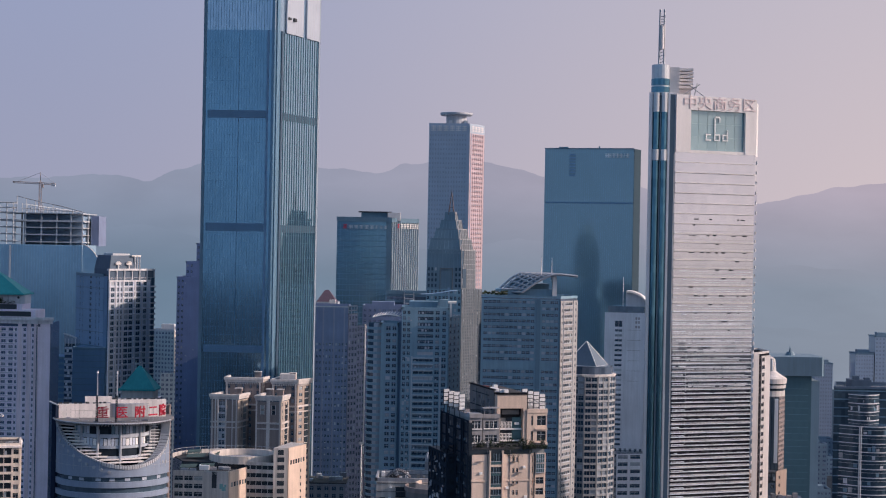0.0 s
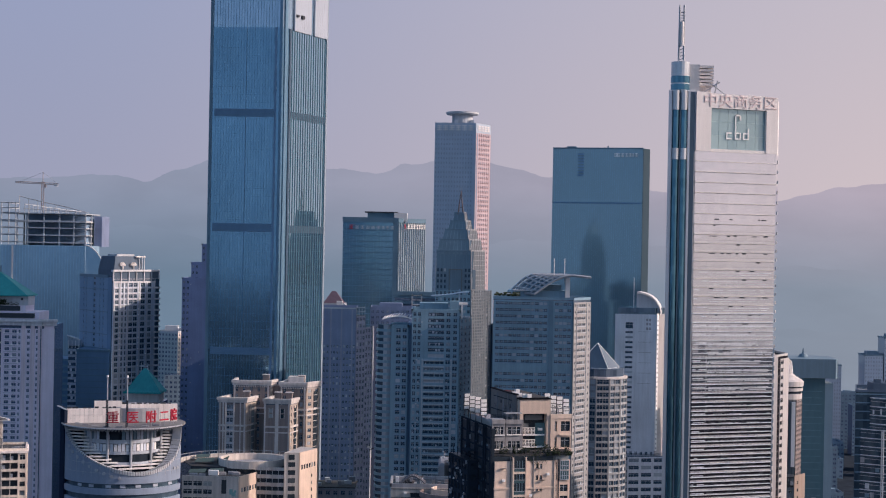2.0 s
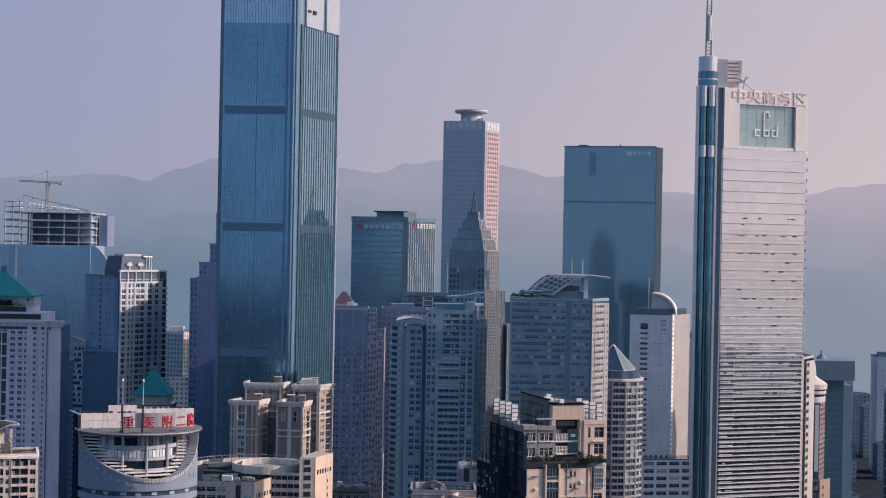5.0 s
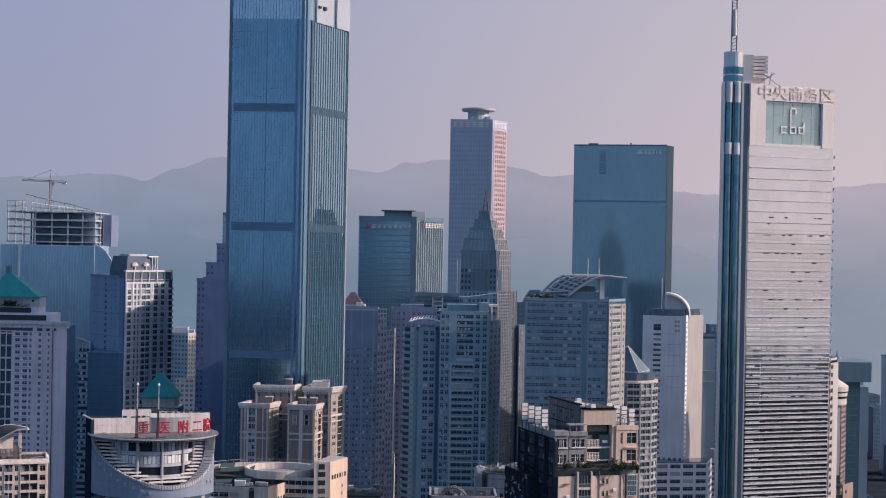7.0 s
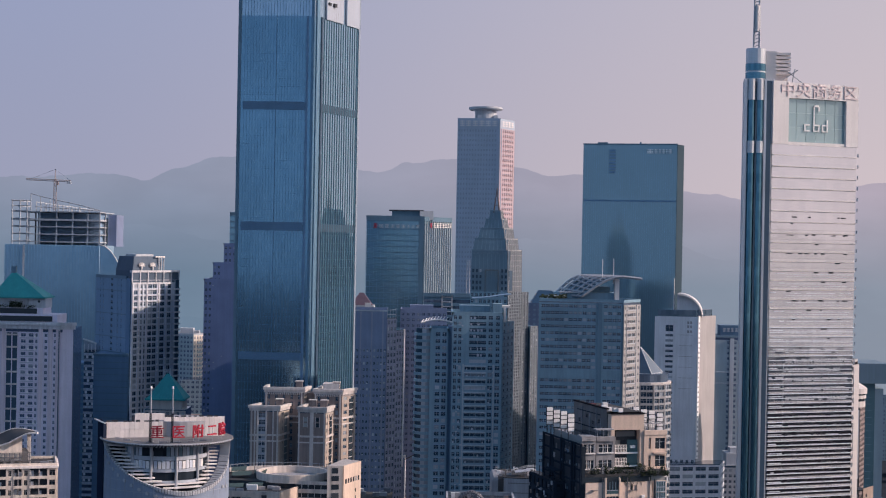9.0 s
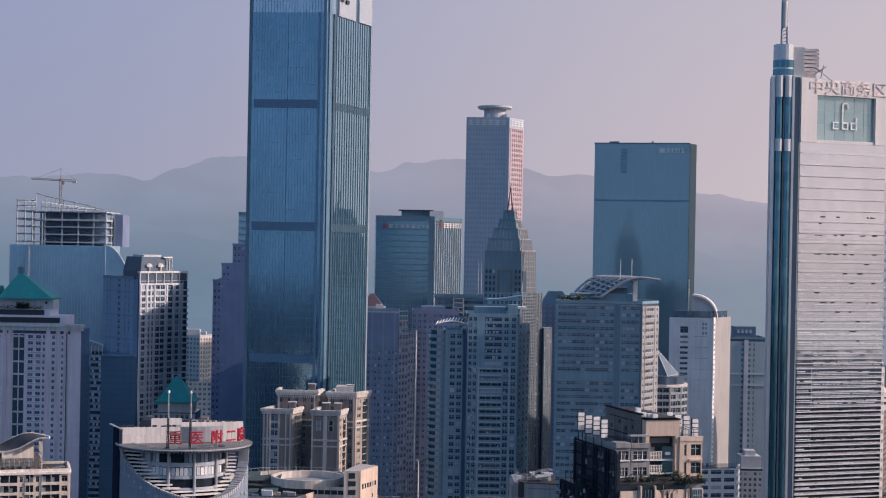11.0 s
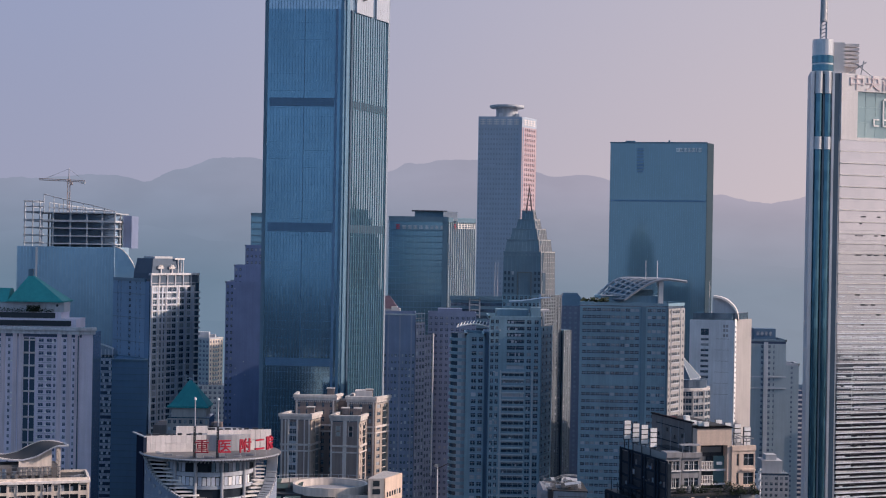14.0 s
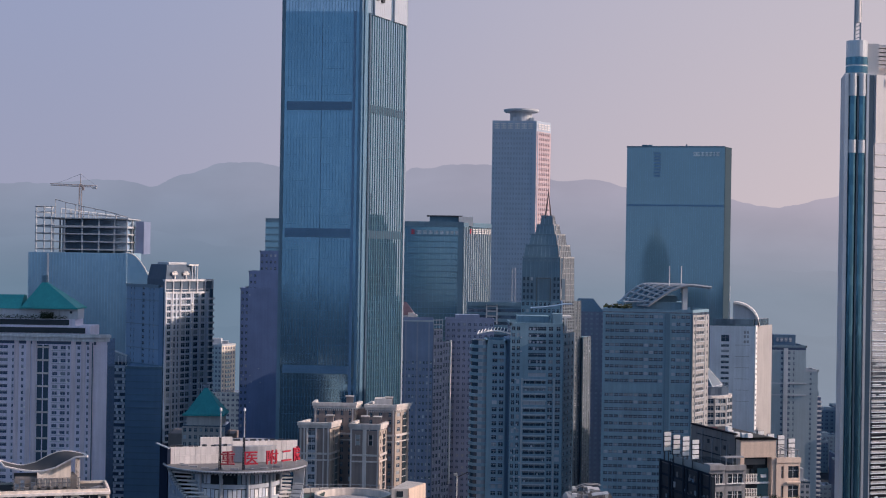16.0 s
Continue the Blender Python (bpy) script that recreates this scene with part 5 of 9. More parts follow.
# ---- white tower with the quarter arch ----
def white_arch_tower():
    poly = [(105.4, 1065), (131.1, 1062.6), (145.8, 1086), (120, 1100)]
    t = Tower("office_tower", "white tower with a quarter-round arch on its roof", "office tower", (122, 1080), COOLWHITE, WIN_MID, WIN_MID)
    f, r = t.body(poly, 0, 148.4)[:2]
    t.punched(f, 62, 138.4, [(6.6, 11.2)], 3.24, 0.44, 0.3, 0.4)
    t.punched(f, 138.4, 148.4, [(6.6, 11.2)], 10, 0.38, 0.09, 0.4)
    t.punched(f, 0, 62, even(f.w, 8, 0.5), 4.0, 0.45, 0.3, 0.4)
    g = Bag()
    for k in range(6):
        f.box(g, 14.6, 23.0, 0.38, 0.45, 104.4 + k * 6.55, 104.6 + k * 6.55)
    for k in range(2):
        for z in (138.5, 141.5, 144):
            f.box(g, 19.6 + k * 1.7, 20.8 + k * 1.7, 0.3, 0.5, z, z + 1.6)
    t.add("panel_joint", g, GREYWALL)
    # flank uses a darker white than the front to curb its sunlight
    white = Bag()
    r.box(white, 0, r.w, 0, 0.4, 0, 148.6)
    t.add("flank_wall", white, CHALK, "white flank in a darker white against full sun")
    g = Bag()
    r.box(g, -0.6, 2.0, 0.2, 1.0, 62, 149)
    strip = t.add("glass_strip", g, SIGNWHITE, "bright white corner strip")
    g = Bag()
    for k in range(28):
        r.box(g, 0.1, 1.2, 1.0, 1.1, 63 + k * 3, 64 + k * 3)
    t.add("strip_window", g, WIN_MID, parent=strip)
    g = Bag()
    g.prism(scaled(poly, 0.9), 148.4, 152.4)
    t.add("roof_storey", g, GLASS_DARK, "dark recessed roof storey")
    # quarter arch standing on the roof
    g = Bag()
    cx, cz, ro = 119.0, 149.0, 13.6
    n = 14
    pts = [(cx + (ro + 1.5) * math.sin(math.pi / 2 * k / n), cz + ro * math.cos(math.pi / 2 * k / n)) for k in range(n + 1)]
    for (xa, za), (xb, zb) in zip(pts, pts[1:]):
        g.face([(xa, 1064.5, za), (xb, 1064.5 + (xb - xa) * .2, zb), (xb + 3, 1078, zb), (xa + 3, 1078, za)])
        g.face([(xa + 3, 1078, za - 1.2), (xb + 3, 1078, zb - 1.2), (xb, 1064.6, zb - 1.2), (xa, 1064.6, za - 1.2)])
        g.face([(xa, 1064.5, za - 1.2), (xb, 1064.5, zb - 1.2), (xb, 1064.5, zb), (xa, 1064.5, za)])
    t.add("arch", g, WHITE, "white quarter-round roof arch")
    g = Bag()
    for (xa, za), (xb, zb) in zip(pts, pts[1:]):
        g.face([(xa, 1067, cz), (xb, 1067, cz), (xb, 1067, zb - 1), (xa, 1067, za - 1)])
    t.add("arch_infill", g, PALE)
    g = Bag()
    g.tube((117.3, 1068, 150), (117.3, 1068, 171.5), 0.3, 0.16)
    t.add("antenna", g, WHITE)
    pod = [(112.8, 1048), (145, 1054), (151, 1075), (114, 1064)]
    p0, p1 = t.body(pod, 0, 60)[:2]
    t.punched(p0, 0, 59.5, even(p0.w, 4, 0.8), 4.6, 0.5, 0.28, 0.4)
    t.punched(p1, 0, 59.5, even(p1.w, 3, 0.76), 4.6, 0.5, 0.28, 0.4)
    t.finish(150)


white_arch_tower()


# ---- round tower with the glass pyramid ----
ROUND_AT = (87.4, 990.0)
SANDWARM = paint("warm_sand_tile", (0.365, 0.37, 0.39), 0.7, 0.12, 0.15)


def round_tower():
    c, r = ROUND_AT, 17.4
    t = Tower("round_tower", "round beige tower with window bands under a glass pyramid roof", "round tower", c, SANDWARM, WIN_MID, WIN_MID)
    n = 14
    poly = ring(*c, r, n, 0.1)
    sides = t.body(poly, 0, 114)
    for k, s in enumerate(sides):
        t.punched(s, 0, 114, [(0.45, s.w * 0.5 - 0.15), (s.w * 0.5 + 0.15, s.w - 0.45)], 3.7, 0.66, 0.18, 0.7)
    g = Bag()
    g.prism(ring(*c, r + 0.5, n), 113.6, 115.0)
    t.add("cornice", g, TRIM)
    g = Bag()
    g.prism(ring(*c, r - 1.2, n), 115, 119.6)
    t.add("drum", g, GLASS_GREY)
    g = Bag()
    sq = ring(*c, 14.4, 4, 0.35)
    top = ring(*c, 0.3, 4, 0.35)
    g.prism(sq, 119.4, 133.6, top)
    roof = t.add("pyramid_roof", g, PYRAMID, "grey glass pyramid roof")
    g = Bag()
    for a, b in zip(sq, top):
        g.tube((*a, 119.5), (*b, 133.7), 0.22)
    for k in range(4):
        g.tube((*sq[k], 119.5), (*sq[(k + 1) % 4], 119.5), 0.2)
    t.add("ridge_rib", g, SIGNWHITE, "white ridge ribs", parent=roof)
    t.finish(150)


round_tower()


# ---- dark stepped tower behind the tallest one ----
def stepped_purple_tower():
    t = Tower("office_tower", "dark purple granite tower with stepped shoulders", "office tower", (-140, 1060), PURPLE, WIN_MID, WIN_MID)
    steps = ((-166.0, 166.0, 1036, 1068), (-163.7, 175.4, 1057, 1070), (-158.2, 187.1, 1064, 1080))
    for x, z, y, back in steps:
        f = t.body(rect(x, -120, y, back), 0, z)[0]
        n = max(1, round((f.w if z > 187 else 5) / 2.6))
        t.punched(f, 0, z, even(f.w if z > 187 else 4.8, n, 0.45), 3.8, 0.4, 0.3, 0.3)
    rng = random.Random(52)
    side = Side((-166.0, 1036), (-120, 1036))
    t.repeats("drawn_blind", side, [(s, s + 0.6, 0.32, 0.4, z, z + 0.5) for s, z in ((rng.uniform(0, 12), 60 + 3.8 * rng.randrange(28)) for k in range(16))], HAZEPALE, "pale drawn blind")
    g = Bag()
    for x, z, y, back in steps:
        parapet(g, rect(x, -120, y, back), z, 0.9, 0.4, 0.3)
    t.add("roof_edge", g, PURPLE)
    t.finish(60)
    t = Tower("office_tower", "hazy blue glass tower beside the skyscraper", "office tower", (-140, 1090), BLUEGREY, GLASS_TEAL, GLASS_TEAL)
    f = t.body(rect(-157.5, -125, 1085, 1110), 0, 206)[0]
    t.banded(f, 0, 206, 4, 0.8, 0.2)
    g = Bag()
    parapet(g, rect(-157.5, -125, 1085, 1110), 206, 1.4)
    t.add("roof_edge", g, BLUEGREY)
    t.finish()


stepped_purple_tower()


# ---- beige tower with palm emblems ----
def beige_tower():
    poly = [(-238.5, 1080), (-213.4, 1045.0), (-209.8, 1040), (-187.2, 1073), (-212, 1100)]
    t = Tower("apartment_tower", "beige gridded apartment tower, half in shade, with a dark roof storey", "apartment tower", (-205, 1065), PALEBLUEWHITE, WIN_MID, WIN_MID)
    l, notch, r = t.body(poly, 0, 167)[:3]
    # shade and haze of this side are put into the blue wall colour
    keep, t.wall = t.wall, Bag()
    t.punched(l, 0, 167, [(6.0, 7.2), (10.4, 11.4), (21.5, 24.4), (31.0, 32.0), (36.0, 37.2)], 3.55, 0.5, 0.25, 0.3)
    t.add("flank_wall", t.wall, BLUETILE, "flank in a bluer shaded copy of the wall")
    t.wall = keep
    g = Bag()
    notch.box(g, 0.2, notch.w - 0.8, 0.05, 0.3, 0, 166)
    t.add("corner_recess", g, LOUVREBLUE, "dark panel standing for the corner recess")
    bays = [(a * r.w, b * r.w) for a, b in ((0.045, 0.125), (0.18, 0.225), (0.255, 0.295), (0.34, 0.43), (0.44, 0.53), (0.60, 0.70), (0.76, 0.84))]
    t.punched(r, 0, 163, bays, 3.55, 0.66, 0.17, 0.6)
    t.repeats("floor_ledge", r, [(0, r.w, 0.5, 1.0, 3.3 + k * 3.543, 3.62 + k * 3.543) for k in range(45)], LEDGEWHITE, "pale floor ledge")
    t.repeats("pier", r, [(q * r.w - 0.3, q * r.w + 0.3, 0.5, 0.95, 0, 163) for q in (0.015, 0.15, 0.315, 0.565, 0.73)], LEDGEWHITE, "pale pier between the bays")
    rng = random.Random(61)
    t.repeats("air_unit", r, [(q * r.w, q * r.w + 0.9, 0.62, 1.0, 3.9 + 3.543 * k, 4.6 + 3.543 * k) for q, k in ((rng.choice((0.13, 0.30, 0.54, 0.71)), rng.randrange(20, 44)) for n in range(40))], SIGNWHITE, "white air-conditioning unit")
    c = r.at(r.w - 1.6, -0.6, 0)
    for k in range(45):
        g = Bag()
        g.prism(ring(c.x, c.y, 3.1, 14), 3.0 + k * 3.543, 4.0 + k * 3.543)
        t.add("round_balcony", g, LEDGEWHITE)
    g = Bag()
    g.prism(ring(c.x, c.y, 2.3, 14), 0, 165)
    t.add("corner_bay", g, WIN_MID)
    g = Bag()
    r.box(g, -0.4, r.w + 0.4, -1, 1.0, 169.6, 170.8)
    r.box(g, 0, r.w, 0.2, 0.9, 162.6, 163.6)
    t.add("cornice", g, LEDGEWHITE, "white roof loggia")
    t.repeats("loggia_post", r, [(k * r.w / 6 - 0.3, k * r.w / 6 + 0.3, 0.2, 0.9, 163.6, 169.6) for k in range(7)], LEDGEWHITE)
    g = Bag()
    r.box(g, 0, r.w, -0.3, 0.05, 163.6, 169.6)
    t.add("loggia_back_wall", g, MANSARD, "dark loggia back wall")
    t.repeats("loggia_rail", r, [(0, r.w, 0.5, 0.7, 164.8, 165.1)], LEDGEWHITE)
    g = Bag()
    l.box(g, 0, l.w, -0.6, 0.7, 165.6, 167.4)
    t.add("flank_cornice", g, HAZEBLUE)
    t.repeats("flank_band", l, [(0, l.w, 0.3, 0.55, z, z + 0.5) for z in (158, 144, 130)], HAZEBLUE)
    roof = [(-223.6, 1063), (-209.6, 1043.2), (-195.4, 1063), (-208, 1084)]
    g = Bag()
    g.prism(roof, 167, 170.6)
    g.prism(roof, 170.6, 179.2, scaled(roof, 0.86))
    t.add("roof_storey", g, MANSARD, "dark blue mansard roof storey")
    g = Bag()
    g.prism(scaled(roof, 0.6), 179.2, 180.4)
    t.add("roof_slab", g, PALE)
    face = Side(scaled(roof, 0.93)[1], scaled(roof, 0.93)[2])
    for s0 in (5.4, 14.6):
        g = Bag()
        for k in range(9):
            a = math.pi * (k - 0.5) / 7
            knee = face.at(s0 + 1.7 * math.cos(a), 1.5, 173.8 + 1.7 * math.sin(a))
            tip = face.at(s0 + 2.7 * math.cos(a), 1.5, 173.6 + 1.9 * math.sin(a))
            g.tube(face.at(s0, 1.5, 173.6), knee, 0.2, 0.34)
            g.tube(knee, tip, 0.34, 0.1)
        face.box(g, s0 - 0.3, s0 + 0.3, 1.2, 1.8, 170.8, 174.0)
        t.add("palm_emblem", g, WHITE, "white palm-shaped emblem")
    t.repeats("pergola_post", face, [(q, q + 0.5, 0.2, 0.8, 170.8, 178.6) for q in (20.2, 22.4, 24.4)], PALE, "pale roof pergola post")
    t.repeats("pergola_beam", face, [(17.5, 25.4, 0.0, 0.9, 178.6, 179.4)], WHITE, "pale roof pergola beam")
    t.finish(220)


beige_tower()


# ---- tower under construction with the crane ----
def unfinished_tower():
    t = Tower("unfinished_tower", "unfinished tower, blue glass below and bare concrete frame above", "tower", (-290, 1200), CONCRETE, GLASS_SKY, GLASS_SKY)
    poly = [(-323, 1186), (-258.5, 1185), (-252.5, 1205), (-260, 1240), (-322, 1238)]
    f, r = t.body(poly, 0, 184.6)[:2]
    t.fin_row("mullion", f, 0, 184.6, 2.0, 0.2, 0.25, FINBLUE)
    g = Bag()
    f.box(g, 12.2, 13.4, 0.1, 0.5, 120, 184)
    t.add("edge_strip", g, PALE)
    # bare storeys
    for k, z in enumerate((187, 192.2, 197.3, 202.4, 207.6)):
        g = Bag()
        g.block(-319.4, -258.5, 1187, 1236, z - (1.3 if k == 3 else 0.75), z)
        t.add("floor_slab", g, CONCRETE)
    for j in range(3):
        for x in (-308, -300.6, -289, -278, -267.8, -259.6):
            g = Bag()
            g.block(x, x + 0.9, 1187.4 + j * 20, 1188.4 + j * 20, 182, 207.4)
            t.add("column", g, CONCRETE)
    # blue block behind the slabs gives the interior its shade and haze
    g = Bag()
    g.block(-304, -261, 1199, 1226, 184, 206.4)
    t.add("inner_wall", g, BLUETILE, "added block standing for the hazy shaded interior")
    g = Bag()
    for k, x in enumerate((-318.6, -313.4, -308.6)):
        g.tube((x, 1187, 184), (x, 1187, 215), 0.5)
    for z in (187, 192.2, 197.3, 202.4, 207.6, 211, 214.6):
        g.tube((-319.2, 1187, z), (-306, 1187, z), 0.42)
        g.tube((-319.2, 1187, z), (-316, 1225, z), 0.42)
    t.add("stair_frame", g, CONCRETE, "open concrete stair frame")
    g = Bag()
    g.tube((-306.1, 1187, 207), (-306.1, 1187, 219.4), 0.3)
    for a, b in (((-306.1, 219.4), (-299.5, 217.6)), ((-299.5, 217.6), (-287.6, 215)), ((-287.6, 215), (-273, 212.2)), ((-273, 212.2), (-259, 208.6))):
        g.tube((a[0], 1187, a[1]), (b[0], 1187, b[1]), 0.3)
    for x, z in ((-299.5, 217.6), (-293, 216), (-287.6, 215), (-280, 213.5), (-273, 212.2), (-266, 210.4)):
        g.tube((x, 1187, 207), (x, 1187, z), 0.26)
    t.add("scaffold", g, STEEL, "steel scaffold frame")
    g = Bag()
    for x, z in ((-303, 214), (-297, 213.2), (-291, 212.4), (-285, 211.8), (-279, 211), (-273, 210.4), (-267, 209.6)):
        for y in (1190, 1204, 1220):
            g.tube((x, y, 207.4), (x, y, z), 0.3)
        g.tube((x, 1190, z - 0.4), (x, 1220, z - 0.4), 0.24)
    for y in (1190, 1204, 1220):
        g.tube((-304, y, 210.6), (-264, y, 208.8), 0.26)
    t.add("formwork_pole", g, CONCRETE, "open formwork poles")
    g = Bag()
    g.block(-257.5, -251.8, 1210, 1236, 184, 206)
    t.add("screen_net", g, PURPLE_TILE, "grey-blue netting")
    # sweeping glass edge beside it
    g = Bag()
    pts = [(-258 + 14 * u, 185 - 14.5 * u * u) for u in [k / 10 for k in range(11)]]
    for (xa, za), (xb, zb) in zip(pts, pts[1:]):
        g.face([(xa, 1184.5, 0), (xb, 1184.5, 0), (xb, 1184.5, zb), (xa, 1184.5, za)], [(xa, 0), (xb, 0), (xb, zb), (xa, za)])
    t.add("curved_glass_wing", g, GLASS_SKY)
    g = Bag()
    for (xa, za), (xb, zb) in zip(pts, pts[1:]):
        g.tube((xa, 1184, za), (xb, 1184, zb), 0.4)
    t.add("curved_edge", g, WHITE, "white curved edge")
    t.finish()
    c = thing("tower_crane", "orange tower crane on the unfinished tower", "crane", (-291.8, 1196, 206))
    g = Bag()
    for dx in (-0.8, 0.8):
        for dy in (-0.8, 0.8):
            g.tube((dx, dy, 0), (dx, dy, 24), 0.17)
    for k in range(12):
        g.tube((-0.8, -0.8, k * 2), (0.8, -0.8, k * 2 + 2), 0.1)
        g.tube((0.8, -0.8, k * 2), (-0.8, -0.8, k * 2 + 2), 0.14)
    g.tube((0, 0, 23), (0, 0, 31), 0.4, 0.16)
    part("mast", g, CRANE, c)
    g = Bag()
    g.tube((-20, 0, 24.0), (11, 0, 23.0), 0.24)
    g.tube((-20, 0.6, 23.0), (11, 0.6, 22.0), 0.24)
    for k in range(18):
        x = -20 + k * 1.72
        g.tube((x, 0, 24.0 - k * 0.055), (x + 1.1, 0.6, 23.0 - k * 0.055), 0.14)
    part("jib", g, CRANE, c)
    g = Bag()
    g.tube((0, 0, 30.6), (-16, 0, 24.0), 0.1)
    g.tube((0, 0, 30.6), (10, 0, 23.2), 0.1)
    part("stay", g, STEEL, c)
    g = Bag()
    g.block(8, 10.8, -0.8, 0.8, 20.8, 22.4)
    part("counterweight", g, CONCRETE, c)
    g = Bag()
    g.block(0.8, 2.4, -0.9, 0.9, 19.8, 22)
    part("cab", g, CRANE, c)


CRANE = paint("faded_crane_orange", (0.42, 0.35, 0.345), 0.6)
unfinished_tower()


# ---- lilac apartments with the turquoise roof ----
def lilac_apartments():
    t = Tower("apartment_tower", "lilac-grey apartment tower with white cornice and turquoise hipped roof", "apartment tower", (-262, 955), LILAC, WIN_FAR, WIN_FAR)
    poly = [(-300, 942), (-228.5, 938), (-222.4, 941), (-224, 970), (-300, 972)]
    f, e = t.body(poly, 0, 141)[:2]
    w = f.w
    bays = [(w - 3.4, w - 2.4), (w - 8.4, w - 6.9), (w - 13.4, w - 12.2), (w - 17.0, w - 14.4), (w - 21.2, w - 18.6),
            (w - 37.2, w - 36.0), (w - 42.0, w - 41.0), (w - 49, w - 44.2), (w - 55, w - 53), (w - 62, w - 60)]
    t.punched(f, 0, 139, sorted(bays), 3.3, 0.5, 0.25, 0.5)
    # flat dark sheet paints the loggia's depth and shade on the wall
    g = Bag()
    f.box(g, w - 28.9, w - 23.1, 0.42, 0.56, 2, 138.6)
    recess = t.add("loggia_recess", g, LOUVRE, "loggia column painted dark as a shaded recess")
    t.repeats("loggia_ledge", f, [(w - 29.2, w - 22.8, 0.5, 1.1, 5.0 + k * 6.6, 5.9 + k * 6.6) for k in range(21)], TRIM, "pale loggia ledge", recess)
    t.repeats("loggia_post", f, [(w - 26.2, w - 25.7, 0.56, 0.8, 2, 138.6)], LILAC, parent=recess)
    t.balconies(f, w - 49, w - 44.2, 3, 138, 3.3, 0.9)
    t.punched(e, 0, 139, even(e.w, 1, 0.25), 3.3, 0.4, 0.3, 0.4)
    g = Bag()
    f.box(g, -1, f.w + 0.2, -1, 1.4, 140.6, 143.6)
    f.box(g, -1, f.w + 0.8, -1, 2.3, 142.6, 144.2)
    e.box(g, -0.6, e.w + 1.4, -1, 2.3, 142.6, 144.2)
    e.box(g, -0.2, e.w + 1, -1, 1.4, 140.6, 143.8)
    t.add("cornice", g, LEDGEWHITE, "pale roof cornice")
    g = Bag()
    for s in (w - 5.2, w - 10.4, w - 30.4, w - 33.5, w - 39.6):
        f.box(g, s - 1.1, s + 1.1, 0.4, 1.0, 0, 140.6)
    f.box(g, w - 2.2, w + 0.02, 0.5, 0.9, 0, 140.6)
    t.add("pilaster", g, LILACPINK, "pinkish pilaster strip")
    e.box(t.wall, 1.0, e.w - 0.2, 0.42, 0.7, 0, 140.6)
    t.repeats("groove", f, [(w - 0.7, w - 0.2, 0.9, 0.98, 0, 140)], LOUVRE, "dark vertical groove")
    rng = random.Random(19)
    t.repeats("air_unit", f, [(q, q + 0.9, 0.5, 0.95, 3.3 * k + 0.9, 3.3 * k + 1.6) for q, k in ((w - rng.choice((6.4, 11.8, 14.0, 17.6, 22.0, 35.6)), rng.randrange(18, 42)) for n in range(56))], SIGNWHITE, "white air-conditioning unit")
    t.repeats("balcony_ledge", f, [(w - 21.6, w - 14.0, 0.5, 0.75, 3.3 * k + 0.3, 3.3 * k + 0.6) for k in range(1, 42)], GREYTILE)
    g = Bag()
    g.block(-290, -234.5, 944.6, 945.1, 144.4, 147.2)
    g.block(-284, -243, 945.6, 946.1, 148.4, 151.2)
    t.add("roof_window", g, WIN_NEAR, "dark set-back roof windows")
    g = Bag()
    g.block(-292, -232, 945, 968, 143, 148)
    g.block(-286, -240, 946, 966, 148, 151.5)
    t.add("roof_storey", g, LILAC, "set-back roof storeys")
    g = Bag()
    g.block(-248, -238.8, 946.8, 962, 151.5, 156.6)
    g.block(-290, -248.4, 947.6, 964, 151.5, 156.6)
    t.add("penthouse", g, PALE)
    g = Bag()
    rng = random.Random(23)
    for k in range(900):
        a, b, q = rng.uniform(0, 6.28), rng.uniform(-0.2, 1.0), 3.0 * rng.random() ** 0.4
        o = Vector((-254.5 + q * math.cos(a) * 1.1, 945.6 + q * math.sin(a) * 0.5, 152.2 + q * b))
        u, v = Vector((rng.uniform(-1, 1), rng.uniform(-1, 1), rng.uniform(-.5, .5))) * 0.5, Vector((rng.uniform(-1, 1), 0, rng.uniform(-.3, 1))) * 0.45
        g.face([o, o + u, o + u + v, o + v])
    for k in range(700):
        o = Vector((rng.uniform(-284, -244), rng.uniform(944.9, 946.4), 151.4 + 1.6 * rng.random() * (0.4 + abs(math.sin(k * 0.37)))))
        u, v = Vector((rng.uniform(-1, 1), rng.uniform(-1, 1), rng.uniform(-.5, .5))) * 0.5, Vector((rng.uniform(-1, 1), 0, rng.uniform(-.3, 1))) * 0.45
        g.face([o, o + u, o + u + v, o + v])
    t.add("roof_planting", g, FOLIAGE, "dark roof terrace shrubs", kind="stuff")
    g = Bag()
    g.tube((-242.3, 946.9, 155.0), (-242.3, 946.5, 155.0), 0.7, n=10)
    t.add("round_window", g, WIN_NEAR)
    g = Bag()
    g.prism(rect(-268.2, -238.6, 944.5, 968), 156.6, 157.4)
    g.prism(rect(-267.6, -239.2, 945, 967.5), 157.4, 170.4, rect(-259.0, -257.4, 955, 957.4))
    g.prism(rect(-296, -268.3, 947, 966), 156.4, 163.4, rect(-293, -268.3, 954, 959))
    roof = t.add("roof", g, TEALTILE, "turquoise hipped roof")
    g = Bag()
    g.block(-259.4, -257, 954.6, 957.4, 169, 173.6)
    t.add("roof_vent", g, BLUEGREY, parent=roof)
    t.finish(300)


lilac_apartments()


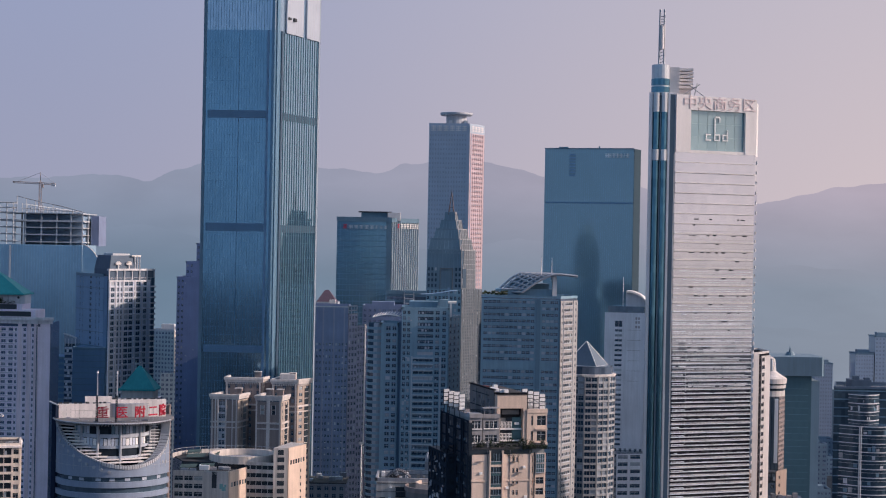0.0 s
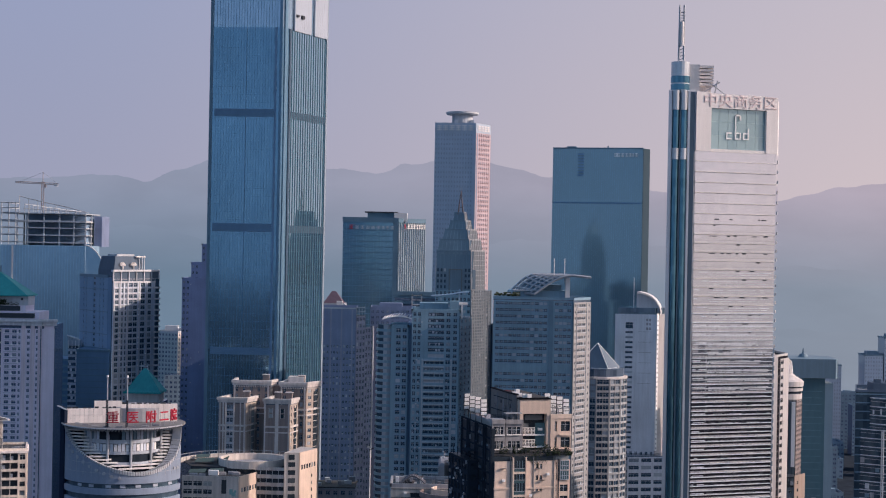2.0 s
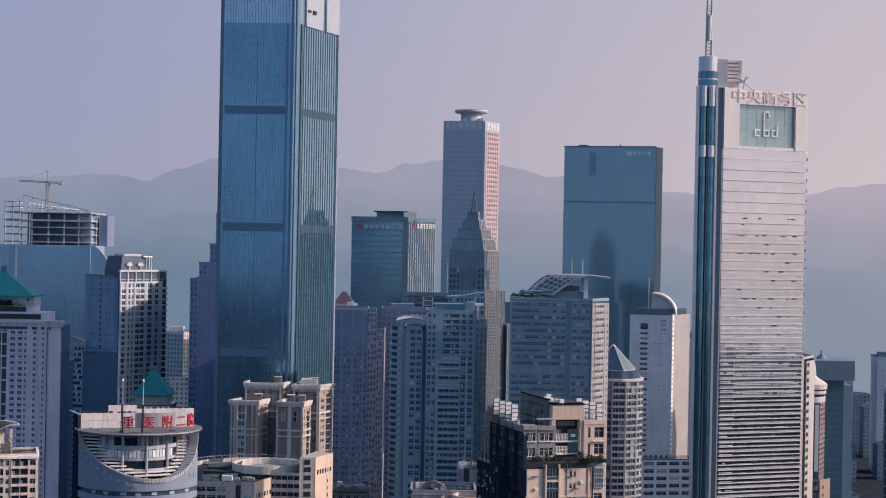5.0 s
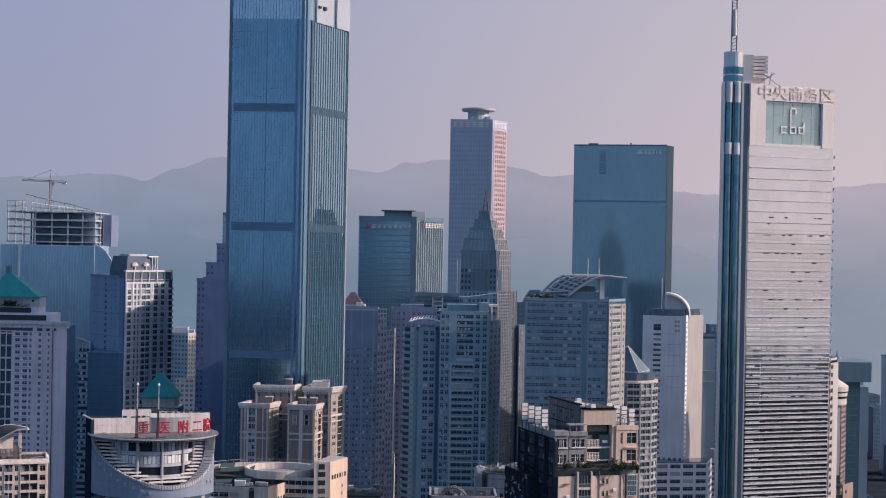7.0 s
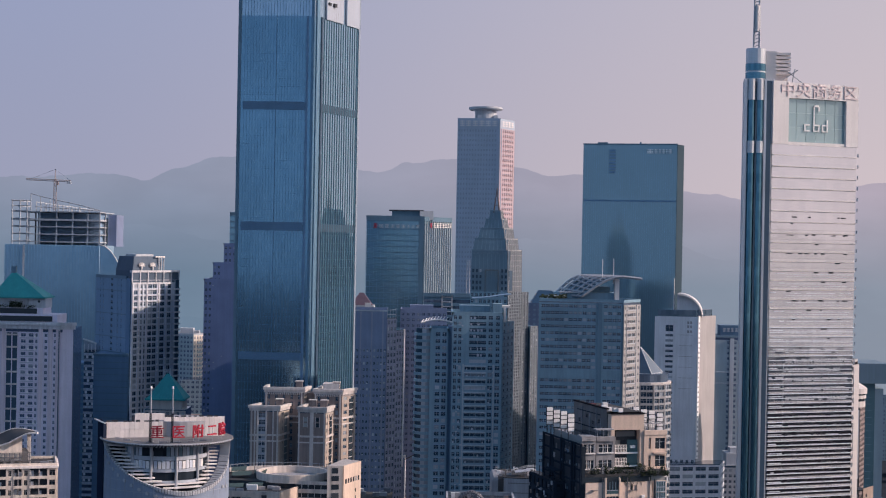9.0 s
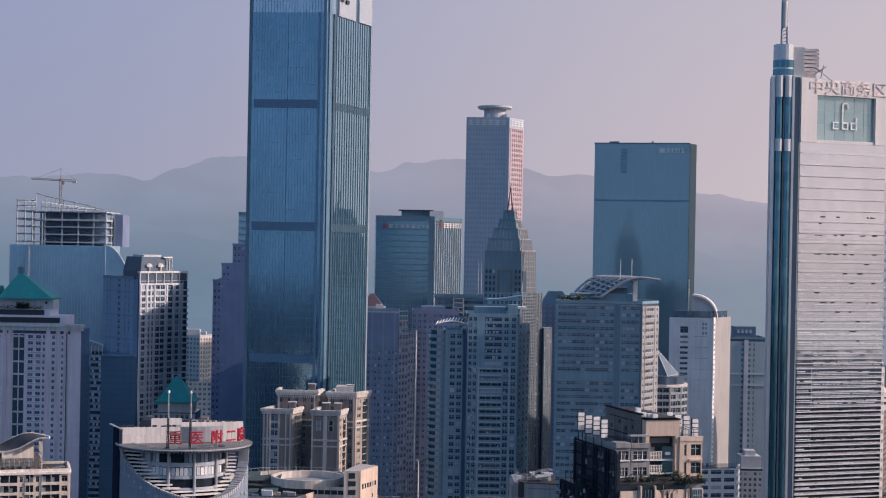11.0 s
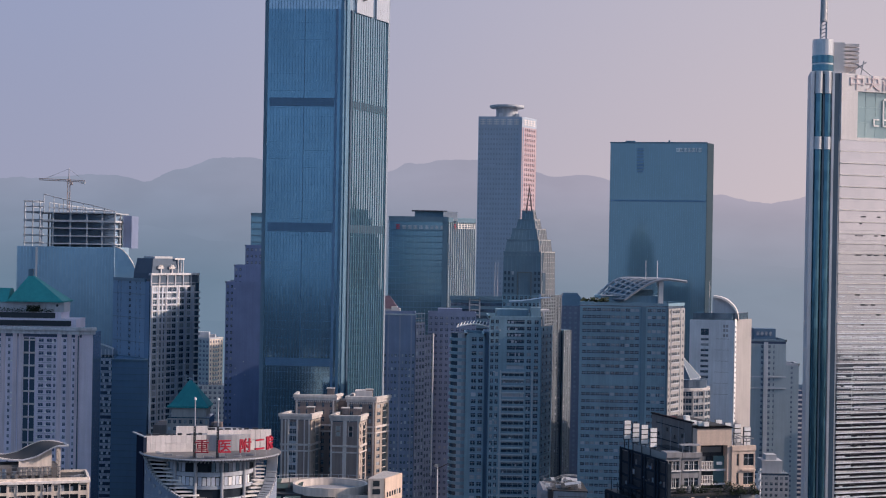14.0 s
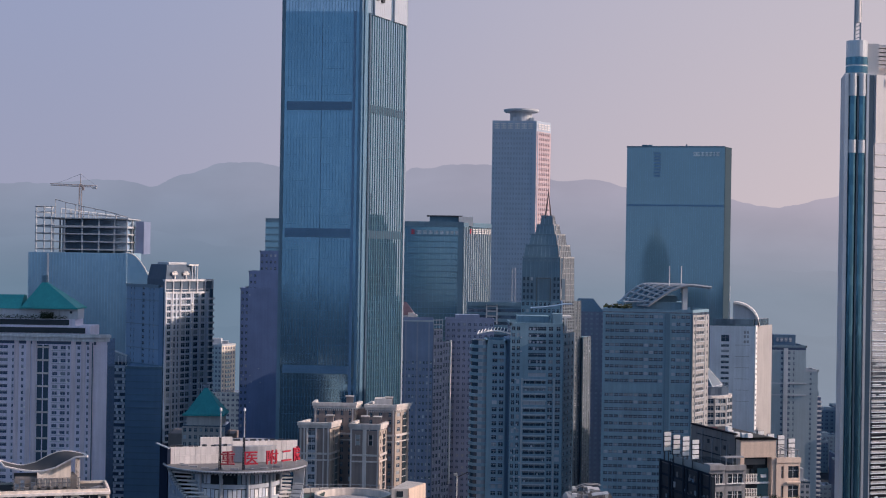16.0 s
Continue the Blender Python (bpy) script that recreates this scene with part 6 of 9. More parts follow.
# ---- smaller tower with the turquoise pyramid ----
def pyramid_tower():
    t = Tower("apartment_tower", "beige tower top with a turquoise pyramid roof", "tower", (-173, 958), BEIGE, WIN_MID, WIN_MID)
    f = t.body(rect(-184.5, -162.5, 947, 968), 0, 98)[0]
    t.punched(f, 0, 97.5, even(f.w, 8, 0.5), 3.6, 0.5, 0.25, 0.4)
    g = Bag()
    g.prism(rect(-182.5, -164.5, 948.5, 966), 98, 103.2)
    t.add("roof_storey", g, BEIGE)
    g = Bag()
    g.prism(rect(-184.6, -163.2, 947.2, 967.5), 102.8, 103.8)
    g.prism(rect(-183.6, -163.6, 948, 967), 103.8, 116.4, rect(-174.8, -173.0, 957, 958.6))
    t.add("roof", g, TEALTILE, "turquoise pyramid roof")
    g = Bag()
    for x in (-176.2, -172.4):
        g.tube((x, 957, 112), (x, 957, 119.5), 0.3)
    g.tube((-176.2, 957, 117.5), (-172.4, 957, 117.5), 0.25)
    t.add("roof_frame", g, PALE)
    g = Bag()
    g.block(-194, -160, 962, 985, 0, 92)
    t.add("rear_block", g, TAN)
    t.finish(60)


pyramid_tower()


# ---- dark banded block, narrow gilded one, far white one ----
def left_rear_blocks():
    # core blue is lifted to take in the haze over the shade
    t = Tower("office_block", "dark blue banded glass block in deep shade", "office block", (-226, 1092), SLATE, WIN_FAR, LOUVREBLUE)
    f = t.body(rect(-262, -205, 1082, 1105), 0, 112)[0]
    t.banded(f, 0, 112, 3.8, 0.66, 0.3)
    t.finish()
    t = Tower("office_block", "dark blue block with thin pale floor lines in deep shade", "office block", (-219, 1034), BLUEGREY, WIN_FAR, LOUVREBLUE)
    f = t.body([(-230, 1033.5), (-209.4, 1031.5), (-212, 1041), (-234, 1070)], 0, 121)[0]
    t.banded(f, 0, 120.4, 3.7, 0.9, 0.3)
    g = Bag()
    parapet(g, [(-230, 1033.5), (-209.4, 1031.5), (-212, 1041), (-234, 1070)], 120.6, 1.0, 0.4, 0.3)
    t.add("roof_edge", g, BLUEGREY)
    t.finish()
    t = Tower("office_block", "narrow block with stacked balconies and a slanted glass top", "office block", (-240, 1078), LEDGEWHITE, WIN_MID, GLASS_GREY)
    f = t.body(rect(-244.2, -237, 1074, 1081), 0, 121)[0]
    t.banded(f, 0, 119, 3.6, 0.55, 0.5)
    rng = random.Random(31)
    t.repeats("curtain", f, [(s, s + w, 0.02, 0.2, 40 + k * 3.6, 41.8 + k * 3.6) for k in range(22) for s, w in ((rng.uniform(0.4, 2.0), 1.4), (rng.uniform(3.6, 5.0), 1.4)) if rng.random() < 0.75], SIGNWHITE, "white drawn curtain")
    g = Bag()
    pts = [(-244.6 + 7.8 * u, 127.4 - 2.6 * u) for u in [k / 6 for k in range(7)]]
    for (xa, za), (xb, zb) in zip(pts, pts[1:]):
        g.face([(xa, 1074, 120), (xb, 1074, 120), (xb, 1074, zb), (xa, 1074, za)])
        g.face([(xa, 1074, za), (xb, 1074, zb), (xb, 1081, zb), (xa, 1081, za)])
    t.add("slanted_top", g, GREYTILE, "pale slanted glass top")
    t.repeats("top_rib", f, [(q, q + 0.4, 0.05, 0.25, 119.5, 124.4) for q in (0, 2.2, 4.4, 6.6)], SIGNWHITE)
    g = Bag()
    g.tube((-245, 1073.6, 127.6), (-236.6, 1073.6, 124.8), 0.5)
    t.add("top_edge", g, SIGNWHITE, "white slanted roof edge")
    t.finish()
    t = Tower("apartment_block", "white apartment block with a sunlit flank in the haze", "apartment block", (-212, 1310), HAZEPALE, WIN_FAR, WIN_FAR)
    poly = [(-228, 1305), (-209.4, 1297), (-201.2, 1309), (-216, 1328)]
    f, r = t.body(poly, 0, 118)[:2]
    t.punched(f, 0, 118, even(f.w, 7, 0.55), 3.4, 0.5, 0.25, 0.3)
    # cream here holds the sunlight that the haze-grey walls lack
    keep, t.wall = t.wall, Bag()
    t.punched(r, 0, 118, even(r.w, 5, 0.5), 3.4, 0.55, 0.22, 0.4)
    t.add("flank_wall", t.wall, PALECREAM, "flank in a sunlit cream copy of the wall")
    t.wall = keep
    t.balconies(r, 4.0, 9.0, 3, 116, 3.4, 0.7)
    g = Bag()
    parapet(g, poly, 118, 1.4, 0.4, 0.4)
    g.block(-221, -211, 1306, 1314, 118, 123)
    g.block(-210, -206, 1304, 1309, 118, 121.4)
    t.add("roof_wall", g, PALE)
    t.finish(90)
    t = Tower("apartment_block", "small pale block with gridded windows", "apartment block", (-190, 1220), HAZEPALE, WIN_FAR, WIN_FAR)
    f = t.body(rect(-205, -176, 1212, 1232), 0, 92)[0]
    t.punched(f, 0, 92, even(f.w, 9, 0.55), 3.4, 0.5, 0.25, 0.3)
    t.finish(60)


left_rear_blocks()


# ---- right-hand group ----
def right_group():
    # balcony openings and recess are filled near-black in place of their shade
    t = Tower("apartment_tower", "narrow cream tower edge with a column of balconies", "apartment tower", (150, 765), PALEPINK, NEARBLACK, NEARBLACK)
    poly = [(140, 745), (143.9, 747), (151.2, 760), (150, 780), (138, 775)]
    f, r = t.body(poly, 0, 143.0)[:2]
    t.punched(r, 0, 142, [(3.2, 7.0)], 3.36, 0.52, 0.24, 0.6, s0=2.9)
    g = Bag()
    r.box(g, 0.2, 2.9, 0.0, 0.3, 0, 142)
    t.add("dark_recess", g, NEARBLACK, "vertical recess darkened to near-black")
    t.repeats("recess_rail", r, [(0.2, 2.9, 0.3, 0.42, 3.36 * k, 3.36 * k + 0.3) for k in range(18, 43)], BROWNSTEEL)
    g = Bag()
    f.box(g, 0, f.w, 0, 0.4, 0, 143.2)
    parapet(g, poly, 143.0, 1.0)
    g.block(141.5, 142.3, 750, 752, 143, 145.6)
    t.add("end_wall", g, PALEPINK)
    t.finish(70)

    t = Tower("hotel_tower", "dark glass tower with a white fin and layered cream domed crown", "tower", (166, 833), TAN, WIN_MID, WIN_NEAR)
    poly = [(154, 826), (169.6, 826), (174.9, 838), (172, 848), (154, 848)]
    sides = t.body(poly, 0, 117)
    t.punched(sides[1], 0, 117, even(sides[1].w, 8, 0.6), 2.4, 0.56, 0.22, 0.25)
    t.fin_row("mullion", sides[0], 0, 117, 1.8, 0.2, 0.2, DARK)
    t.floor_row("floor_line", sides[0], 60, 117, 3.3, 0.25, 0.15, TRANSOM, 0.2, 13.0)
    g = Bag()
    sides[0].box(g, 13.4, 15.2, 0.2, 0.9, 84, 116)
    t.add("fin", g, SIGNWHITE, "bright white vertical fin")
    c = (166.6, 836)
    g = Bag()
    g.prism(ring(*c, 7.9, 24), 117, 119.6)
    t.add("crown_drum", g, TRIM, "cream crown drum")
    for z0, r0, z1, r1 in ((120.9, 8.2, 122.4, 8.3), (123.2, 8.6, 125.6, 8.7), (125.6, 8.7, 126.6, 7.4), (126.6, 7.2, 127.7, 5.6), (127.7, 5.4, 129.2, 3.5)):
        g = Bag()
        g.prism(ring(*c, r0, 24), z0, z1, ring(*c, r1, 24))
        t.add("dome_tier", g, TRIM, "stepped cream dome tier")
    for z0, z1, r0 in ((119.6, 120.9, 7.7), (122.4, 123.2, 8.0)):
        g = Bag()
        g.prism(ring(*c, r0, 24), z0, z1)
        t.add("crown_window", g, WIN_NEAR, "dark window band under the dome")
    g = Bag()
    g.prism(ring(*c, 3.2, 20), 129.2, 135.4, ring(*c, 2.5, 20))
    neck = t.add("neck", g, TRIM, "cream lantern neck")
    for k in range(10):
        a = 2 * math.pi * k / 10
        g = Bag()
        g.tube((c[0] + 3.25 * math.cos(a), c[1] + 3.25 * math.sin(a), 129.4), (c[0] + 2.6 * math.cos(a), c[1] + 2.6 * math.sin(a), 135.2), 0.22)
        t.add("rib", g, SIGNWHITE, parent=neck)
    g = Bag()
    g.prism(ring(*c, 2.7, 20), 135.4, 136.4, ring(*c, 1.2, 20))
    t.add("neck_cap", g, TRIM, parent=neck)
    t.finish(60)

    t = Tower("office_tower", "green-grey glass slab tower with an overhanging top", "office tower", (222, 1045), BLUEGREY, GLASS_SLAB, GLASS_SLAB)
    f = t.body(rect(203, 232, 1032, 1060), 0, 112)[0]
    t.floor_row("floor_line", f, 40, 111, 4.0, 0.12, 0.05, FINTEAL, 0.2, 27.2)
    g = Bag()
    g.prism([(203, 1028), (237.5, 1028), (239, 1030), (239, 1062), (203, 1062)], 112.4, 124.2)
    t.add("overhang", g, GREENGREY, "overhanging grey-green top storeys")
    g = Bag()
    g.block(230.5, 237.5, 1034, 1058, 0, 109)
    t.add("end_pier", g, HAZEBLUE)
    g = Bag()
    g.prism(ring(221, 1045, 3.4, 12), 124, 126.4, ring(221, 1045, 2.0, 12))
    g.tube((221, 1045, 126), (221, 1045, 130), 0.9, 0.2)
    t.add("roof_lantern", g, GREENGREY)
    t.finish()

    t = Tower("office_tower", "dark glass tower with curved balcony bands", "office tower", (185, 715), BLUEGREY, GLASS_NIGHT, GLASS_NIGHT)
    f = t.body([(168.6, 706), (206, 706), (206, 732), (175.2, 732)], 0, 131.6)[0]
    t.banded(f, 0, 131, 3.6, 0.86, 0.15)

    def bay(x0, x1, out, z):
        arc = [(x0 + (x1 - x0) * k / 16, 706.2 - out * math.sin(math.pi * k / 16)) for k in range(17)]
        g = Bag()
        g.prism(arc + [(x1, 707), (x0, 707)], 0, z)
        return arc, t.add("round_bay", g, GLASS_NIGHT, "round glazed bay")

    # the bay is wider below than above
    for x0, x1, out, za, zb in ((170.9, 199.0, 7.4, 0, 116.4), (174.6, 188.0, 5.2, 116.4, 129.6)):
        arc, glazing = bay(x0, x1, out, zb)
        for k in range(int((zb - za) / 3.6) + 1):
            z = zb - 0.5 - 3.6 * k
            for name, dy, low, high, mat in (("bay_band", 0.35, z, z + 0.4, LEDGEWHITE), ("bay_rail", 0.2, z - 1.3, z - 1.16, STEEL)):
                g = Bag()
                g.prism([(x, y - dy) for x, y in arc] + [(x1, 706.5), (x0, 706.5)], low, high)
                t.add(name, g, mat)
        rng = random.Random(int(zb))
        for k in range(16):
            for q in range(10):
                if rng.random() < 0.22:
                    (xa, ya), (xb, yb) = arc[k], arc[k + 1]
                    s = Side((xa, ya), (xb, yb))
                    z = zb - 3.9 - 3.6 * q
                    if z > max(za, 60):
                        t.repeats("curtain", s, [(0.2, s.w - 0.2, 0.02, 0.1, z + 0.5, z + 0.5 + rng.choice((1.0, 1.6, 2.2)))], rng.choice((GREYWALL, BLUEGREY, PALE)), "drawn curtain")
    g = Bag()
    for x in (178.0, 178.7):
        g.tube((x, 699.0, 0), (x, 699.0, 116), 0.24)
    t.add("drain_pipe", g, PALE)
    g = Bag()
    parapet(g, [(168.6, 706), (206, 706), (206, 732), (175.2, 732)], 131.6, 1.0, 0.4, 0.2)
    g.block(176.4, 185, 708, 718, 131.6, 135.2)
    g.block(177.5, 180, 709, 712, 135.2, 136.8)
    g.block(182.4, 184.4, 709, 712, 135.2, 136.2)
    t.add("roof_wall", g, MANSARD)
    west = Side((175.2, 732), (168.6, 706))
    g = Bag()
    west.box(g, 0.1, west.w - 0.1, 0, 0.15, 0, 131)
    t.add("flank_wall", g, MANSARD, "dark blind flank")
    t.finish()

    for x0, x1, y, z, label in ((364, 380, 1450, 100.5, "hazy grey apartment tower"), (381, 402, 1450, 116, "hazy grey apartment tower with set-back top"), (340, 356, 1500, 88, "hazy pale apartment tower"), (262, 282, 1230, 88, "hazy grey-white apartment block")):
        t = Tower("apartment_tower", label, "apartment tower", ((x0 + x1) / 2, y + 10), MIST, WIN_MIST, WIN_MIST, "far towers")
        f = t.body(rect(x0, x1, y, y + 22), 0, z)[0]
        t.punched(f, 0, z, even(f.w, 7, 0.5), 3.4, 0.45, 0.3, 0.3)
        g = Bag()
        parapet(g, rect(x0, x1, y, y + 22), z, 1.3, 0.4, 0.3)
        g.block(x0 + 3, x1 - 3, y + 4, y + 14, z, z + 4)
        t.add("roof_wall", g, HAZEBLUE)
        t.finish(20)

    # tower with the sign box, and its lower neighbours, beyond the white tower
    t = Tower("office_tower", "pale grey tower with blue sign box and stepped roof", "office tower", (176, 1160), HAZEPALE, WIN_FAR, WIN_FAR)
    f = t.body(rect(156, 181.2, 1150, 1176), 0, 131.5)[0]
    t.punched(f, 0, 130, [(9.2, 10.6), (13.8, 15.2), (17.0, 17.8)], 3.5, 0.5, 0.25, 0.3)
    t.repeats("string_course", f, [(0, f.w + 0.3, 0.3, 0.8, z, z + 0.6) for z in (108.4, 101.0)], PALE)
    g = Bag()
    f.box(g, 10.9, 13.5, 0.3, 1.0, 0, 131)
    t.add("end_wall", g, PALE)
    g = Bag()
    g.block(161, 175, 1153, 1165, 131.5, 139.5)
    t.add("sign_box", g, SIGNBLUE, "blue roof sign box")
    s = Side((161, 1153), (175, 1153))
    sign_bars(t, s, 1.6, 135.2, [1.8, 1.8, 1.8, 1.8], 2.4, 0.0, PALE, 0.9)
    g = Bag()
    parapet(g, rect(156, 181.2, 1150, 1176), 131.5, 1.3, 0.4, 0.4)
    t.add("roof_edge", g, HAZEBLUE)
    t.finish(60)
    t = Tower("apartment_block", "hazy slim apartment block", "apartment block", (197, 1250), HAZEPALE, WIN_FAR, WIN_FAR)
    f = t.body(rect(184, 210.2, 1241, 1262), 0, 110)[0]
    t.punched(f, 0, 110, [(3, 4.4), (20.6, 21.8)], 3.4, 0.45, 0.3, 0.3)
    g = Bag()
    parapet(g, rect(184, 210.2, 1241, 1262), 110, 1.4, 0.4, 0.4)
    t.add("roof_edge", g, PALE)
    t.finish(40)
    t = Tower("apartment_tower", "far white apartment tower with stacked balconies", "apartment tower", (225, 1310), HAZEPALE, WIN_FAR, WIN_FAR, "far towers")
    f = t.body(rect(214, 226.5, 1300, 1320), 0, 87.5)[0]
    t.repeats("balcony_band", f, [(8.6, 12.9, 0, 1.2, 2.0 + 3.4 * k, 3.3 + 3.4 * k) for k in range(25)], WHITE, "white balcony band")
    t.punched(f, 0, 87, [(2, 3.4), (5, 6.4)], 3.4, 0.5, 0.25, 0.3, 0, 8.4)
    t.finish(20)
    t = Tower("apartment_block", "pale grey block with a columned roof pavilion", "apartment block", (164, 1110), PALE, WIN_MID, WIN_MID)
    f = t.body(rect(155, 173.5, 1100, 1122), 0, 53.2)[0]
    t.punched(f, 0, 52, even(f.w, 6, 0.55), 3.5, 0.5, 0.25, 0.3)
    g = Bag()
    g.block(157.5, 170, 1103, 1118, 53.2, 60.7)
    g.block(160.3, 167, 1106, 1115, 60.7, 63.9)
    t.add("pavilion", g, PALE)
    t.finish(60)


ORANGE = paint("tan_orange_render", (0.36, 0.275, 0.235), 0.8, 0.12, 0.2)


def tan_house():
    # front wall kept dark; only the sunlit end gets the tan
    t = Tower("low_block", "tan rendered low block with dark awning roof", "low block", (158, 785), MANSARD, WIN_NEAR, WIN_NEAR)
    f, r = t.body([(149, 775), (158.4, 776), (165.4, 786), (150, 796)], 0, 82)[:2]
    t.punched(f, 50, 81, even(f.w, 3, 0.5), 3.6, 0.5, 0.25, 0.4)
    g = Bag()
    r.box(g, 0, r.w, 0, 0.4, 40, 86.4)
    t.add("gable_wall", g, ORANGE, "sunlit tan rendered end wall")
    t.repeats("gable_window", r, [(3.0, 4.2, 0.4, 0.5, z, z + 1.4) for z in (82.4, 78.8, 75.2)], WIN_NEAR)
    g = Bag()
    g.prism([(147, 773), (158, 774), (160, 782), (148, 790)], 85.6, 86.1)
    t.add("awning", g, DARK, "dark awning on posts")
    for x, y in ((148, 774), (156.4, 775), (152, 774.5)):
        g = Bag()
        g.tube((x, y, 82), (x, y, 85.6), 0.2)
        t.add("post", g, DARK)
    # added dark block covers the shadowed foot and the dark roofs there
    g = Bag()
    g.prism([(146, 760), (168, 762), (170, 774), (147, 772)], 0, 75.5)
    t.add("lower_wing", g, MANSARD, "added dark block for the shaded roofs below")
    g = Bag()
    for k in range(6):
        g.block(147 + k * 3.6, 149 + k * 3.6, 762.6 + (k % 2) * 4, 764.8 + (k % 2) * 4, 75.5, 76.6 + (k % 3) * 0.5)
    t.add("roof_hut", g, GREYWALL)
    t.finish(20)


tan_house()
GREENGREY = paint("grey_green_panels", (0.17, 0.25, 0.315), 0.5, 0.1, 0.1)
SIGNBLUE = paint("blue_sign_panels", (0.12, 0.20, 0.30), 0.5, 0.08, 0.05)
right_group()


# ---- near apartment tower with roof signs and terrace garden ----
def near_tower():
    A, ang = (9.9, 486.0), radians(16)
    d, e = (math.cos(ang), math.sin(ang)), (-math.sin(ang), math.cos(ang))

    def w(a, b):
        return (A[0] + d[0] * a + e[0] * b, A[1] + d[1] * a + e[1] * b)

    def quad(a0, a1, b0, b1):
        return [w(a0, b0), w(a1, b0), w(a1, b1), w(a0, b1)]

    t = Tower("apartment_tower", "cream apartment tower with dark glazed flank and roof terrace", "apartment tower", w(11, 15), CREAM, WIN_NEAR, WIN_NEAR)
    # lower shaft
    f, r, _, l = t.body(quad(0, 18.6, 0, 30), 0, 129.6)
    t.punched(f, 60, 128.2, [(12.5, 13.25), (13.65, 14.4)], 3.3, 0.43, 0.28, 0.55)
    f2, r2 = t.body(quad(18.6, 22.9, 0.9, 26), 0, 129.6)[:2]
    t.punched(f2, 60, 128.2, [(0.2, 0.65), (1.6, 4.1)], 3.3, 0.6, 0.2, 0.5)
    t.punched(r2, 60, 128.2, even(18, 4, 0.5), 3.3, 0.5, 0.25, 0.5)
    g = Bag()
    f.box(g, 5.7, 9.0, 0.6, 0.95, 60, 128.6)
    bay = t.add("glazed_bay", g, WIN_NEAR, "dark glazed stair bay")
    t.repeats("bay_ledge", f, [(5.6, 9.1, 0.6, 1.15, 61.9 + 3.3 * k, 62.55 + 3.3 * k) for k in range(20) if k != 18], CREAM, parent=bay)
    t.repeats("bay_glass", f, [(5.8, 8.9, 1.0, 1.06, 62.6 + 3.3 * k, 63.6 + 3.3 * k) for k in range(8, 20)], GLASS_GREEN, "green tinted balcony glass", parent=bay)
    t.repeats("bay_window_bar", f, [(q, q + 0.12, 0.95, 1.05, 60, 128.4) for q in (6.5, 7.3, 8.1)], GREENGREY, parent=bay)
    t.repeats("bay_rail", f, [(5.6, 9.1, 1.1, 1.2, 63.4 + 3.3 * k, 63.55 + 3.3 * k) for k in range(20)], GREYWALL, parent=bay)
    t.repeats("balcony_glass", f2, [(1.5, 4.2, 0.5, 0.85, z, z + 2.6) for z in (125.5, 122.5)], GLASS_GREEN, "green tinted balcony glass")
    t.repeats("balcony_bar", f2, [(q, q + 0.1, 0.85, 0.93, 122.5, 128.1) for q in (1.5, 2.15, 2.8, 3.45, 4.1)] + [(1.5, 4.2, 0.85, 0.95, z, z + 0.14) for z in (122.5, 123.6, 125.3, 126.5, 128.0)], GREYTILE)
    t.repeats("drain_gap", f2, [(0.95, 1.3, 0.5, 0.6, 60, 128.6)], DARK, "dark drain shaft")
    t.repeats("awning", f, [(q, q + 1.5, 0.55, 1.3, z, z + 0.12) for q, z in ((12.2, 126.0), (13.7, 122.7), (12.2, 119.4), (1.6, 126.2))], DARKWALL, "small dark window awning")
    t.repeats("downpipe", f, [(q, q + 0.16, 0.55, 0.75, 60, 129.4) for q in (4.6, 11.6, 17.8)], TRANSOM)
    t.repeats("air_unit", f, [(s, s + 0.9, 0.55, 0.95, z, z + 0.7) for s, z in ((2.2, 122.4), (10.4, 118.0), (15.6, 124.0), (3.4, 112.6), (16.2, 115.2), (10.8, 108.6))], SIGNWHITE, "white air-conditioning unit")
    g = Bag()
    f.box(g, -0.2, f.w + 0.1, 0.2, 0.75, 120.2, 120.7)
    f.box(g, -0.2, f.w + 0.1, 0.2, 0.75, 113.6, 114.0)
    f.box(g, 5.2, 5.6, 0.3, 1.2, 60, 129.4)
    f.box(g, 9.1, 9.5, 0.3, 1.2, 60, 129.4)
    t.add("string_course", g, CREAM)
    # glazed flank: dark glass, with this side's shade also in the near-black colour
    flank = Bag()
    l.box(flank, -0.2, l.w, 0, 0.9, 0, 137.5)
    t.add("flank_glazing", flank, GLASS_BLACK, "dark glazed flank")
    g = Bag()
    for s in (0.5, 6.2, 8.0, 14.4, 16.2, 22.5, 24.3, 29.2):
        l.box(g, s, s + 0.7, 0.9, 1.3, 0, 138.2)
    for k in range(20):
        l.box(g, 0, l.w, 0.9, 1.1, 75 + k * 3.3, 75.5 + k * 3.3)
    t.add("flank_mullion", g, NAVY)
    rng = random.Random(57)
    g = Bag()
    for k in range(150):
        q, z = rng.uniform(0.6, l.w - 1.6), 78 + 3.3 * rng.randrange(18) + rng.uniform(0.3, 1.6)
        l.box(g, q, q + rng.uniform(0.3, 1.1), 0.9, 1.05, z, z + rng.uniform(0.3, 1.4), rng.randrange(4))
    t.add("flank_clutter", g, [GREYWALL, SIGNBLUE, DARKWALL, GREENGREY], "curtains and boxes behind the flank glazing", kind="stuff")
    # ledge and terrace garden
    g = Bag()
    g.prism(quad(-0.1, 23.0, 0.0, 8), 129.7, 130.2)
    t.add("terrace_slab", g, ROOF)
    g = Bag()
    ff = Side(w(-0.3, 0), w(23.2, 0))
    for k in range(17):
        s = 0.3 + k * 1.4
        g.tube(ff.at(s, -0.2, 130.2), ff.at(s, -0.2, 131.3), 0.07)
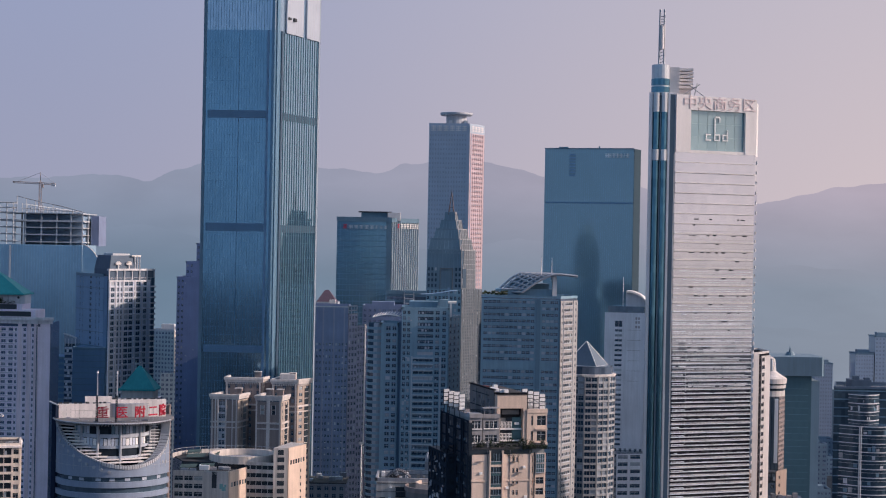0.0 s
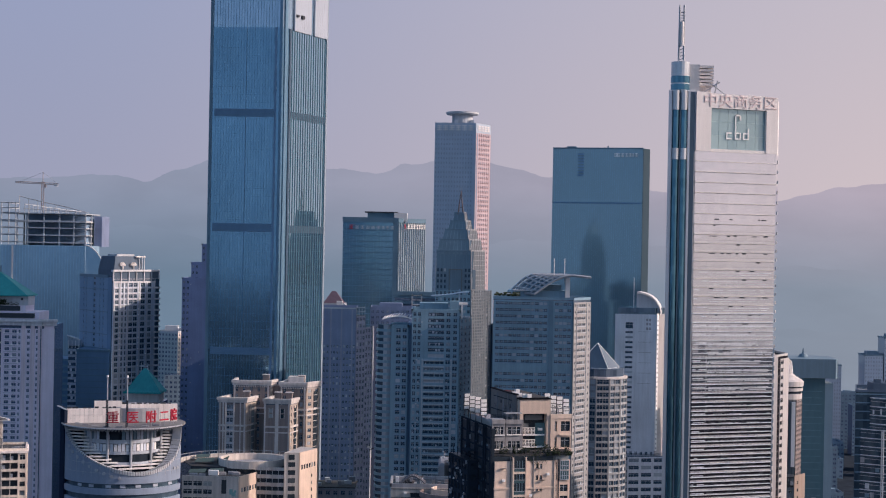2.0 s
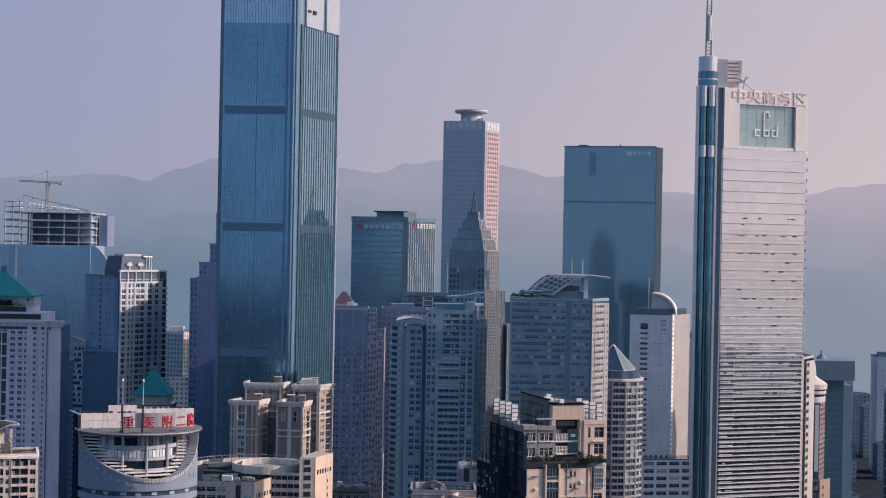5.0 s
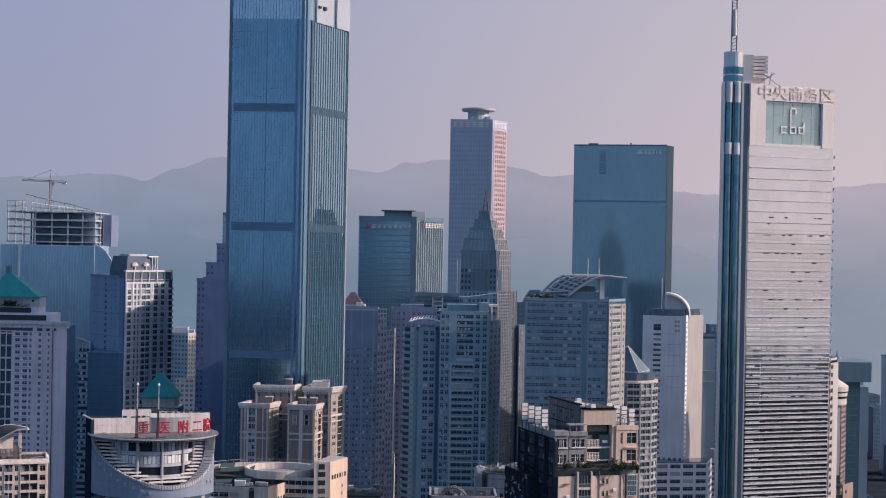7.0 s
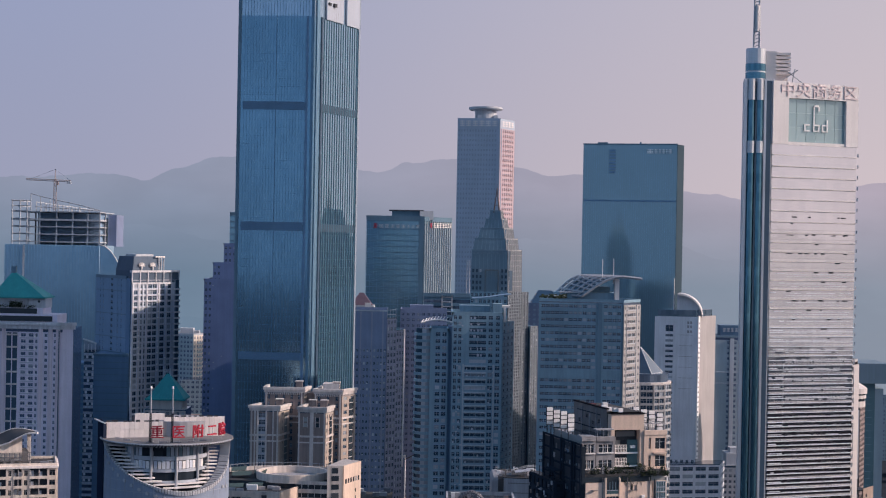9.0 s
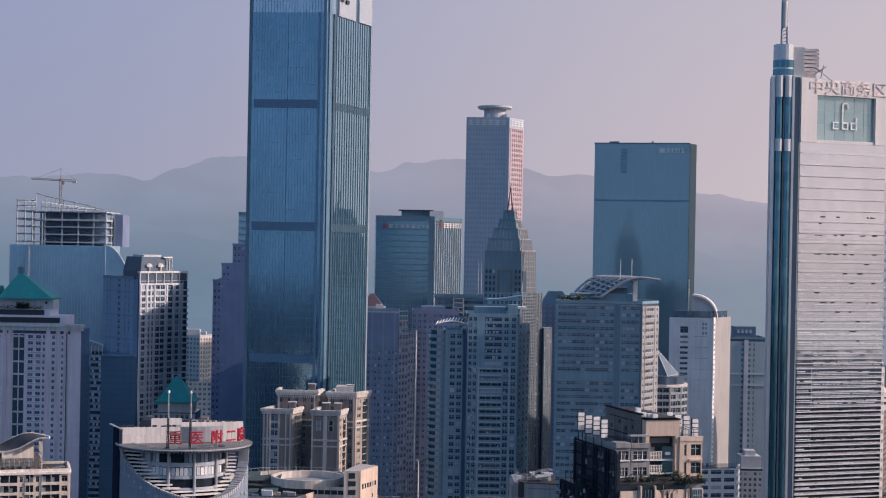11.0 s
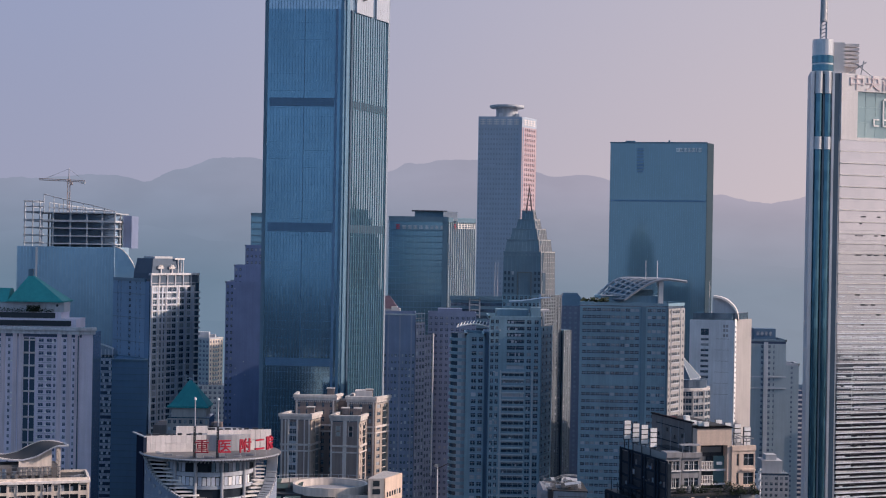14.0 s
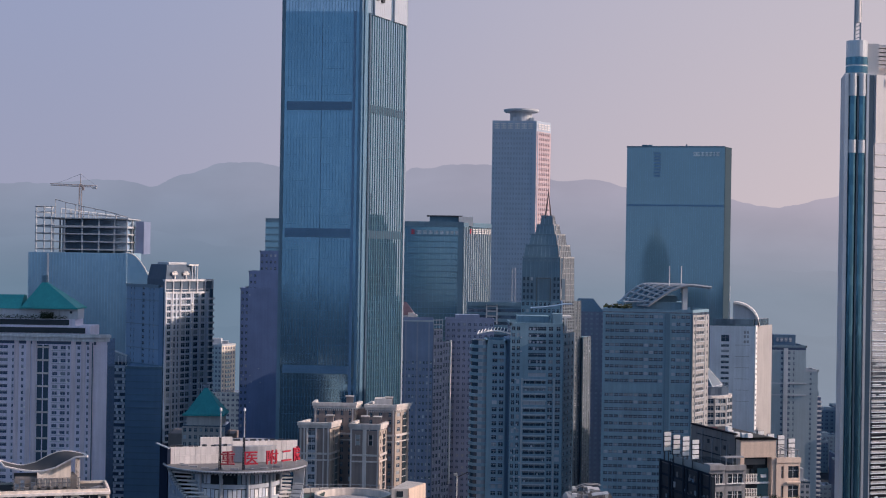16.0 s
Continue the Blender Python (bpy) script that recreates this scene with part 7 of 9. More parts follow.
    g.tube(ff.at(0.2, -0.2, 131.3), ff.at(23.3, -0.2, 131.3), 0.07)
    g.tube(ff.at(0.2, -0.2, 130.8), ff.at(23.3, -0.2, 130.8), 0.05)
    t.add("terrace_rail", g, DARK, "dark terrace railing")
    # upper set-back storeys
    lf = t.body(quad(0.2, 4.2, 4.0, 24), 129.6, 139.6)[0]
    lf2 = t.body(quad(4.6, 9.9, 4.6, 24), 129.6, 139.2)[0]
    keep = t.wall
    for s, z, bay in ((lf, 138.6, (0.7, 3.6)), (lf2, 138.4, (0.7, 4.6))):
        t.wall = Bag()
        t.punched(s, 130.2, z, [bay], 4.1, 0.52, 0.26, 0.4)
        s.box(t.wall, 0, s.w, -0.2, 0.8, z, z + 1.2)
        t.add("side_bay_wall", t.wall, BAYGREY, "grey rendered side bay")
        for zz in (131.25, 135.4):
            t.repeats("casement_bar", s, [(bay[0] + (bay[1] - bay[0]) * q / 3 - 0.06, bay[0] + (bay[1] - bay[0]) * q / 3 + 0.06, 0.1, 0.3, zz, zz + 2.1) for q in range(4)], SIGNWHITE)
            t.repeats("window_ledge", s, [(bay[0] - 0.3, bay[1] + 0.3, 0.3, 0.75, zz - 0.25, zz)], SIGNWHITE)
    t.wall = keep
    # tall portal with recessed loggia
    c = t.body(quad(9.8, 19.2, 9.0, 34), 129.6, 144.8)
    pf = Side(w(9.8, 6.7), w(19.2, 6.7))
    g = Bag()
    pf.box(g, 0, 1.0, -2.6, 0, 130.2, 145.2)
    pf.box(g, 8.3, 9.4, -2.6, 0, 130.2, 145.2)
    pf.box(g, 1.0, 8.3, -2.6, 0, 141.0, 145.2)
    portal = t.add("portal", g, CREAM, "cream portal frame")
    g = Bag()
    for z in (131.4, 134.9):
        pf.box(g, 1.0, 8.3, -2.2, -1.0, z - 0.4, z)
        pf.box(g, 1.0, 5.0, -1.1, -0.95, z + 1.0, z + 1.1)
        pf.box(g, 1.0, 5.0, -1.1, -0.95, z + 1.9, z + 2.02)
        for k in range(9):
            pf.box(g, 1.2 + k * 0.45, 1.34 + k * 0.45, -1.1, -0.95, z, z + 1.95)
    t.add("loggia_rail", g, SIGNWHITE, "white balusters", parent=portal)
    # back wall blackened because the recess shades too weakly
    g = Bag()
    pf.box(g, 1.0, 8.3, -2.55, -2.3, 130.3, 141.0)
    t.add("loggia_back_wall", g, DARK, "dark loggia back wall", parent=portal)
    for s, q, z, h in ((1.2, 3.4, 132, 2.2), (3.8, 5.0, 132, 2.2), (1.2, 3.4, 135.6, 2.4), (3.8, 5.0, 135.6, 2.4), (2.2, 7.6, 139.0, 1.4)):
        g = Bag()
        pf.box(g, s, q, -2.25, -2.1, z, z + h)
        t.add("loggia_window", g, WIN_NEAR, parent=portal)
    g = Bag()
    pf.box(g, 5.2, 8.2, -1.6, -1.5, 131.2, 138.2)
    t.add("green_glazing", g, GLASS_GREEN, "green tinted glass wall", parent=portal)
    g = Bag()
    pf.box(g, 6.0, 7.3, -1.4, -0.8, 136.0, 136.7)
    t.add("air_unit", g, SIGNWHITE, "white air-conditioning unit")
    side = Side(w(9.8, 34), w(9.8, 6.7))
    # side wall greyed darker than the portal: its shade is in the colour
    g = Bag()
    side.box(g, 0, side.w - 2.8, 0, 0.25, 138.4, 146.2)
    hall = t.add("hall_side_wall", g, DARKWALL, "hall side wall, its shade in the dark grey")
    t.repeats("hall_window", side, [(q, q + 1.2, 0.25, 0.34, z, z + 1.0) for q, z in ((4.0, 141.0), (9.5, 142.6), (14.0, 141.2), (18.6, 142.0), (21.6, 140.2))], WIN_NEAR, parent=hall)
    t.repeats("vent_pipe", side, [(q, q + 0.22, 0.25, 0.5, 138.6, z) for q, z in ((6.6, 145.4), (12.4, 144.0), (17.2, 146.0), (20.4, 143.4))], GREYWALL, parent=hall)
    t.repeats("cable_tray", side, [(1.0, 23.0, 0.25, 0.45, 140.2, 140.45), (3.0, 20.0, 0.25, 0.4, 144.2, 144.4)], NAVY, parent=hall)
    g = Bag()
    side.box(g, 0, side.w - 2.6, -0.4, 0.55, 146.2, 146.55)
    pf.box(g, -0.2, 9.6, -2.7, 0.25, 145.2, 145.5)
    t.add("hall_coping", g, NEARBLACK, "black roof edge")
    g = Bag()
    g.prism(quad(9.6, 19.4, 6.6, 34.4), 145.2, 145.5)
    t.add("hall_roof", g, ROOF, "black felt roof")
    for a0, a1, b0, b1, h in ((11.5, 13.5, 27, 29.5, 0.5), (13.0, 14.8, 22, 24, 0.4)):
        g = Bag()
        g.prism(quad(a0, a1, b0, b1), 145.5, 145.5 + h)
        t.add("roof_board", g, RUST, "red board lying on the roof")
    for a, b, h in ((13.0, 20.5, 1.4), (9.9, 13.4, 1.3), (10.6, 11.4, 1.1), (11.6, 9.6, 1.0), (12.6, 8.6, 1.0)):
        tank = Bag()
        tank.prism(quad(a, a + 1.3, b, b + 1.3), 145.5, 145.5 + h)
        t.add("water_tank", tank, SIGNWHITE, "white roof tank")
    # right set-back bay
    rb = t.body(quad(19.2, 25.6, 6.9, 24), 129.6, 140.4)[0]
    t.punched(rb, 130.2, 139.6, [(1.3, 2.0), (3.2, 6.1)], 4.4, 0.62, 0.2, 0.5)
    g = Bag()
    rb.box(g, 2.6, 6.4, 0.2, 1.4, 130.0, 130.8)
    rb.box(g, 2.6, 6.4, 0.2, 1.0, 134.6, 135.0)
    rb.box(g, 0, 6.5, -0.3, 0.7, 139.6, 140.8)
    t.add("bay_ledge", g, CREAM)
    g = Bag()
    for s in (1.0, 2.5, 4.0, 5.8):
        g.tube(rb.at(s, 0.3, 140.8), rb.at(s, 0.3, 142.6), 0.09)
        g.tube(rb.at(s, -5, 140.8), rb.at(s, -5, 142.6), 0.09)
        g.tube(rb.at(s, 0.6, 142.6), rb.at(s, -5.4, 142.9), 0.09)
    g.tube(rb.at(0.4, 0.3, 142.6), rb.at(6.2, 0.3, 142.6), 0.1)
    t.add("pergola", g, GREYWALL, "weathered roof pergola")
    g = Bag()
    for s in (0.8, 2.6, 4.4):
        g.tube(lf2.at(s, -1, 139.2), lf2.at(s, -1, 141.4), 0.12)
    lf2.box(g, 0.2, 5.2, -2.6, -0.2, 141.2, 141.5)
    lf.box(g, 0.1, 3.9, -3.0, -0.2, 139.6, 139.9)
    t.add("pergola", g, GREYWALL, "weathered roof pergola")
    t.finish(300)

    # planting along the terrace
    rng = random.Random(3)
    for a0, a1, b0, hi in ((0.2, 9.4, 0.6, 2.0), (9.0, 18.8, 1.2, 2.6), (18.6, 23.0, 1.2, 2.6), (12.5, 23.0, -0.2, 1.1)):
        sh = thing("terrace_shrubs", "straggling dark green shrubs in the roof terrace bed", "shrubs", (*w((a0 + a1) / 2, b0), 130.2), "terrace garden")
        g = Bag()
        o = w((a0 + a1) / 2, b0)
        clumps = [(rng.uniform(a0, a1), b0 + rng.uniform(-0.4, 1.4), rng.uniform(0.35, 1.0), hi * rng.uniform(0.3, 1.0)) for k in range(int((a1 - a0) * 1.3))]
        for ca, cb, cr, ch in clumps:
            for k in range(90):
                q, b = rng.uniform(0, 6.28), cr * rng.random() ** 0.5
                p = w(ca + b * math.cos(q), cb + b * math.sin(q))
                c = Vector((p[0] - o[0], p[1] - o[1], ch * rng.random() - (0.8 * rng.random() if b0 < 0 else 0)))
                u, v = Vector((rng.uniform(-1, 1), rng.uniform(-1, 1), rng.uniform(-.6, .6))) * 0.34, Vector((rng.uniform(-1, 1), rng.uniform(-1, 1), rng.uniform(-.2, 1))) * 0.26
                g.face([c, c + u, c + u * 0.6 + v, c + v * 0.8])
        part("leaves", g, FOLIAGE, sh, kind="stuff")
        g = Bag()
        for k in range(int((a1 - a0) * 2)):
            p = w(rng.uniform(a0, a1), b0 + rng.uniform(0, 1.2))
            c = Vector((p[0] - o[0], p[1] - o[1], 0))
            g.tube(c, c + Vector((rng.uniform(-.3, .3), rng.uniform(-.3, .3), hi * 0.7)), 0.05, 0.02, 4)
        part("stem", g, DARK, sh, kind="stuff")
    for a, b, dx, dz, mat, name, label in ((2.2, 0.9, 1.4, 1.1, DARKWALL, "planter", "dark planter trough"), (5.2, 1.3, 2.2, 1.5, GREYWALL, "garden_shed", "small grey terrace shed"),
                                           (8.2, 0.9, 0.9, 0.8, SIGNWHITE, "water_drum", "white water drum"), (15.4, 1.5, 1.8, 1.3, GREYWALL, "garden_shed", "small grey terrace shed"), (20.4, 0.9, 1.2, 0.9, DARKWALL, "planter", "dark planter trough")):
        box = thing(name, label + " on the roof terrace", name.replace("_", " "), (*w(a, b), 130.2))
        g = Bag()
        g.box((0, 0, 0), Vector((*d, 0)) * dx, Vector((*e, 0)) * 1.0, Vector((0, 0, dz)))
        part("body", g, mat, box)
        g = Bag()
        g.box((-0.1, -0.1, dz), Vector((*d, 0)) * (dx + 0.2), Vector((*e, 0)) * 1.2, Vector((0, 0, 0.08)))
        part("lid", g, TRANSOM, box)
    vine = thing("hanging_vine", "bare climbing vine hanging over the cream wall", "vine", (*w(15, -0.8), 129.5))
    g = Bag()
    for k in range(16):
        p = f.at(10 + rng.uniform(0, 8.5), 0.62, 130.4)
        for j in range(5):
            q = p + f.d * rng.uniform(-0.7, 0.9) + Vector((0, 0, -rng.uniform(0.3, 1.0)))
            g.tube(p - Vector((*w(15, -0.8), 129.5)), q - Vector((*w(15, -0.8), 129.5)), 0.05, 0.03, 4)
            p = q
    part("stem", g, FOLIAGE, vine, kind="stuff")

    # two rows of sign boards over the flanks
    for b_from, b_to, a_of in ((27.6, 11.8, -1.0), (26.4, 10.8, 24.2)):
        for k in range(4):
            b0 = b_from + (b_to - b_from) * k / 3
            sb = thing("sign_board", "white sign board in stacked panels on a roof frame", "sign board", (*w(a_of, b0), 138), "roof sign boards")
            o = Vector((*w(a_of, b0), 138))
            s = Side(w(a_of + 0.1 * k, b0), w(a_of + 0.1 * k + 1.92, b0))
            top = 145.1 if k % 2 == 0 else 144.9
            for j in range(4):
                g = Bag()
                s.box(g, 0.12, s.w - 0.12, 0, 0.3, top - 1.22 * (j + 1) + 0.24, top - 1.22 * j)
                ob = part("panel", g, SIGNWHITE, sb)
                ob.data.transform(Matrix.Translation(-o))
            g = Bag()
            for q in (0.3, s.w - 0.5):
                s.box(g, q, q + 0.2, -0.4, -0.15, 137.6, top - 0.3)
            s.box(g, -0.05, s.w + 0.05, -0.15, -0.02, top - 4.9, top + 0.05)
            ob = part("support_frame", g, DARK, sb)
            ob.data.transform(Matrix.Translation(-o))

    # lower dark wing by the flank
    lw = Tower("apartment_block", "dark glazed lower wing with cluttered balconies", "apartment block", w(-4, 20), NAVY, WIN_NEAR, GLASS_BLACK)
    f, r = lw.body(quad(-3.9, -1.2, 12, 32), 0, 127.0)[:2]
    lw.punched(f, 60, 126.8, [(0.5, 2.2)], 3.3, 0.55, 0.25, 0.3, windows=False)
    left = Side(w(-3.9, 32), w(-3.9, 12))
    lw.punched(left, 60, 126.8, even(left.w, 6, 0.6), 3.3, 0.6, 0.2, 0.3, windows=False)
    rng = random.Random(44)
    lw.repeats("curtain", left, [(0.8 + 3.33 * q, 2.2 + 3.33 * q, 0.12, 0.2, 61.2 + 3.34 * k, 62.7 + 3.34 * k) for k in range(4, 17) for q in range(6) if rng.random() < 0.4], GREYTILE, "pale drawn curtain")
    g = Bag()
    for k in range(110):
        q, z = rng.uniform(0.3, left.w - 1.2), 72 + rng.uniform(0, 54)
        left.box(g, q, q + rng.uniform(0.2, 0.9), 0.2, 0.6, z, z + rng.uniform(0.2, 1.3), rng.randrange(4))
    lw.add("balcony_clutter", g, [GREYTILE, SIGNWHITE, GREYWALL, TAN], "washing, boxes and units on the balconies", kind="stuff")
    g = Bag()
    for k in range(5):
        g.tube((*w(-3.6, 13 + k * 4), 127), (*w(-3.6, 13 + k * 4), 129.6), 0.1)
    g.prism(quad(-3.8, -1.6, 13, 20), 129.5, 129.8)
    lw.add("roof_shed", g, NAVY)
    lw.finish(60)


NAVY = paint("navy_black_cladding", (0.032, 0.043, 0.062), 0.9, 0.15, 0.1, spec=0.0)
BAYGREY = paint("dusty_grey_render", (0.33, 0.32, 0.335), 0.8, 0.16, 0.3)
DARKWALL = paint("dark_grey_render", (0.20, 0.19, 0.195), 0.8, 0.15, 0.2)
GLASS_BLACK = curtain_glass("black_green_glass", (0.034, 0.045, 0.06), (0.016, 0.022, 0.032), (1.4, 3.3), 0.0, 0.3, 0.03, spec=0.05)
near_tower()


# ---- round hospital block ----
def hospital():
    C, R = (-112.9, 575.0), 19.9
    t = Tower("hospital_building", "round pale grey hospital block with scooped front and red roof letters", "hospital", C, PALE, WIN_NEAR, GLASS_GREY)
    Z0, ZC = 100.0, 127.2
    a0, a1 = radians(202), radians(352)
    n = 48

    def rim(u):
        """Height of the scooped edge, u from 0 (west end) to 1."""
        if u < 0.62:
            return 113.0 + 14.0 * ((0.62 - u) / 0.62) ** 1.7
        k = (u - 0.62) / 0.38
        return 113.0 + 14.0 * (1 - math.sqrt(max(0.0, 1 - k * k)))

    def p(u, r):
        a = a0 + (a1 - a0) * u
        return C[0] + r * math.cos(a), C[1] + r * math.sin(a)

    # outer shell under the scoop, in cladding panels, split by window strips below
    shell = Bag()
    for k in range(n):
        u, v = k / n, (k + 1) / n
        shell.face([(*p(u, R), 111.6), (*p(v, R), 111.6), (*p(v, R), rim(v)), (*p(u, R), rim(u))])
        shell.face([(*p(v, R - 1.2), 111.6), (*p(u, R - 1.2), 111.6), (*p(u, R - 1.2), rim(u)), (*p(v, R - 1.2), rim(v))])
    t.add("curved_shell", shell, CLAD, "pale grey-blue curved cladding", smooth=False)
    joints = Bag()
    for z in (113.0, 116.2, 119.4, 122.6, 125.4):
        for k in range(n):
            u, v = k / n, (k + 1) / n
            if min(rim(u), rim(v)) > z:
                joints.tube((*p(u, R + 0.02), z), (*p(v, R + 0.02), z), 0.06, n=4)
    for k in range(0, n, 3):
        joints.tube((*p(k / n, R + 0.02), 111.7), (*p(k / n, R + 0.02), rim(k / n)), 0.06, n=4)
    t.add("cladding_joints", joints, STEEL, kind="stuff")
    def lip(u):
        """Inner radius of the rim: narrow in the west, broad in the east."""
        return R - 0.5 - 0.9 * min(1.0, max(0.0, (u - 0.3) / 0.3)) - 1.5 * min(1.0, max(0.0, (u - 0.66) / 0.2))

    edge = Bag()
    for k in range(n):
        u, v = k / n, (k + 1) / n
        du, dv = 0.35 + 0.65 * (u > 0.45), 0.35 + 0.65 * (v > 0.45)
        edge.face([(*p(u, R + 0.25), rim(u) - du), (*p(v, R + 0.25), rim(v) - dv), (*p(v, R + 0.25), rim(v) + 0.2), (*p(u, R + 0.25), rim(u) + 0.2)])
        edge.face([(*p(u, R + 0.25), rim(u) + 0.2), (*p(v, R + 0.25), rim(v) + 0.2), (*p(v, lip(v)), rim(v) + 0.2), (*p(u, lip(u)), rim(u) + 0.2)])
    t.add("scoop_rim", edge, PALE, "pale scooped rim")
    inner = Bag()
    for k in range(n):
        u, v = k / n, (k + 1) / n
        inner.face([(*p(v, lip(v) - 0.05), rim(v) - 1.5), (*p(u, lip(u) - 0.05), rim(u) - 1.5), (*p(u, lip(u) - 0.05), rim(u) + 0.2), (*p(v, lip(v) - 0.05), rim(v) + 0.2)])
    t.add("rim_gutter", inner, DARK, "dark inner face of the rim")
    for k in range(58):
        u = 0.06 + 0.93 * k / 57
        g = Bag()
        g.tube((*p(u, R + 0.3), rim(u) - (1.0 if u > 0.45 else 0.35)), (*p(u, R + 0.3), rim(u) + 0.25), 0.07, n=4)
        g.tube((*p(u, R + 0.3), rim(u) + 0.25), (*p(u, lip(u)), rim(u) + 0.25), 0.07, n=4)
        t.add("rim_joint", g, DARK)
    for u, dz in [(0.05 + 0.05 * k, -2.6) for k in range(10)] + [(0.90, -4.0), (0.94, -6)]:
        g = Bag()
        a = a0 + (a1 - a0) * u
        c = Vector((*p(u, R + 0.05), rim(u) + dz))
        o = Vector((math.cos(a), math.sin(a), 0))
        g.tube(c, c + o * 0.25, 0.55, n=10)
        t.add("round_light", g, STEEL, "round spotlight")
    # stepped ledges rising inwards from the rim to the drum
    D = (C[0] - 0.2, C[1] - 3.4)

    def ledge(u, z):
        """Outer radius of the ledge at height z, or None where the drum or the rim takes over."""
        r = lip(u) - 0.2 - 0.95 * (z - rim(u))
        x, y = p(u, r - 0.6)
        return r if z > rim(u) - 0.2 and math.hypot(x - D[0], y - D[1]) > 12.9 else None

    for j in range(14):
        z = 113.9 + j * 0.98
        run = Bag()
        for q in range(97):
            u, v = q / 96, (q + 1) / 96
            ru, rv = (ledge(u, z), ledge(v, z)) if q < 95 else (None, None)
            if ru and rv:
                run.prism([p(u, ru), p(v, rv), p(v, rv - 1.5), p(u, ru - 1.5)], z, z + 0.42)
            elif run.f:
                part("step_band", run, WHITE, t.root, "white stepped band").data.transform(t.inv)
                run = Bag()
    # dark drum added so the gaps between the ledges read as shade
    g = Bag()
    g.prism(ring(*C, R - 4.5, 32), 0, 112.6)
    g.prism(ring(C[0] - 0.2, C[1] + 1.5, 13.0, 32), 112.6, 126.8)
    t.add("shade_drum", g, DARK)
    # glazed drum with balcony bands
    g = Bag()
    g.prism(ring(*D, 12.8, 36), 108, 126.9)
    t.add("glazed_drum", g, GLASS_BLACK, "glazed drum under the canopy")
    for z, h in ((115.4, 0.7), (118.7, 0.9), (122.3, 1.2)):
        g = Bag()
        g.prism(ring(*D, 13.25, 36), z, z + h)
        t.add("drum_band", g, GREYTILE)
    for a in (-128, -99, -66, -33, -4):
        g = Bag()
        x, y = D[0] + 13.4 * math.cos(radians(a)), D[1] + 13.4 * math.sin(radians(a))
        g.tube((x, y, 110), (x, y, 127), 0.45, n=10)
        t.add("column", g, STEEL)
    for z0, z1 in ((119.7, 122.2), (123.6, 126.7)):
        for k in range(24):
            a = radians(-152 + k * 5.6)
            if 7 <= k <= 12 and z0 > 122 and k != 9:
                continue
            g = Bag()
            s = Side((D[0] + 12.85 * math.cos(a), D[1] + 12.85 * math.sin(a)), (D[0] + 12.85 * math.cos(a + 0.088), D[1] + 12.85 * math.sin(a + 0.088)))
            s.box(g, 0.05, s.w - 0.05, 0, 0.15, z0, z1 - (1.6 if k == 9 and z0 > 122 else 0.1 * (k % 3)))
            t.add("curtain", g, (PALEBLUEWHITE, GREENGREY, GREYTILE)[k % 3] if z0 > 122 else (COOLWHITE, PALEBLUEWHITE, SIGNWHITE)[k % 3], "drawn curtain")
    # lower storeys: bands and window strips
    for z0, z1 in ((0, 96.8), (98.6, 100.4), (102.2, 104.0), (105.8, 107.8), (109.4, 111.6)):
        g = Bag()
        for k in range(n):
            u, v = k / n, (k + 1) / n
            g.face([(*p(u, R), z0), (*p(v, R), z0), (*p(v, R), z1), (*p(u, R), z1)])
            g.face([(*p(u, R), z1), (*p(v, R), z1), (*p(v, R - 2), z1), (*p(u, R - 2), z1)])
        t.add("cladding_band", g, CLAD)
    g = Bag()
    for k in range(n):
        u, v = k / n, (k + 1) / n
        g.face([(*p(u, R - 0.7), 96.5), (*p(v, R - 0.7), 96.5), (*p(v, R - 0.7), 111.5), (*p(u, R - 0.7), 111.5)], [(u * 50, 96.5), (v * 50, 96.5), (v * 50, 111.5), (u * 50, 111.5)])
    t.add("window_strip", g, GLASS_DARK)
    rng = random.Random(4)
    for k in range(7):
        u = 0.2 + k * 0.105 + rng.uniform(-0.02, 0.03)
        g = Bag()
        s = Side(p(u, R - 0.6), p(u + 0.035, R - 0.6))
        s.box(g, 0, s.w, 0, 0.12, 108.1, 109.0)
        t.add("blind", g, GREYTILE)
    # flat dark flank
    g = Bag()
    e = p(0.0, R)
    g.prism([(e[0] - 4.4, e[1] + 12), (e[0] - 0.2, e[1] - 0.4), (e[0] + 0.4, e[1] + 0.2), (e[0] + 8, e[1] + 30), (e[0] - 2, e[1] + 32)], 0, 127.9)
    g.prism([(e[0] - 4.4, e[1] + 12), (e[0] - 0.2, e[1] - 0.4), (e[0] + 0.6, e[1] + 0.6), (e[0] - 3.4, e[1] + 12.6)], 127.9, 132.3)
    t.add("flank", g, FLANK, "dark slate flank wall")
    g = Bag()
    s = Side((e[0] - 5.6, e[1] + 12), (e[0] + 0.2, e[1] - 0.6))
    s.box(g, 0.2, s.w - 0.4, -0.5, 0.12, 132.2, 132.5)
    t.add("flank_coping", g, PALE)
    # canopy disc, sign wall, letters and flag poles
    g = Bag()
    g.prism(ring(C[0], C[1] - 0.5, R + 0.6, 48), 127.2, 127.75)
    t.add("canopy", g, DARKWALL, "thin round canopy")
    g = Bag()
    for k in range(40):
        a, b = radians(190 + 4.0 * k), radians(194 + 4.0 * k)
        g.tube((C[0] + (R + 0.62) * math.cos(a), C[1] - 0.5 + (R + 0.62) * math.sin(a), 127.5), (C[0] + (R + 0.62) * math.cos(b), C[1] - 0.5 + (R + 0.62) * math.sin(b), 127.5), 0.3, n=6)
    t.add("canopy_edge", g, STEEL, "grey rounded canopy edge")
    for k in range(60):
        a = radians(192 + 2.6 * k)
        g = Bag()
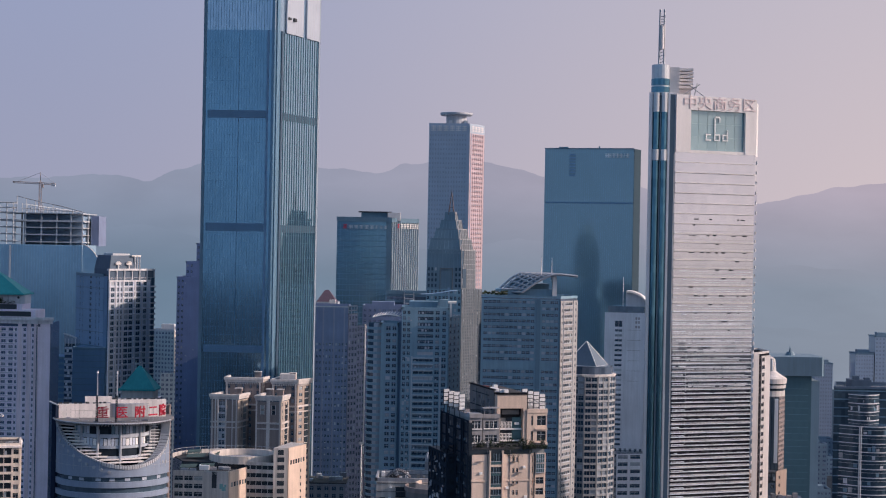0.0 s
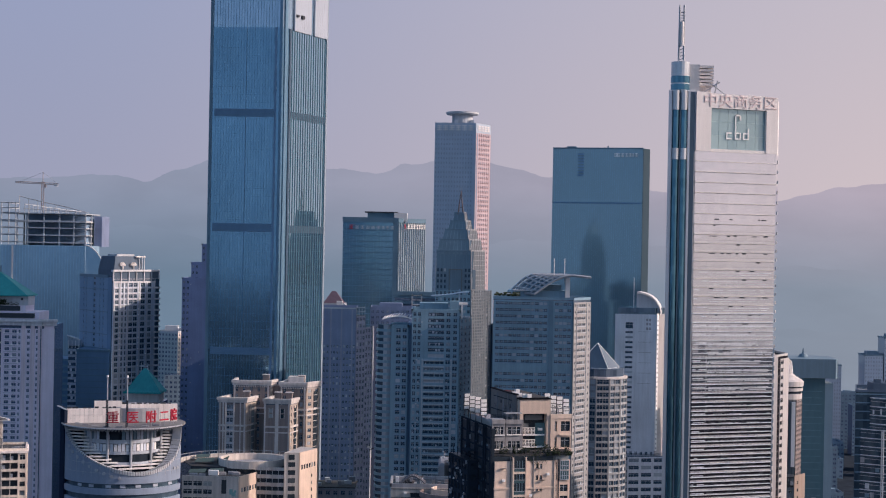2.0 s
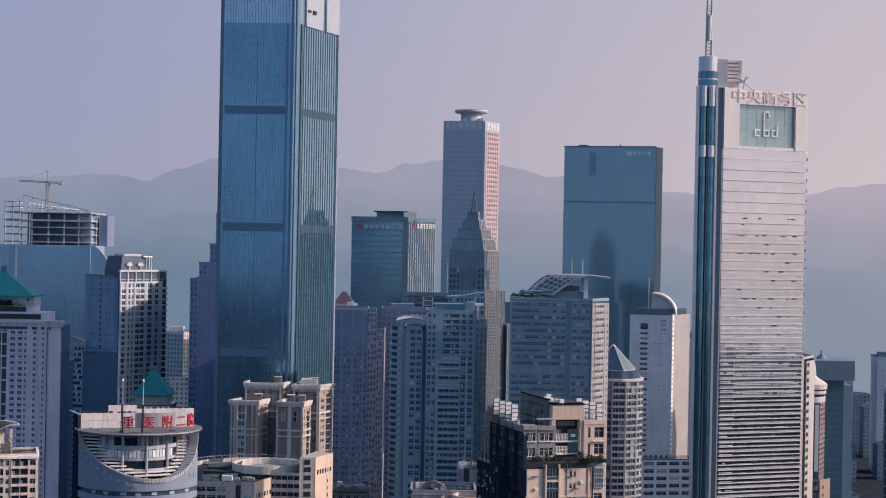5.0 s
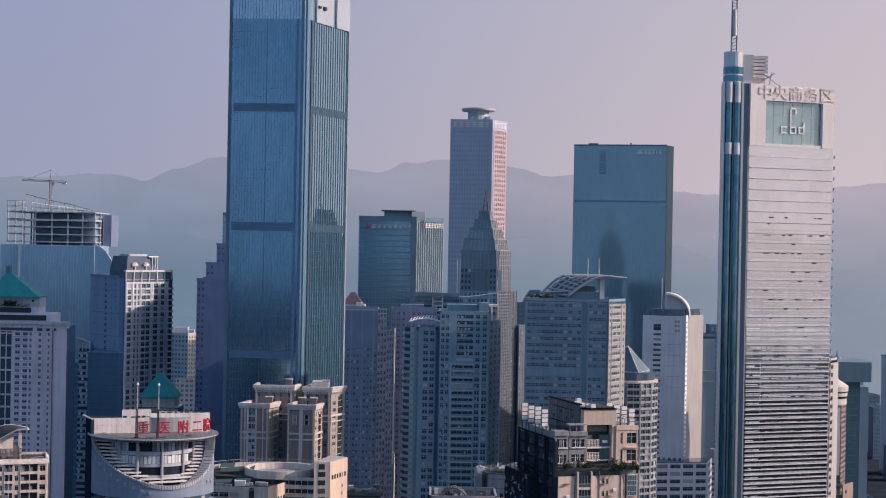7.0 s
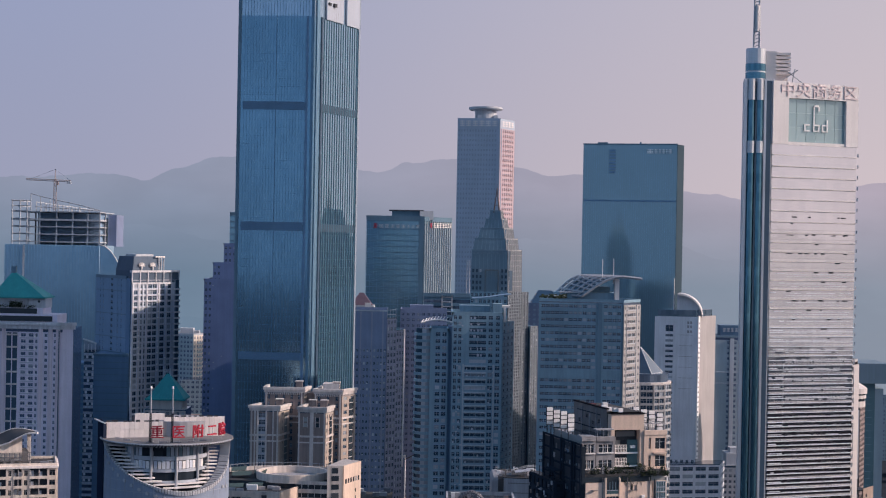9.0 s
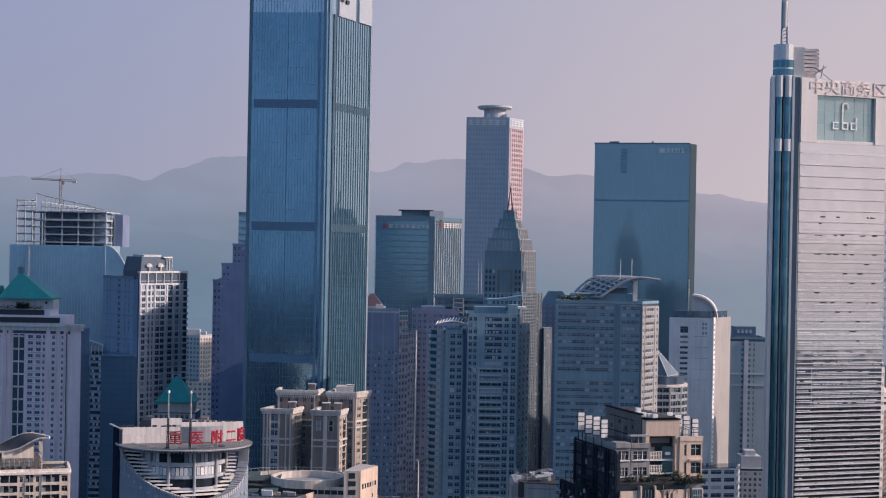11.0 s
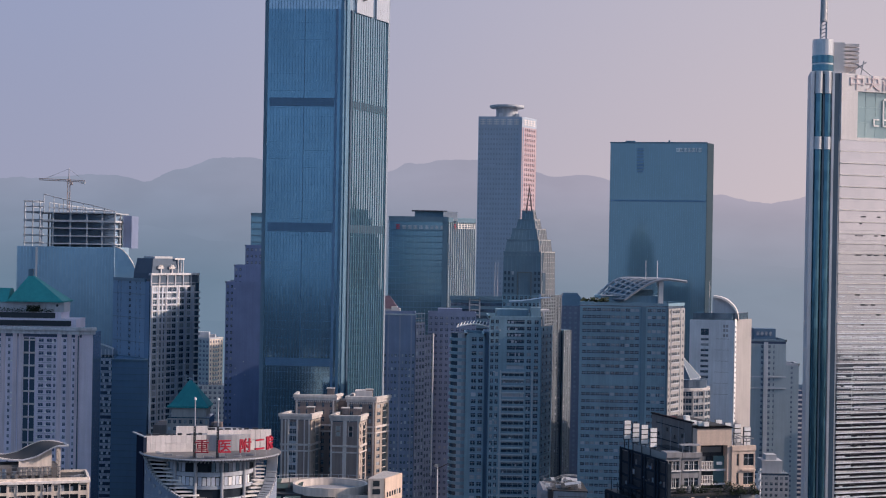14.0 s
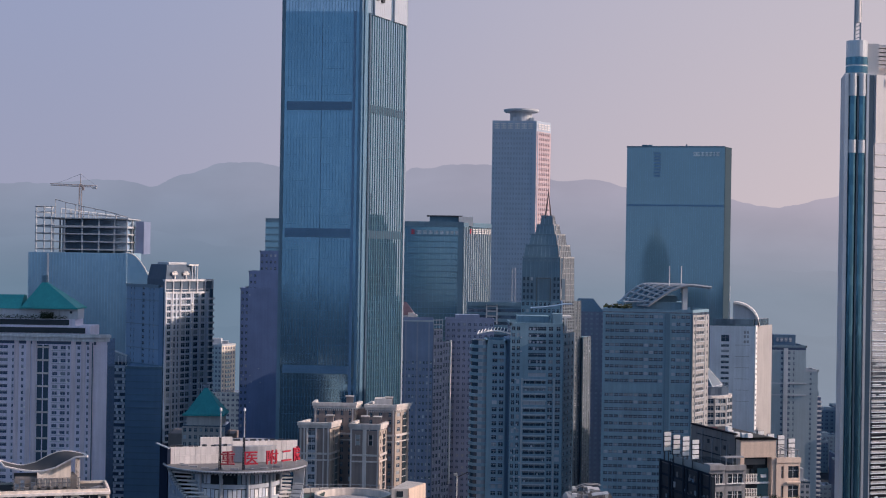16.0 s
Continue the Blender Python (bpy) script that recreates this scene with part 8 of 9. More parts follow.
        g.tube((C[0] + (R + 0.6) * math.cos(a), C[1] - 0.5 + (R + 0.6) * math.sin(a), 127.1), (C[0] + (R + 0.98) * math.cos(a), C[1] - 0.5 + (R + 0.98) * math.sin(a), 127.6), 0.09, n=4)
        t.add("canopy_joint", g, DARK)
    for k in range(9):
        a = radians(200 + 15 * k)
        g = Bag()
        g.block(C[0] + (R - 3.5) * math.cos(a) - 1.1, C[0] + (R - 3.5) * math.cos(a) + 1.1, C[1] + (R - 3.5) * math.sin(a) - 0.3, C[1] + (R - 3.5) * math.sin(a) + 0.3, 127.76, 128.0 + 0.1 * (k % 3))
        t.add("roof_duct", g, GREYWALL, "low grey duct")
    for k in range(46):
        a = radians(196) + radians(142) * k / 45
        g = Bag()
        s = Side((C[0] + (R - 2) * math.cos(a), C[1] + (R - 2) * math.sin(a)), (C[0] + (R - 2) * math.cos(a + .034), C[1] + (R - 2) * math.sin(a + .034)))
        s.box(g, 0, 0.3, 0, 2.2, 126.6, 126.9)
        t.add("canopy_rib", g, STEEL)
    wall = [(e[0] + 0.2, e[1] + 0.8), (e[0] + 17.3, e[1] + 5.4)]
    s1 = Side(*wall)
    for k in range(12):
        for z0, z1 in ((127.7, 130.2), (130.26, 132.6)):
            g = Bag()
            s1.box(g, s1.w * k / 12, s1.w * (k + 0.96) / 12, -0.6, 0, z0, z1)
            t.add("sign_wall_panel", g, WARMWHITE)
    s2 = Side((e[0] + 17.3, e[1] + 7.2), (e[0] + 35.6, e[1] + 12.4))
    for k in range(12):
        for z0, z1 in ((127.7, 130.8), (130.86, 133.8)):
            g = Bag()
            s2.box(g, s2.w * k / 12, s2.w * (k + 0.96) / 12, -0.6, 0, z0, z1)
            t.add("sign_wall_panel", g, WARMWHITE)
    g = Bag()
    s1.box(g, 9.5, s1.w + 1, -7, -6, 128, 134.5)
    t.add("stair_head", g, WARMWHITE)
    rng = random.Random(71)
    for wall, z in ((s1, 132.6), (s2, 133.8)):
        q = 0.3
        while q < wall.w - 1.5:
            d = rng.uniform(0.8, 2.0)
            g = Bag()
            wall.box(g, q, q + d, -1.2, -0.1, z, z + rng.uniform(0.25, 0.6))
            t.add("coping_box", g, DARK, "dark coping box")
            q += d + rng.uniform(0.4, 1.6)
    g = Bag()
    g.prism(ring(C[0] + 2, C[1] + 9, R - 9, 32), 127.9, 132.5)
    t.add("roof_storey", g, GREYWALL)
    for ch, turn in zip("重医附二院", (-90, -71, -52, -36, -21)):
        a = radians(turn)
        x, y = C[0] + (R - 1.0) * math.cos(a), C[1] - 0.5 + (R - 1.0) * math.sin(a)
        tl = (-math.sin(a) * 2.6, math.cos(a) * 2.6)
        s = Side((x - tl[0] * .5, y - tl[1] * .5), (x + tl[0] * .5, y + tl[1] * .5))
        letters(t, ch, s, -0.9, 129.8, 4.2, 0.2, RED, 0.5, "sign_letter", "red standing character", 1.0, 0.05)
        g = Bag()
        for q in (-0.3, 1.6):
            g.tube(s.at(q, 0, 128), s.at(q, 0, 132.5), 0.07)
        t.add("letter_frame", g, STEEL)
    t.finish(0)
    for x in (-115.4, -108.8):
        pole = thing("flag_pole", "slim steel mast with a dark lattice foot on the hospital roof", "mast", (x, 557.6, 127.9), "roof masts")
        g = Bag()
        for dx, dy in ((-0.32, -0.2), (0.32, -0.2), (0, 0.34)):
            g.tube((dx, dy, 0), (dx * 0.7, dy * 0.7, 9), 0.13, 0.11, 5)
        for k in range(12):
            g.tube((-0.32, -0.2, k * 0.75), (0.32, -0.2, k * 0.75 + 0.75), 0.09, n=4)
            g.tube((0.32, -0.2, k * 0.75), (-0.32, -0.2, k * 0.75 + 0.75), 0.09, n=4)
        part("lattice_foot", g, DARK, pole)
        g = Bag()
        g.tube((0, 0, 8.8), (0, 0, 16.4), 0.24, 0.14, 8)
        part("upper_pole", g, STEEL, pole)
        g = Bag()
        g.tube((0, 0, 16.4), (0, 0, 17.1), 0.4, 0.26, 8)
        part("finial", g, SIGNWHITE, pole)


WARMWHITE = paint("warm_white_panels", (0.90, 0.81, 0.775), 0.6, 0.08, 0.2)
CLAD = paint("pale_blue_cladding", (0.275, 0.325, 0.425), 0.45, 0.08, 0.1)
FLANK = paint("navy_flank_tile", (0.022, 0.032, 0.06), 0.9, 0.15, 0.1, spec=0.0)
hospital()


# ---- tan twin-topped apartments ----
def tan_apartments():
    t = Tower("apartment_tower", "tan stone apartment tower with cream cornices on four stepped blocks", "apartment tower", (-92, 850), TAN, WIN_MID, WIN_MID)
    def course(s, *b):
        g = Bag()
        s.box(g, *b)
        t.add("cornice", g, TRIM, "cream cornice course")

    def block(poly, z, bays0, bays1, proud=0.9, strips=(0.04, 0.96)):
        f, r = t.body(poly, 0, z - 2.2)[:2]
        t.punched(f, 0, z - 3, bays0(f.w), 3.3, 0.62, 0.2, 0.4)
        # side walls take a paler, yellower tan that has the sunlight in it
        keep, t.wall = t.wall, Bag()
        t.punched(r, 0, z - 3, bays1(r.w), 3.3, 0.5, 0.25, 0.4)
        t.add("side_wall", t.wall, TAN_SUNLIT, "side wall in a sunlit copy of the tan")
        t.wall = keep
        for s in (f, r):
            course(s, -proud * 0.5, s.w + proud, -0.5, proud * 0.6, z - 2.6, z - 1.3)
            course(s, -proud, s.w + proud * 1.2, -0.5, proud * 1.2, z - 1.3, z)
            for zz, hh in ((z - 14.4, 0.85), (z - 17.1, 0.6)):
                course(s, -0.1, s.w + 0.1, 0.3, 0.75, zz, zz + hh)
            if z < 115:
                continue
            t.repeats("dentil", s, [(q * 0.9 + 0.2, q * 0.9 + 0.62, 0.3, 0.7, z - 3.5, z - 2.7) for q in range(int(s.w / 0.9))], TRIM)
        g = Bag()
        r.box(g, r.w * 0.52, r.w * 0.80, 0.38, 0.5, z - 40, z - 5)
        bay = t.add("glazed_bay", g, WIN_NEAR, "dark glazed stair bay")
        t.repeats("bay_transom", r, [(r.w * 0.52, r.w * 0.80, 0.5, 0.62, z - 40 + q * 3.3, z - 39.7 + q * 3.3) for q in range(11)], TRIM, parent=bay)
        t.repeats("pilaster", f, [(q * f.w - 0.35, q * f.w + 0.35, 0.38, 0.62, 0, z - 2.6) for q in strips], TRIM, "cream pilaster")
        back = Side(poly[3], poly[0])
        course(back, -proud, back.w + proud, -0.5, proud, z - 1.3, z)
        return f, r

    block([(-110.4, 852), (-92, 852), (-90, 862), (-110, 866)], 119.6, lambda w: even(w, 5, 0.3), lambda w: even(w, 2, 0.3))
    block([(-86.5, 852), (-73.6, 852), (-67.6, 863), (-84, 870)], 119.0, lambda w: even(w, 3, 0.3), lambda w: even(w, 2, 0.5))
    block([(-115.8, 838.5), (-102.4, 838), (-98.8, 850), (-112, 853)], 112.0, lambda w: [(w * 0.31, w * 0.405), (w * 0.43, w * 0.525)], lambda w: [(4, 5)], strips=(0.05, 0.17, 0.27, 0.57, 0.97))
    block([(-92.7, 836), (-80.2, 835), (-77.4, 846), (-90, 853)], 111.9, lambda w: [], lambda w: even(w, 3, 0.45), strips=(0.02, 0.46, 0.54, 0.98))
    s = Side((-115.8, 838.5), (-102.4, 838))
    t.repeats("pale_strip", s, [(a * s.w, b * s.w, 0.38, 0.5, 0, 109) for a, b in ((0.27, 0.305), (0.41, 0.428), (0.53, 0.57))], GREYTILE, "pale tiled strip")
    t.repeats("pale_spandrel", s, [(0.305 * s.w, 0.53 * s.w, 0.38, 0.46, 3.303 * k - 0.5, 3.303 * k + 0.62) for k in range(20, 33)], GREYTILE, "pale tiled spandrel")
    s = Side((-92.7, 836), (-80.2, 835))
    t.repeats("top_window", s, [(q * s.w, q * s.w + 1.5, 0.38, 0.5, z, z + 1.9) for q in (0.2, 0.66) for z in (102.4, 105.0)], WIN_NEAR, "dark top window")
    t.repeats("window_frame", s, [(q * s.w + d, q * s.w + d + 0.2, 0.38, 0.6, 102.2, 107.2) for q in (0.2, 0.66) for d in (-0.3, 1.6)], TRIM)
    g = Bag()
    g.block(-92.4, -86.2, 856, 868, 0, 116.5)
    t.add("link_wall", g, TAN, "tan wall linking the blocks")
    for x, y, z in ((-104, 841, 112), (-96, 856, 119.4), (-88, 839, 112), (-82.5, 838.5, 112), (-78, 858, 119)):
        g = Bag()
        g.block(x, x + 3.2, y, y + 3, z - 1.5, z + 2.6)
        hut = t.add("roof_hut", g, TAN)
        g = Bag()
        g.block(x - 0.3, x + 3.5, y - 0.3, y + 3.3, z + 2.6, z + 2.95)
        t.add("hut_roof", g, TRIM, parent=hut)
    g = Bag()
    g.block(-83, -75, 856, 866, 118, 121.2)
    t.add("stair_head", g, TRIM)
    for x in (-112.6, -105.2, -86.9, -84.6):
        g = Bag()
        g.block(x, x + 0.55, 835.0 if x > -100 else 837.6, 838.4, 0, 109.4)
        t.add("downpipe", g, TRIM)
    t.finish(260)


TAN_SUNLIT = paint("sunlit_tan_tile", (0.47, 0.39, 0.34), 0.7, 0.12, 0.2)
tan_apartments()


# ---- low block with the ring roof ----
def ring_roof_block():
    t = Tower("low_block", "off-white block with long window strips and ring-shaped roof wall", "office block", (-90, 722), OFFWHITE, WIN_NEAR, WIN_NEAR)
    main = [(-84.0, 717.2), (-71.4, 716), (-59.1, 733), (-64, 752), (-114, 757), (-119, 740), (-112, 722)]
    f = t.body(main, 0, 93.0)[0]
    # front with long window strips
    t.repeats("spandrel", f, [(0, f.w, 0, 0.6, 90.9 - 3.4 * k - 1.6, 90.9 - 3.4 * k) for k in range(12)], OFFWHITE)
    t.repeats("mullion", f, [(s, s + 0.18, 0.02, 0.3, 50, 93) for s in (2.4, 5.0, 7.6, 10.2)], FRAME)
    g = Bag()
    f.box(g, 0, f.w, 0, 0.6, 92.7, 94.0)
    t.add("parapet_wall", g, OFFWHITE)
    # pier, and an end wall with sunlight in its cream colour
    pier = [(-71.4, 715.6), (-65.3, 716.8), (-59.1, 733), (-66, 738)]
    pf, pr = t.body(pier, 0, 99.2)[:2]
    g = Bag()
    g.prism(pier, 99.2, 100.4)
    pf.box(g, 0, pf.w, 0, 0.4, 0, 100.4)
    t.add("pier_wall", g, OFFWHITE)
    for k in range(12):
        g = Bag()
        pf.box(g, 1.7, 4.7, 0.4, 0.5, 94.4 - 3.4 * k, 96.4 - 3.4 * k)
        t.add("window", g, WIN_NEAR)
    g = Bag()
    pf.box(g, 1.9, 4.4, 0.4, 0.5, 97.4, 99.6)
    t.add("window", g, WIN_NEAR)
    g = Bag()
    pr.box(g, 0, pr.w, 0, 0.5, 0, 100.4)
    t.add("end_wall", g, CREAM, "end wall in cream, a sunlit copy of the off-white")
    t.repeats("small_window", pr, [(1.6 + k * 2.5, 3.0 + k * 2.5, 0.5, 0.58, 93.0, 94.9) for k in range(6)], WIN_NEAR)
    t.repeats("small_window", pr, [(11.6, 12.5, 0.5, 0.56, 88.6 - 3.0 * k, 90.0 - 3.0 * k) for k in range(8)], WIN_NEAR)
    # ring wall and flat roofs
    c, R, n = (-86.5, 730.5), 14.6, 44
    for k in range(n):
        a, b = 2 * math.pi * k / n, 2 * math.pi * (k + 1) / n
        g = Bag()
        pa, pb = [(c[0] + q * math.cos(a), c[1] + q * math.sin(a)) for q in (R, R - 0.9)], [(c[0] + q * math.cos(b), c[1] + q * math.sin(b)) for q in (R, R - 0.9)]
        g.prism([pa[1], pa[0], pb[0], pb[1]], 93.0, 96.3)
        t.add("ring_wall", g, RINGCREAM)
    g = Bag()
    g.prism(scaled(main, 0.985), 93.0, 93.3)
    t.add("flat_roof", g, ROOF, "dark felt roof")
    g = Bag()
    g.prism(ring(*c, R - 0.95, n), 93.3, 93.6)
    t.add("ring_floor", g, GREYWALL)
    for k in range(20):
        a, b = radians(15 + 8.2 * k), radians(15 + 8.2 * (k + 0.9))
        g = Bag()
        q = [(c[0] - 3 + rx * math.cos(u), c[1] + 2 + ry * math.sin(u)) for u in (a, b) for rx, ry in ((29, 23), (28.4, 22.4))]
        g.prism([q[1], q[0], q[2], q[3]], 93.0, 95.0)
        t.add("terrace_panel", g, OFFWHITE)
        g = Bag()
        g.tube((*q[0], 95.0), (*q[0], 96.2), 0.1)
        g.tube((*q[0], 96.2), (*q[2], 96.2), 0.1)
        t.add("terrace_rail", g, STEEL)
    # lower front part with its own sunlit end
    low = [(-112.6, 703), (-89.0, 702), (-83.1, 718), (-112, 722)]
    lf, lr = t.body(low, 0, 90.4)[:2]
    t.punched(lf, 60, 90.4, even(12.5, 3, 0.86, 0.3), 3.4, 0.55, 0.2, 0.4)
    g = Bag()
    lf.box(g, 0, lf.w, 0, 0.5, 90.4, 91.8)
    lf.box(g, 18.8, lf.w, 0.4, 0.7, 0, 91.8)
    t.add("front_wall", g, OFFWHITE)
    g = Bag()
    lf.box(g, 16.6, 18.6, 0.4, 0.5, 84.6, 91.6)
    t.add("dark_opening", g, DARK)
    # cream again stands for sun on the off-white end
    g = Bag()
    lr.box(g, 0, lr.w, 0, 0.5, 0, 91.8)
    t.add("end_wall", g, CREAM, "end wall in cream, a sunlit copy of the off-white")
    t.repeats("small_window", lr, [(1.6 + k * 2.5, 3.0 + k * 2.5, 0.5, 0.58, 85.0, 86.9) for k in range(6)], WIN_NEAR)
    g = Bag()
    g.prism(scaled(low, 0.97), 90.4, 90.8)
    t.add("flat_roof", g, ROOF)
    for s0, s1, z0, z1 in ((20.0, 21.4, 84.4, 86.6), (20.9, 22.6, 83.6, 85.4), (22.0, 22.9, 85.2, 86.2)):
        g = Bag()
        lf.box(g, s0, s1, 0.7, 0.78, z0, z1)
        t.add("mural", g, TEALPALE, "faded turquoise wall mural")
    for x, y, wd, dp, z in ((-111.5, 712, 7.0, 5.0, 91.6), (-103, 714, 6.0, 4.0, 91.9), (-111, 727, 8.0, 6.0, 94.2), (-102.5, 733, 5.0, 5.0, 94.4), (-112.5, 738, 6.0, 6.0, 94.6)):
        g = Bag()
        g.box((x, y, z), (wd, 0, 0.3), (0, dp, 0.8), (0, 0, 0.15))
        t.add("roof_sheet", g, GREENSHEET, "dull green corrugated roof sheet")
        for dx in (0.4, wd - 0.6):
            g = Bag()
            g.tube((x + dx, y + 0.4, z - 1.2), (x + dx, y + 0.4, z + 0.05), 0.12)
            t.add("sheet_post", g, DARK)
    rng = random.Random(2)
    for k in range(9):
        x, y = rng.uniform(-111, -92), rng.uniform(707, 718)
        g = Bag()
        g.block(x, x + rng.uniform(1.5, 5), y, y + 2.5, 90.8, 90.8 + rng.uniform(0.8, 2.0))
        t.add("roof_hut", g, GREYWALL if k % 3 else SIGNWHITE)
    t.finish(60)


GREENSHEET = paint("dull_green_sheet", (0.075, 0.115, 0.108), 0.7, 0.2, 0.25)
TEALPALE = paint("faded_turquoise_paint", (0.22, 0.42, 0.42), 0.7)
RINGCREAM = paint("ring_cream_render", (0.68, 0.60, 0.55), 0.75, 0.12, 0.2)
OFFWHITE = paint("off_white_tile", (0.58, 0.53, 0.50), 0.7, 0.14, 0.3)
ring_roof_block()


# ---- cream block with the wave roof ----
def wave_roof_block():
    t = Tower("apartment_block", "cream apartment block with balconies under a wave-shaped roof", "apartment block", (-175, 655), PALECREAM, WIN_NEAR, WIN_NEAR)
    poly = [(-198, 634), (-163.4, 645.4), (-168, 664), (-203, 654)]
    f, r = t.body(poly, 0, 107.6)[:2]
    # plaster strips with small windows between stacks of glazed balconies
    for a, b, wins in ((33.4, 36.4, [(33.9, 35.9)]), (24.6, 27.0, [(25.2, 26.4)]), (19.2, 21.4, [(19.8, 20.8)]), (10.0, 13.0, [(10.6, 12.2)]), (0.0, 3.0, [(0.8, 2.2)])):
        t.punched(f, 60, 107.6, wins, 3.3, 0.56, 0.22, 0.9, a, b)
    stacks = ((27.0, 33.4), (21.4, 24.6), (13.0, 19.2), (3.0, 10.0))
    levels = [61 + 3.3 * k for k in range(14)]
    for a, b in stacks:
        t.repeats("balcony_slab", f, [(a, b, 0, 1.25, z, z + 0.3) for z in levels], PALECREAM, "cream balcony slab")
        t.repeats("balcony_parapet", f, [(a, b, 1.05, 1.25, z + 0.3, z + 1.0) for z in levels], PALECREAM)
        t.repeats("balcony_post", f, [(q, q + 0.22, 0.9, 1.15, 61, 107.2) for q in (a + 0.1, (a + b) / 2, b - 0.3)], TRIM)
        rng = random.Random(int(a * 10))
        t.repeats("curtain", f, [(q, q + rng.uniform(0.6, 1.4), 0.05, 0.15, z + 0.9, z + rng.uniform(2.0, 2.9)) for z in levels for q in (a + 0.5, (a + b) / 2 + 0.4) if rng.random() < 0.6], GREYTILE, "pale drawn curtain")
    t.punched(r, 60, 107.6, even(r.w, 2, 0.5), 3.3, 0.5, 0.25, 0.5)
    g = Bag()
    f.box(g, -0.4, f.w + 0.4, -0.5, 1.5, 107.6, 108.4)
    r.box(g, -0.4, r.w + 0.4, -0.5, 0.8, 107.6, 108.4)
    t.add("cornice", g, WARMWHITE, "cream roof cornice")
    g = Bag()
    parapet(g, poly, 108.4, 0.9, 0.35, 0.3)
    t.add("roof_edge", g, PALECREAM)
    g = Bag()
    g.prism(scaled(poly, 0.96), 107.7, 108.5)
    t.add("flat_roof", g, ROOF, "dark felt roof")
    rng = random.Random(37)
    for k in range(6):
        q = f.at(rng.uniform(27.5, 34.0), -rng.uniform(1.5, 8.0), 108.5)
        g = Bag()
        g.block(q.x, q.x + rng.uniform(0.8, 2.4), q.y, q.y + 1.0, 108.5, 108.5 + rng.uniform(0.5, 1.3))
        t.add("roof_hut", g, DARKWALL if k % 2 else GREYWALL)
    # open roof storey: posts and rails in front of dark rooms
    up = [(-194, 642.0), (-173.6, 648.6), (-177, 658), (-197, 652)]
    f = Side(up[0], up[1])
    g = Bag()
    g.prism(scaled(up, 0.93), 108.5, 113.0)
    t.add("roof_room", g, DARKWALL, "dark set-back roof rooms")
    for k in range(13):
        q = 0.2 + k * 1.72
        t.repeats("loggia_post", f, [(q, q + 0.3, 0.9, 1.2, 108.4, 112.4)], TRANSOM, "roof storey post")
    t.repeats("loggia_rail", f, [(-0.3, f.w + 0.3, 0.9, 1.15, z, z + 0.22) for z in (109.6, 110.8, 112.3)], TRANSOM)
    t.repeats("loggia_screen", f, [(q, q + 1.3, 0.6, 0.7, 108.8, 108.8 + h) for q, h in ((0.6, 2.2), (2.4, 3.2), (5.8, 2.4))], GREYTILE)
    t.repeats("roof_clutter", f, [(1.0 + 2.7 * k, 2.2 + 2.7 * k, 1.6, 2.4, 108.5, 109.3 + 0.5 * (k % 3)) for k in range(7)], DARKWALL, "dark balcony clutter")
    tall = Side(up[1], up[2])
    t.repeats("corner_post", tall, [(q, q + 0.35, -0.2, 0.15, 108.4, 118.6) for q in (0.0, 2.6, 5.2, 8.4)], TRIM, "tall cream roof post")
    t.repeats("corner_rail", tall, [(0, 8.6, -0.1, 0.1, z, z + 0.2) for z in (110.4, 112.0, 113.6)], GREYWALL)
    # wave roof: a ribbon that dips in the west and humps in the east, skewed in plan
    front = ((-197.6, 116.2), (-193.5, 115.4), (-190.1, 114.9), (-185.3, 114.8), (-180.9, 116.0), (-177.2, 118.1), (-174.2, 119.7), (-170.1, 120.0))
    rear = ((-203.5, 116.4), (-199.0, 115.2), (-195.5, 114.6), (-190.7, 115.8), (-186.9, 118.0), (-183.1, 119.6), (-179.3, 119.8), (-174.6, 118.9))

    def curve(knots):
        ts = np.linspace(0, len(knots) - 1, 34)
        xs, zs = (np.interp(ts, range(len(knots)), [q[c] for q in knots]) for c in (0, 1))
        for v in (xs, zs):
            v[1:-1] = (v[:-2] + 2 * v[1:-1] + v[2:]) / 4
        return [(float(x), float(z)) for x, z in zip(xs, zs)]

    fr, re = curve(front), curve(rear)
    g = Bag()
    for drop in (0.0, 0.35):
        rows = [[(a[0] + (b[0] - a[0]) * q, 644.5 + 14.5 * q, a[1] + (b[1] - a[1]) * q - drop) for a, b in zip(fr, re)] for q in (0, 0.25, 0.5, 0.75, 1.0)]
        g.sheet(rows if drop == 0 else rows[::-1])
    t.add("wave_roof", g, ROOF, "dark grey wave-shaped roof", smooth=True)
    for run, y in ((fr, 644.4), (re, 659.0)):
        g = Bag()
        for (xa, za), (xb, zb) in zip(run, run[1:]):
            g.box((xa, y - 0.5, za - 0.35), (xb - xa, 0, zb - za), (0, 1.0, 0.0), (0, 0, 0.5))
        t.add("roof_edge_beam", g, WARMWHITE, "cream roof edge")
    for a, b in ((fr[0], re[0]), (fr[-1], re[-1])):
        g = Bag()
        g.tube((a[0], 644.4, a[1]), (b[0], 659, b[1]), 0.4, n=6)
        t.add("roof_edge_beam", g, WARMWHITE, "cream roof edge")
    g = Bag()
    for (xa, za), (xb, zb) in zip(fr, fr[1:]):
        if -186.5 < xa and xb < -176.0:
            ya, yb = 645.9 + 0.325 * (xa + 180), 645.9 + 0.325 * (xb + 180)
            g.face([(xa, ya, 109.4), (xb, yb, 109.4), (xb, yb, zb - 0.3), (xa, ya, za - 0.3)])
            g.face([(xb, yb + 0.5, 109.4), (xa, ya + 0.5, 109.4), (xa, ya + 0.5, za - 0.3), (xb, yb + 0.5, zb - 0.3)])
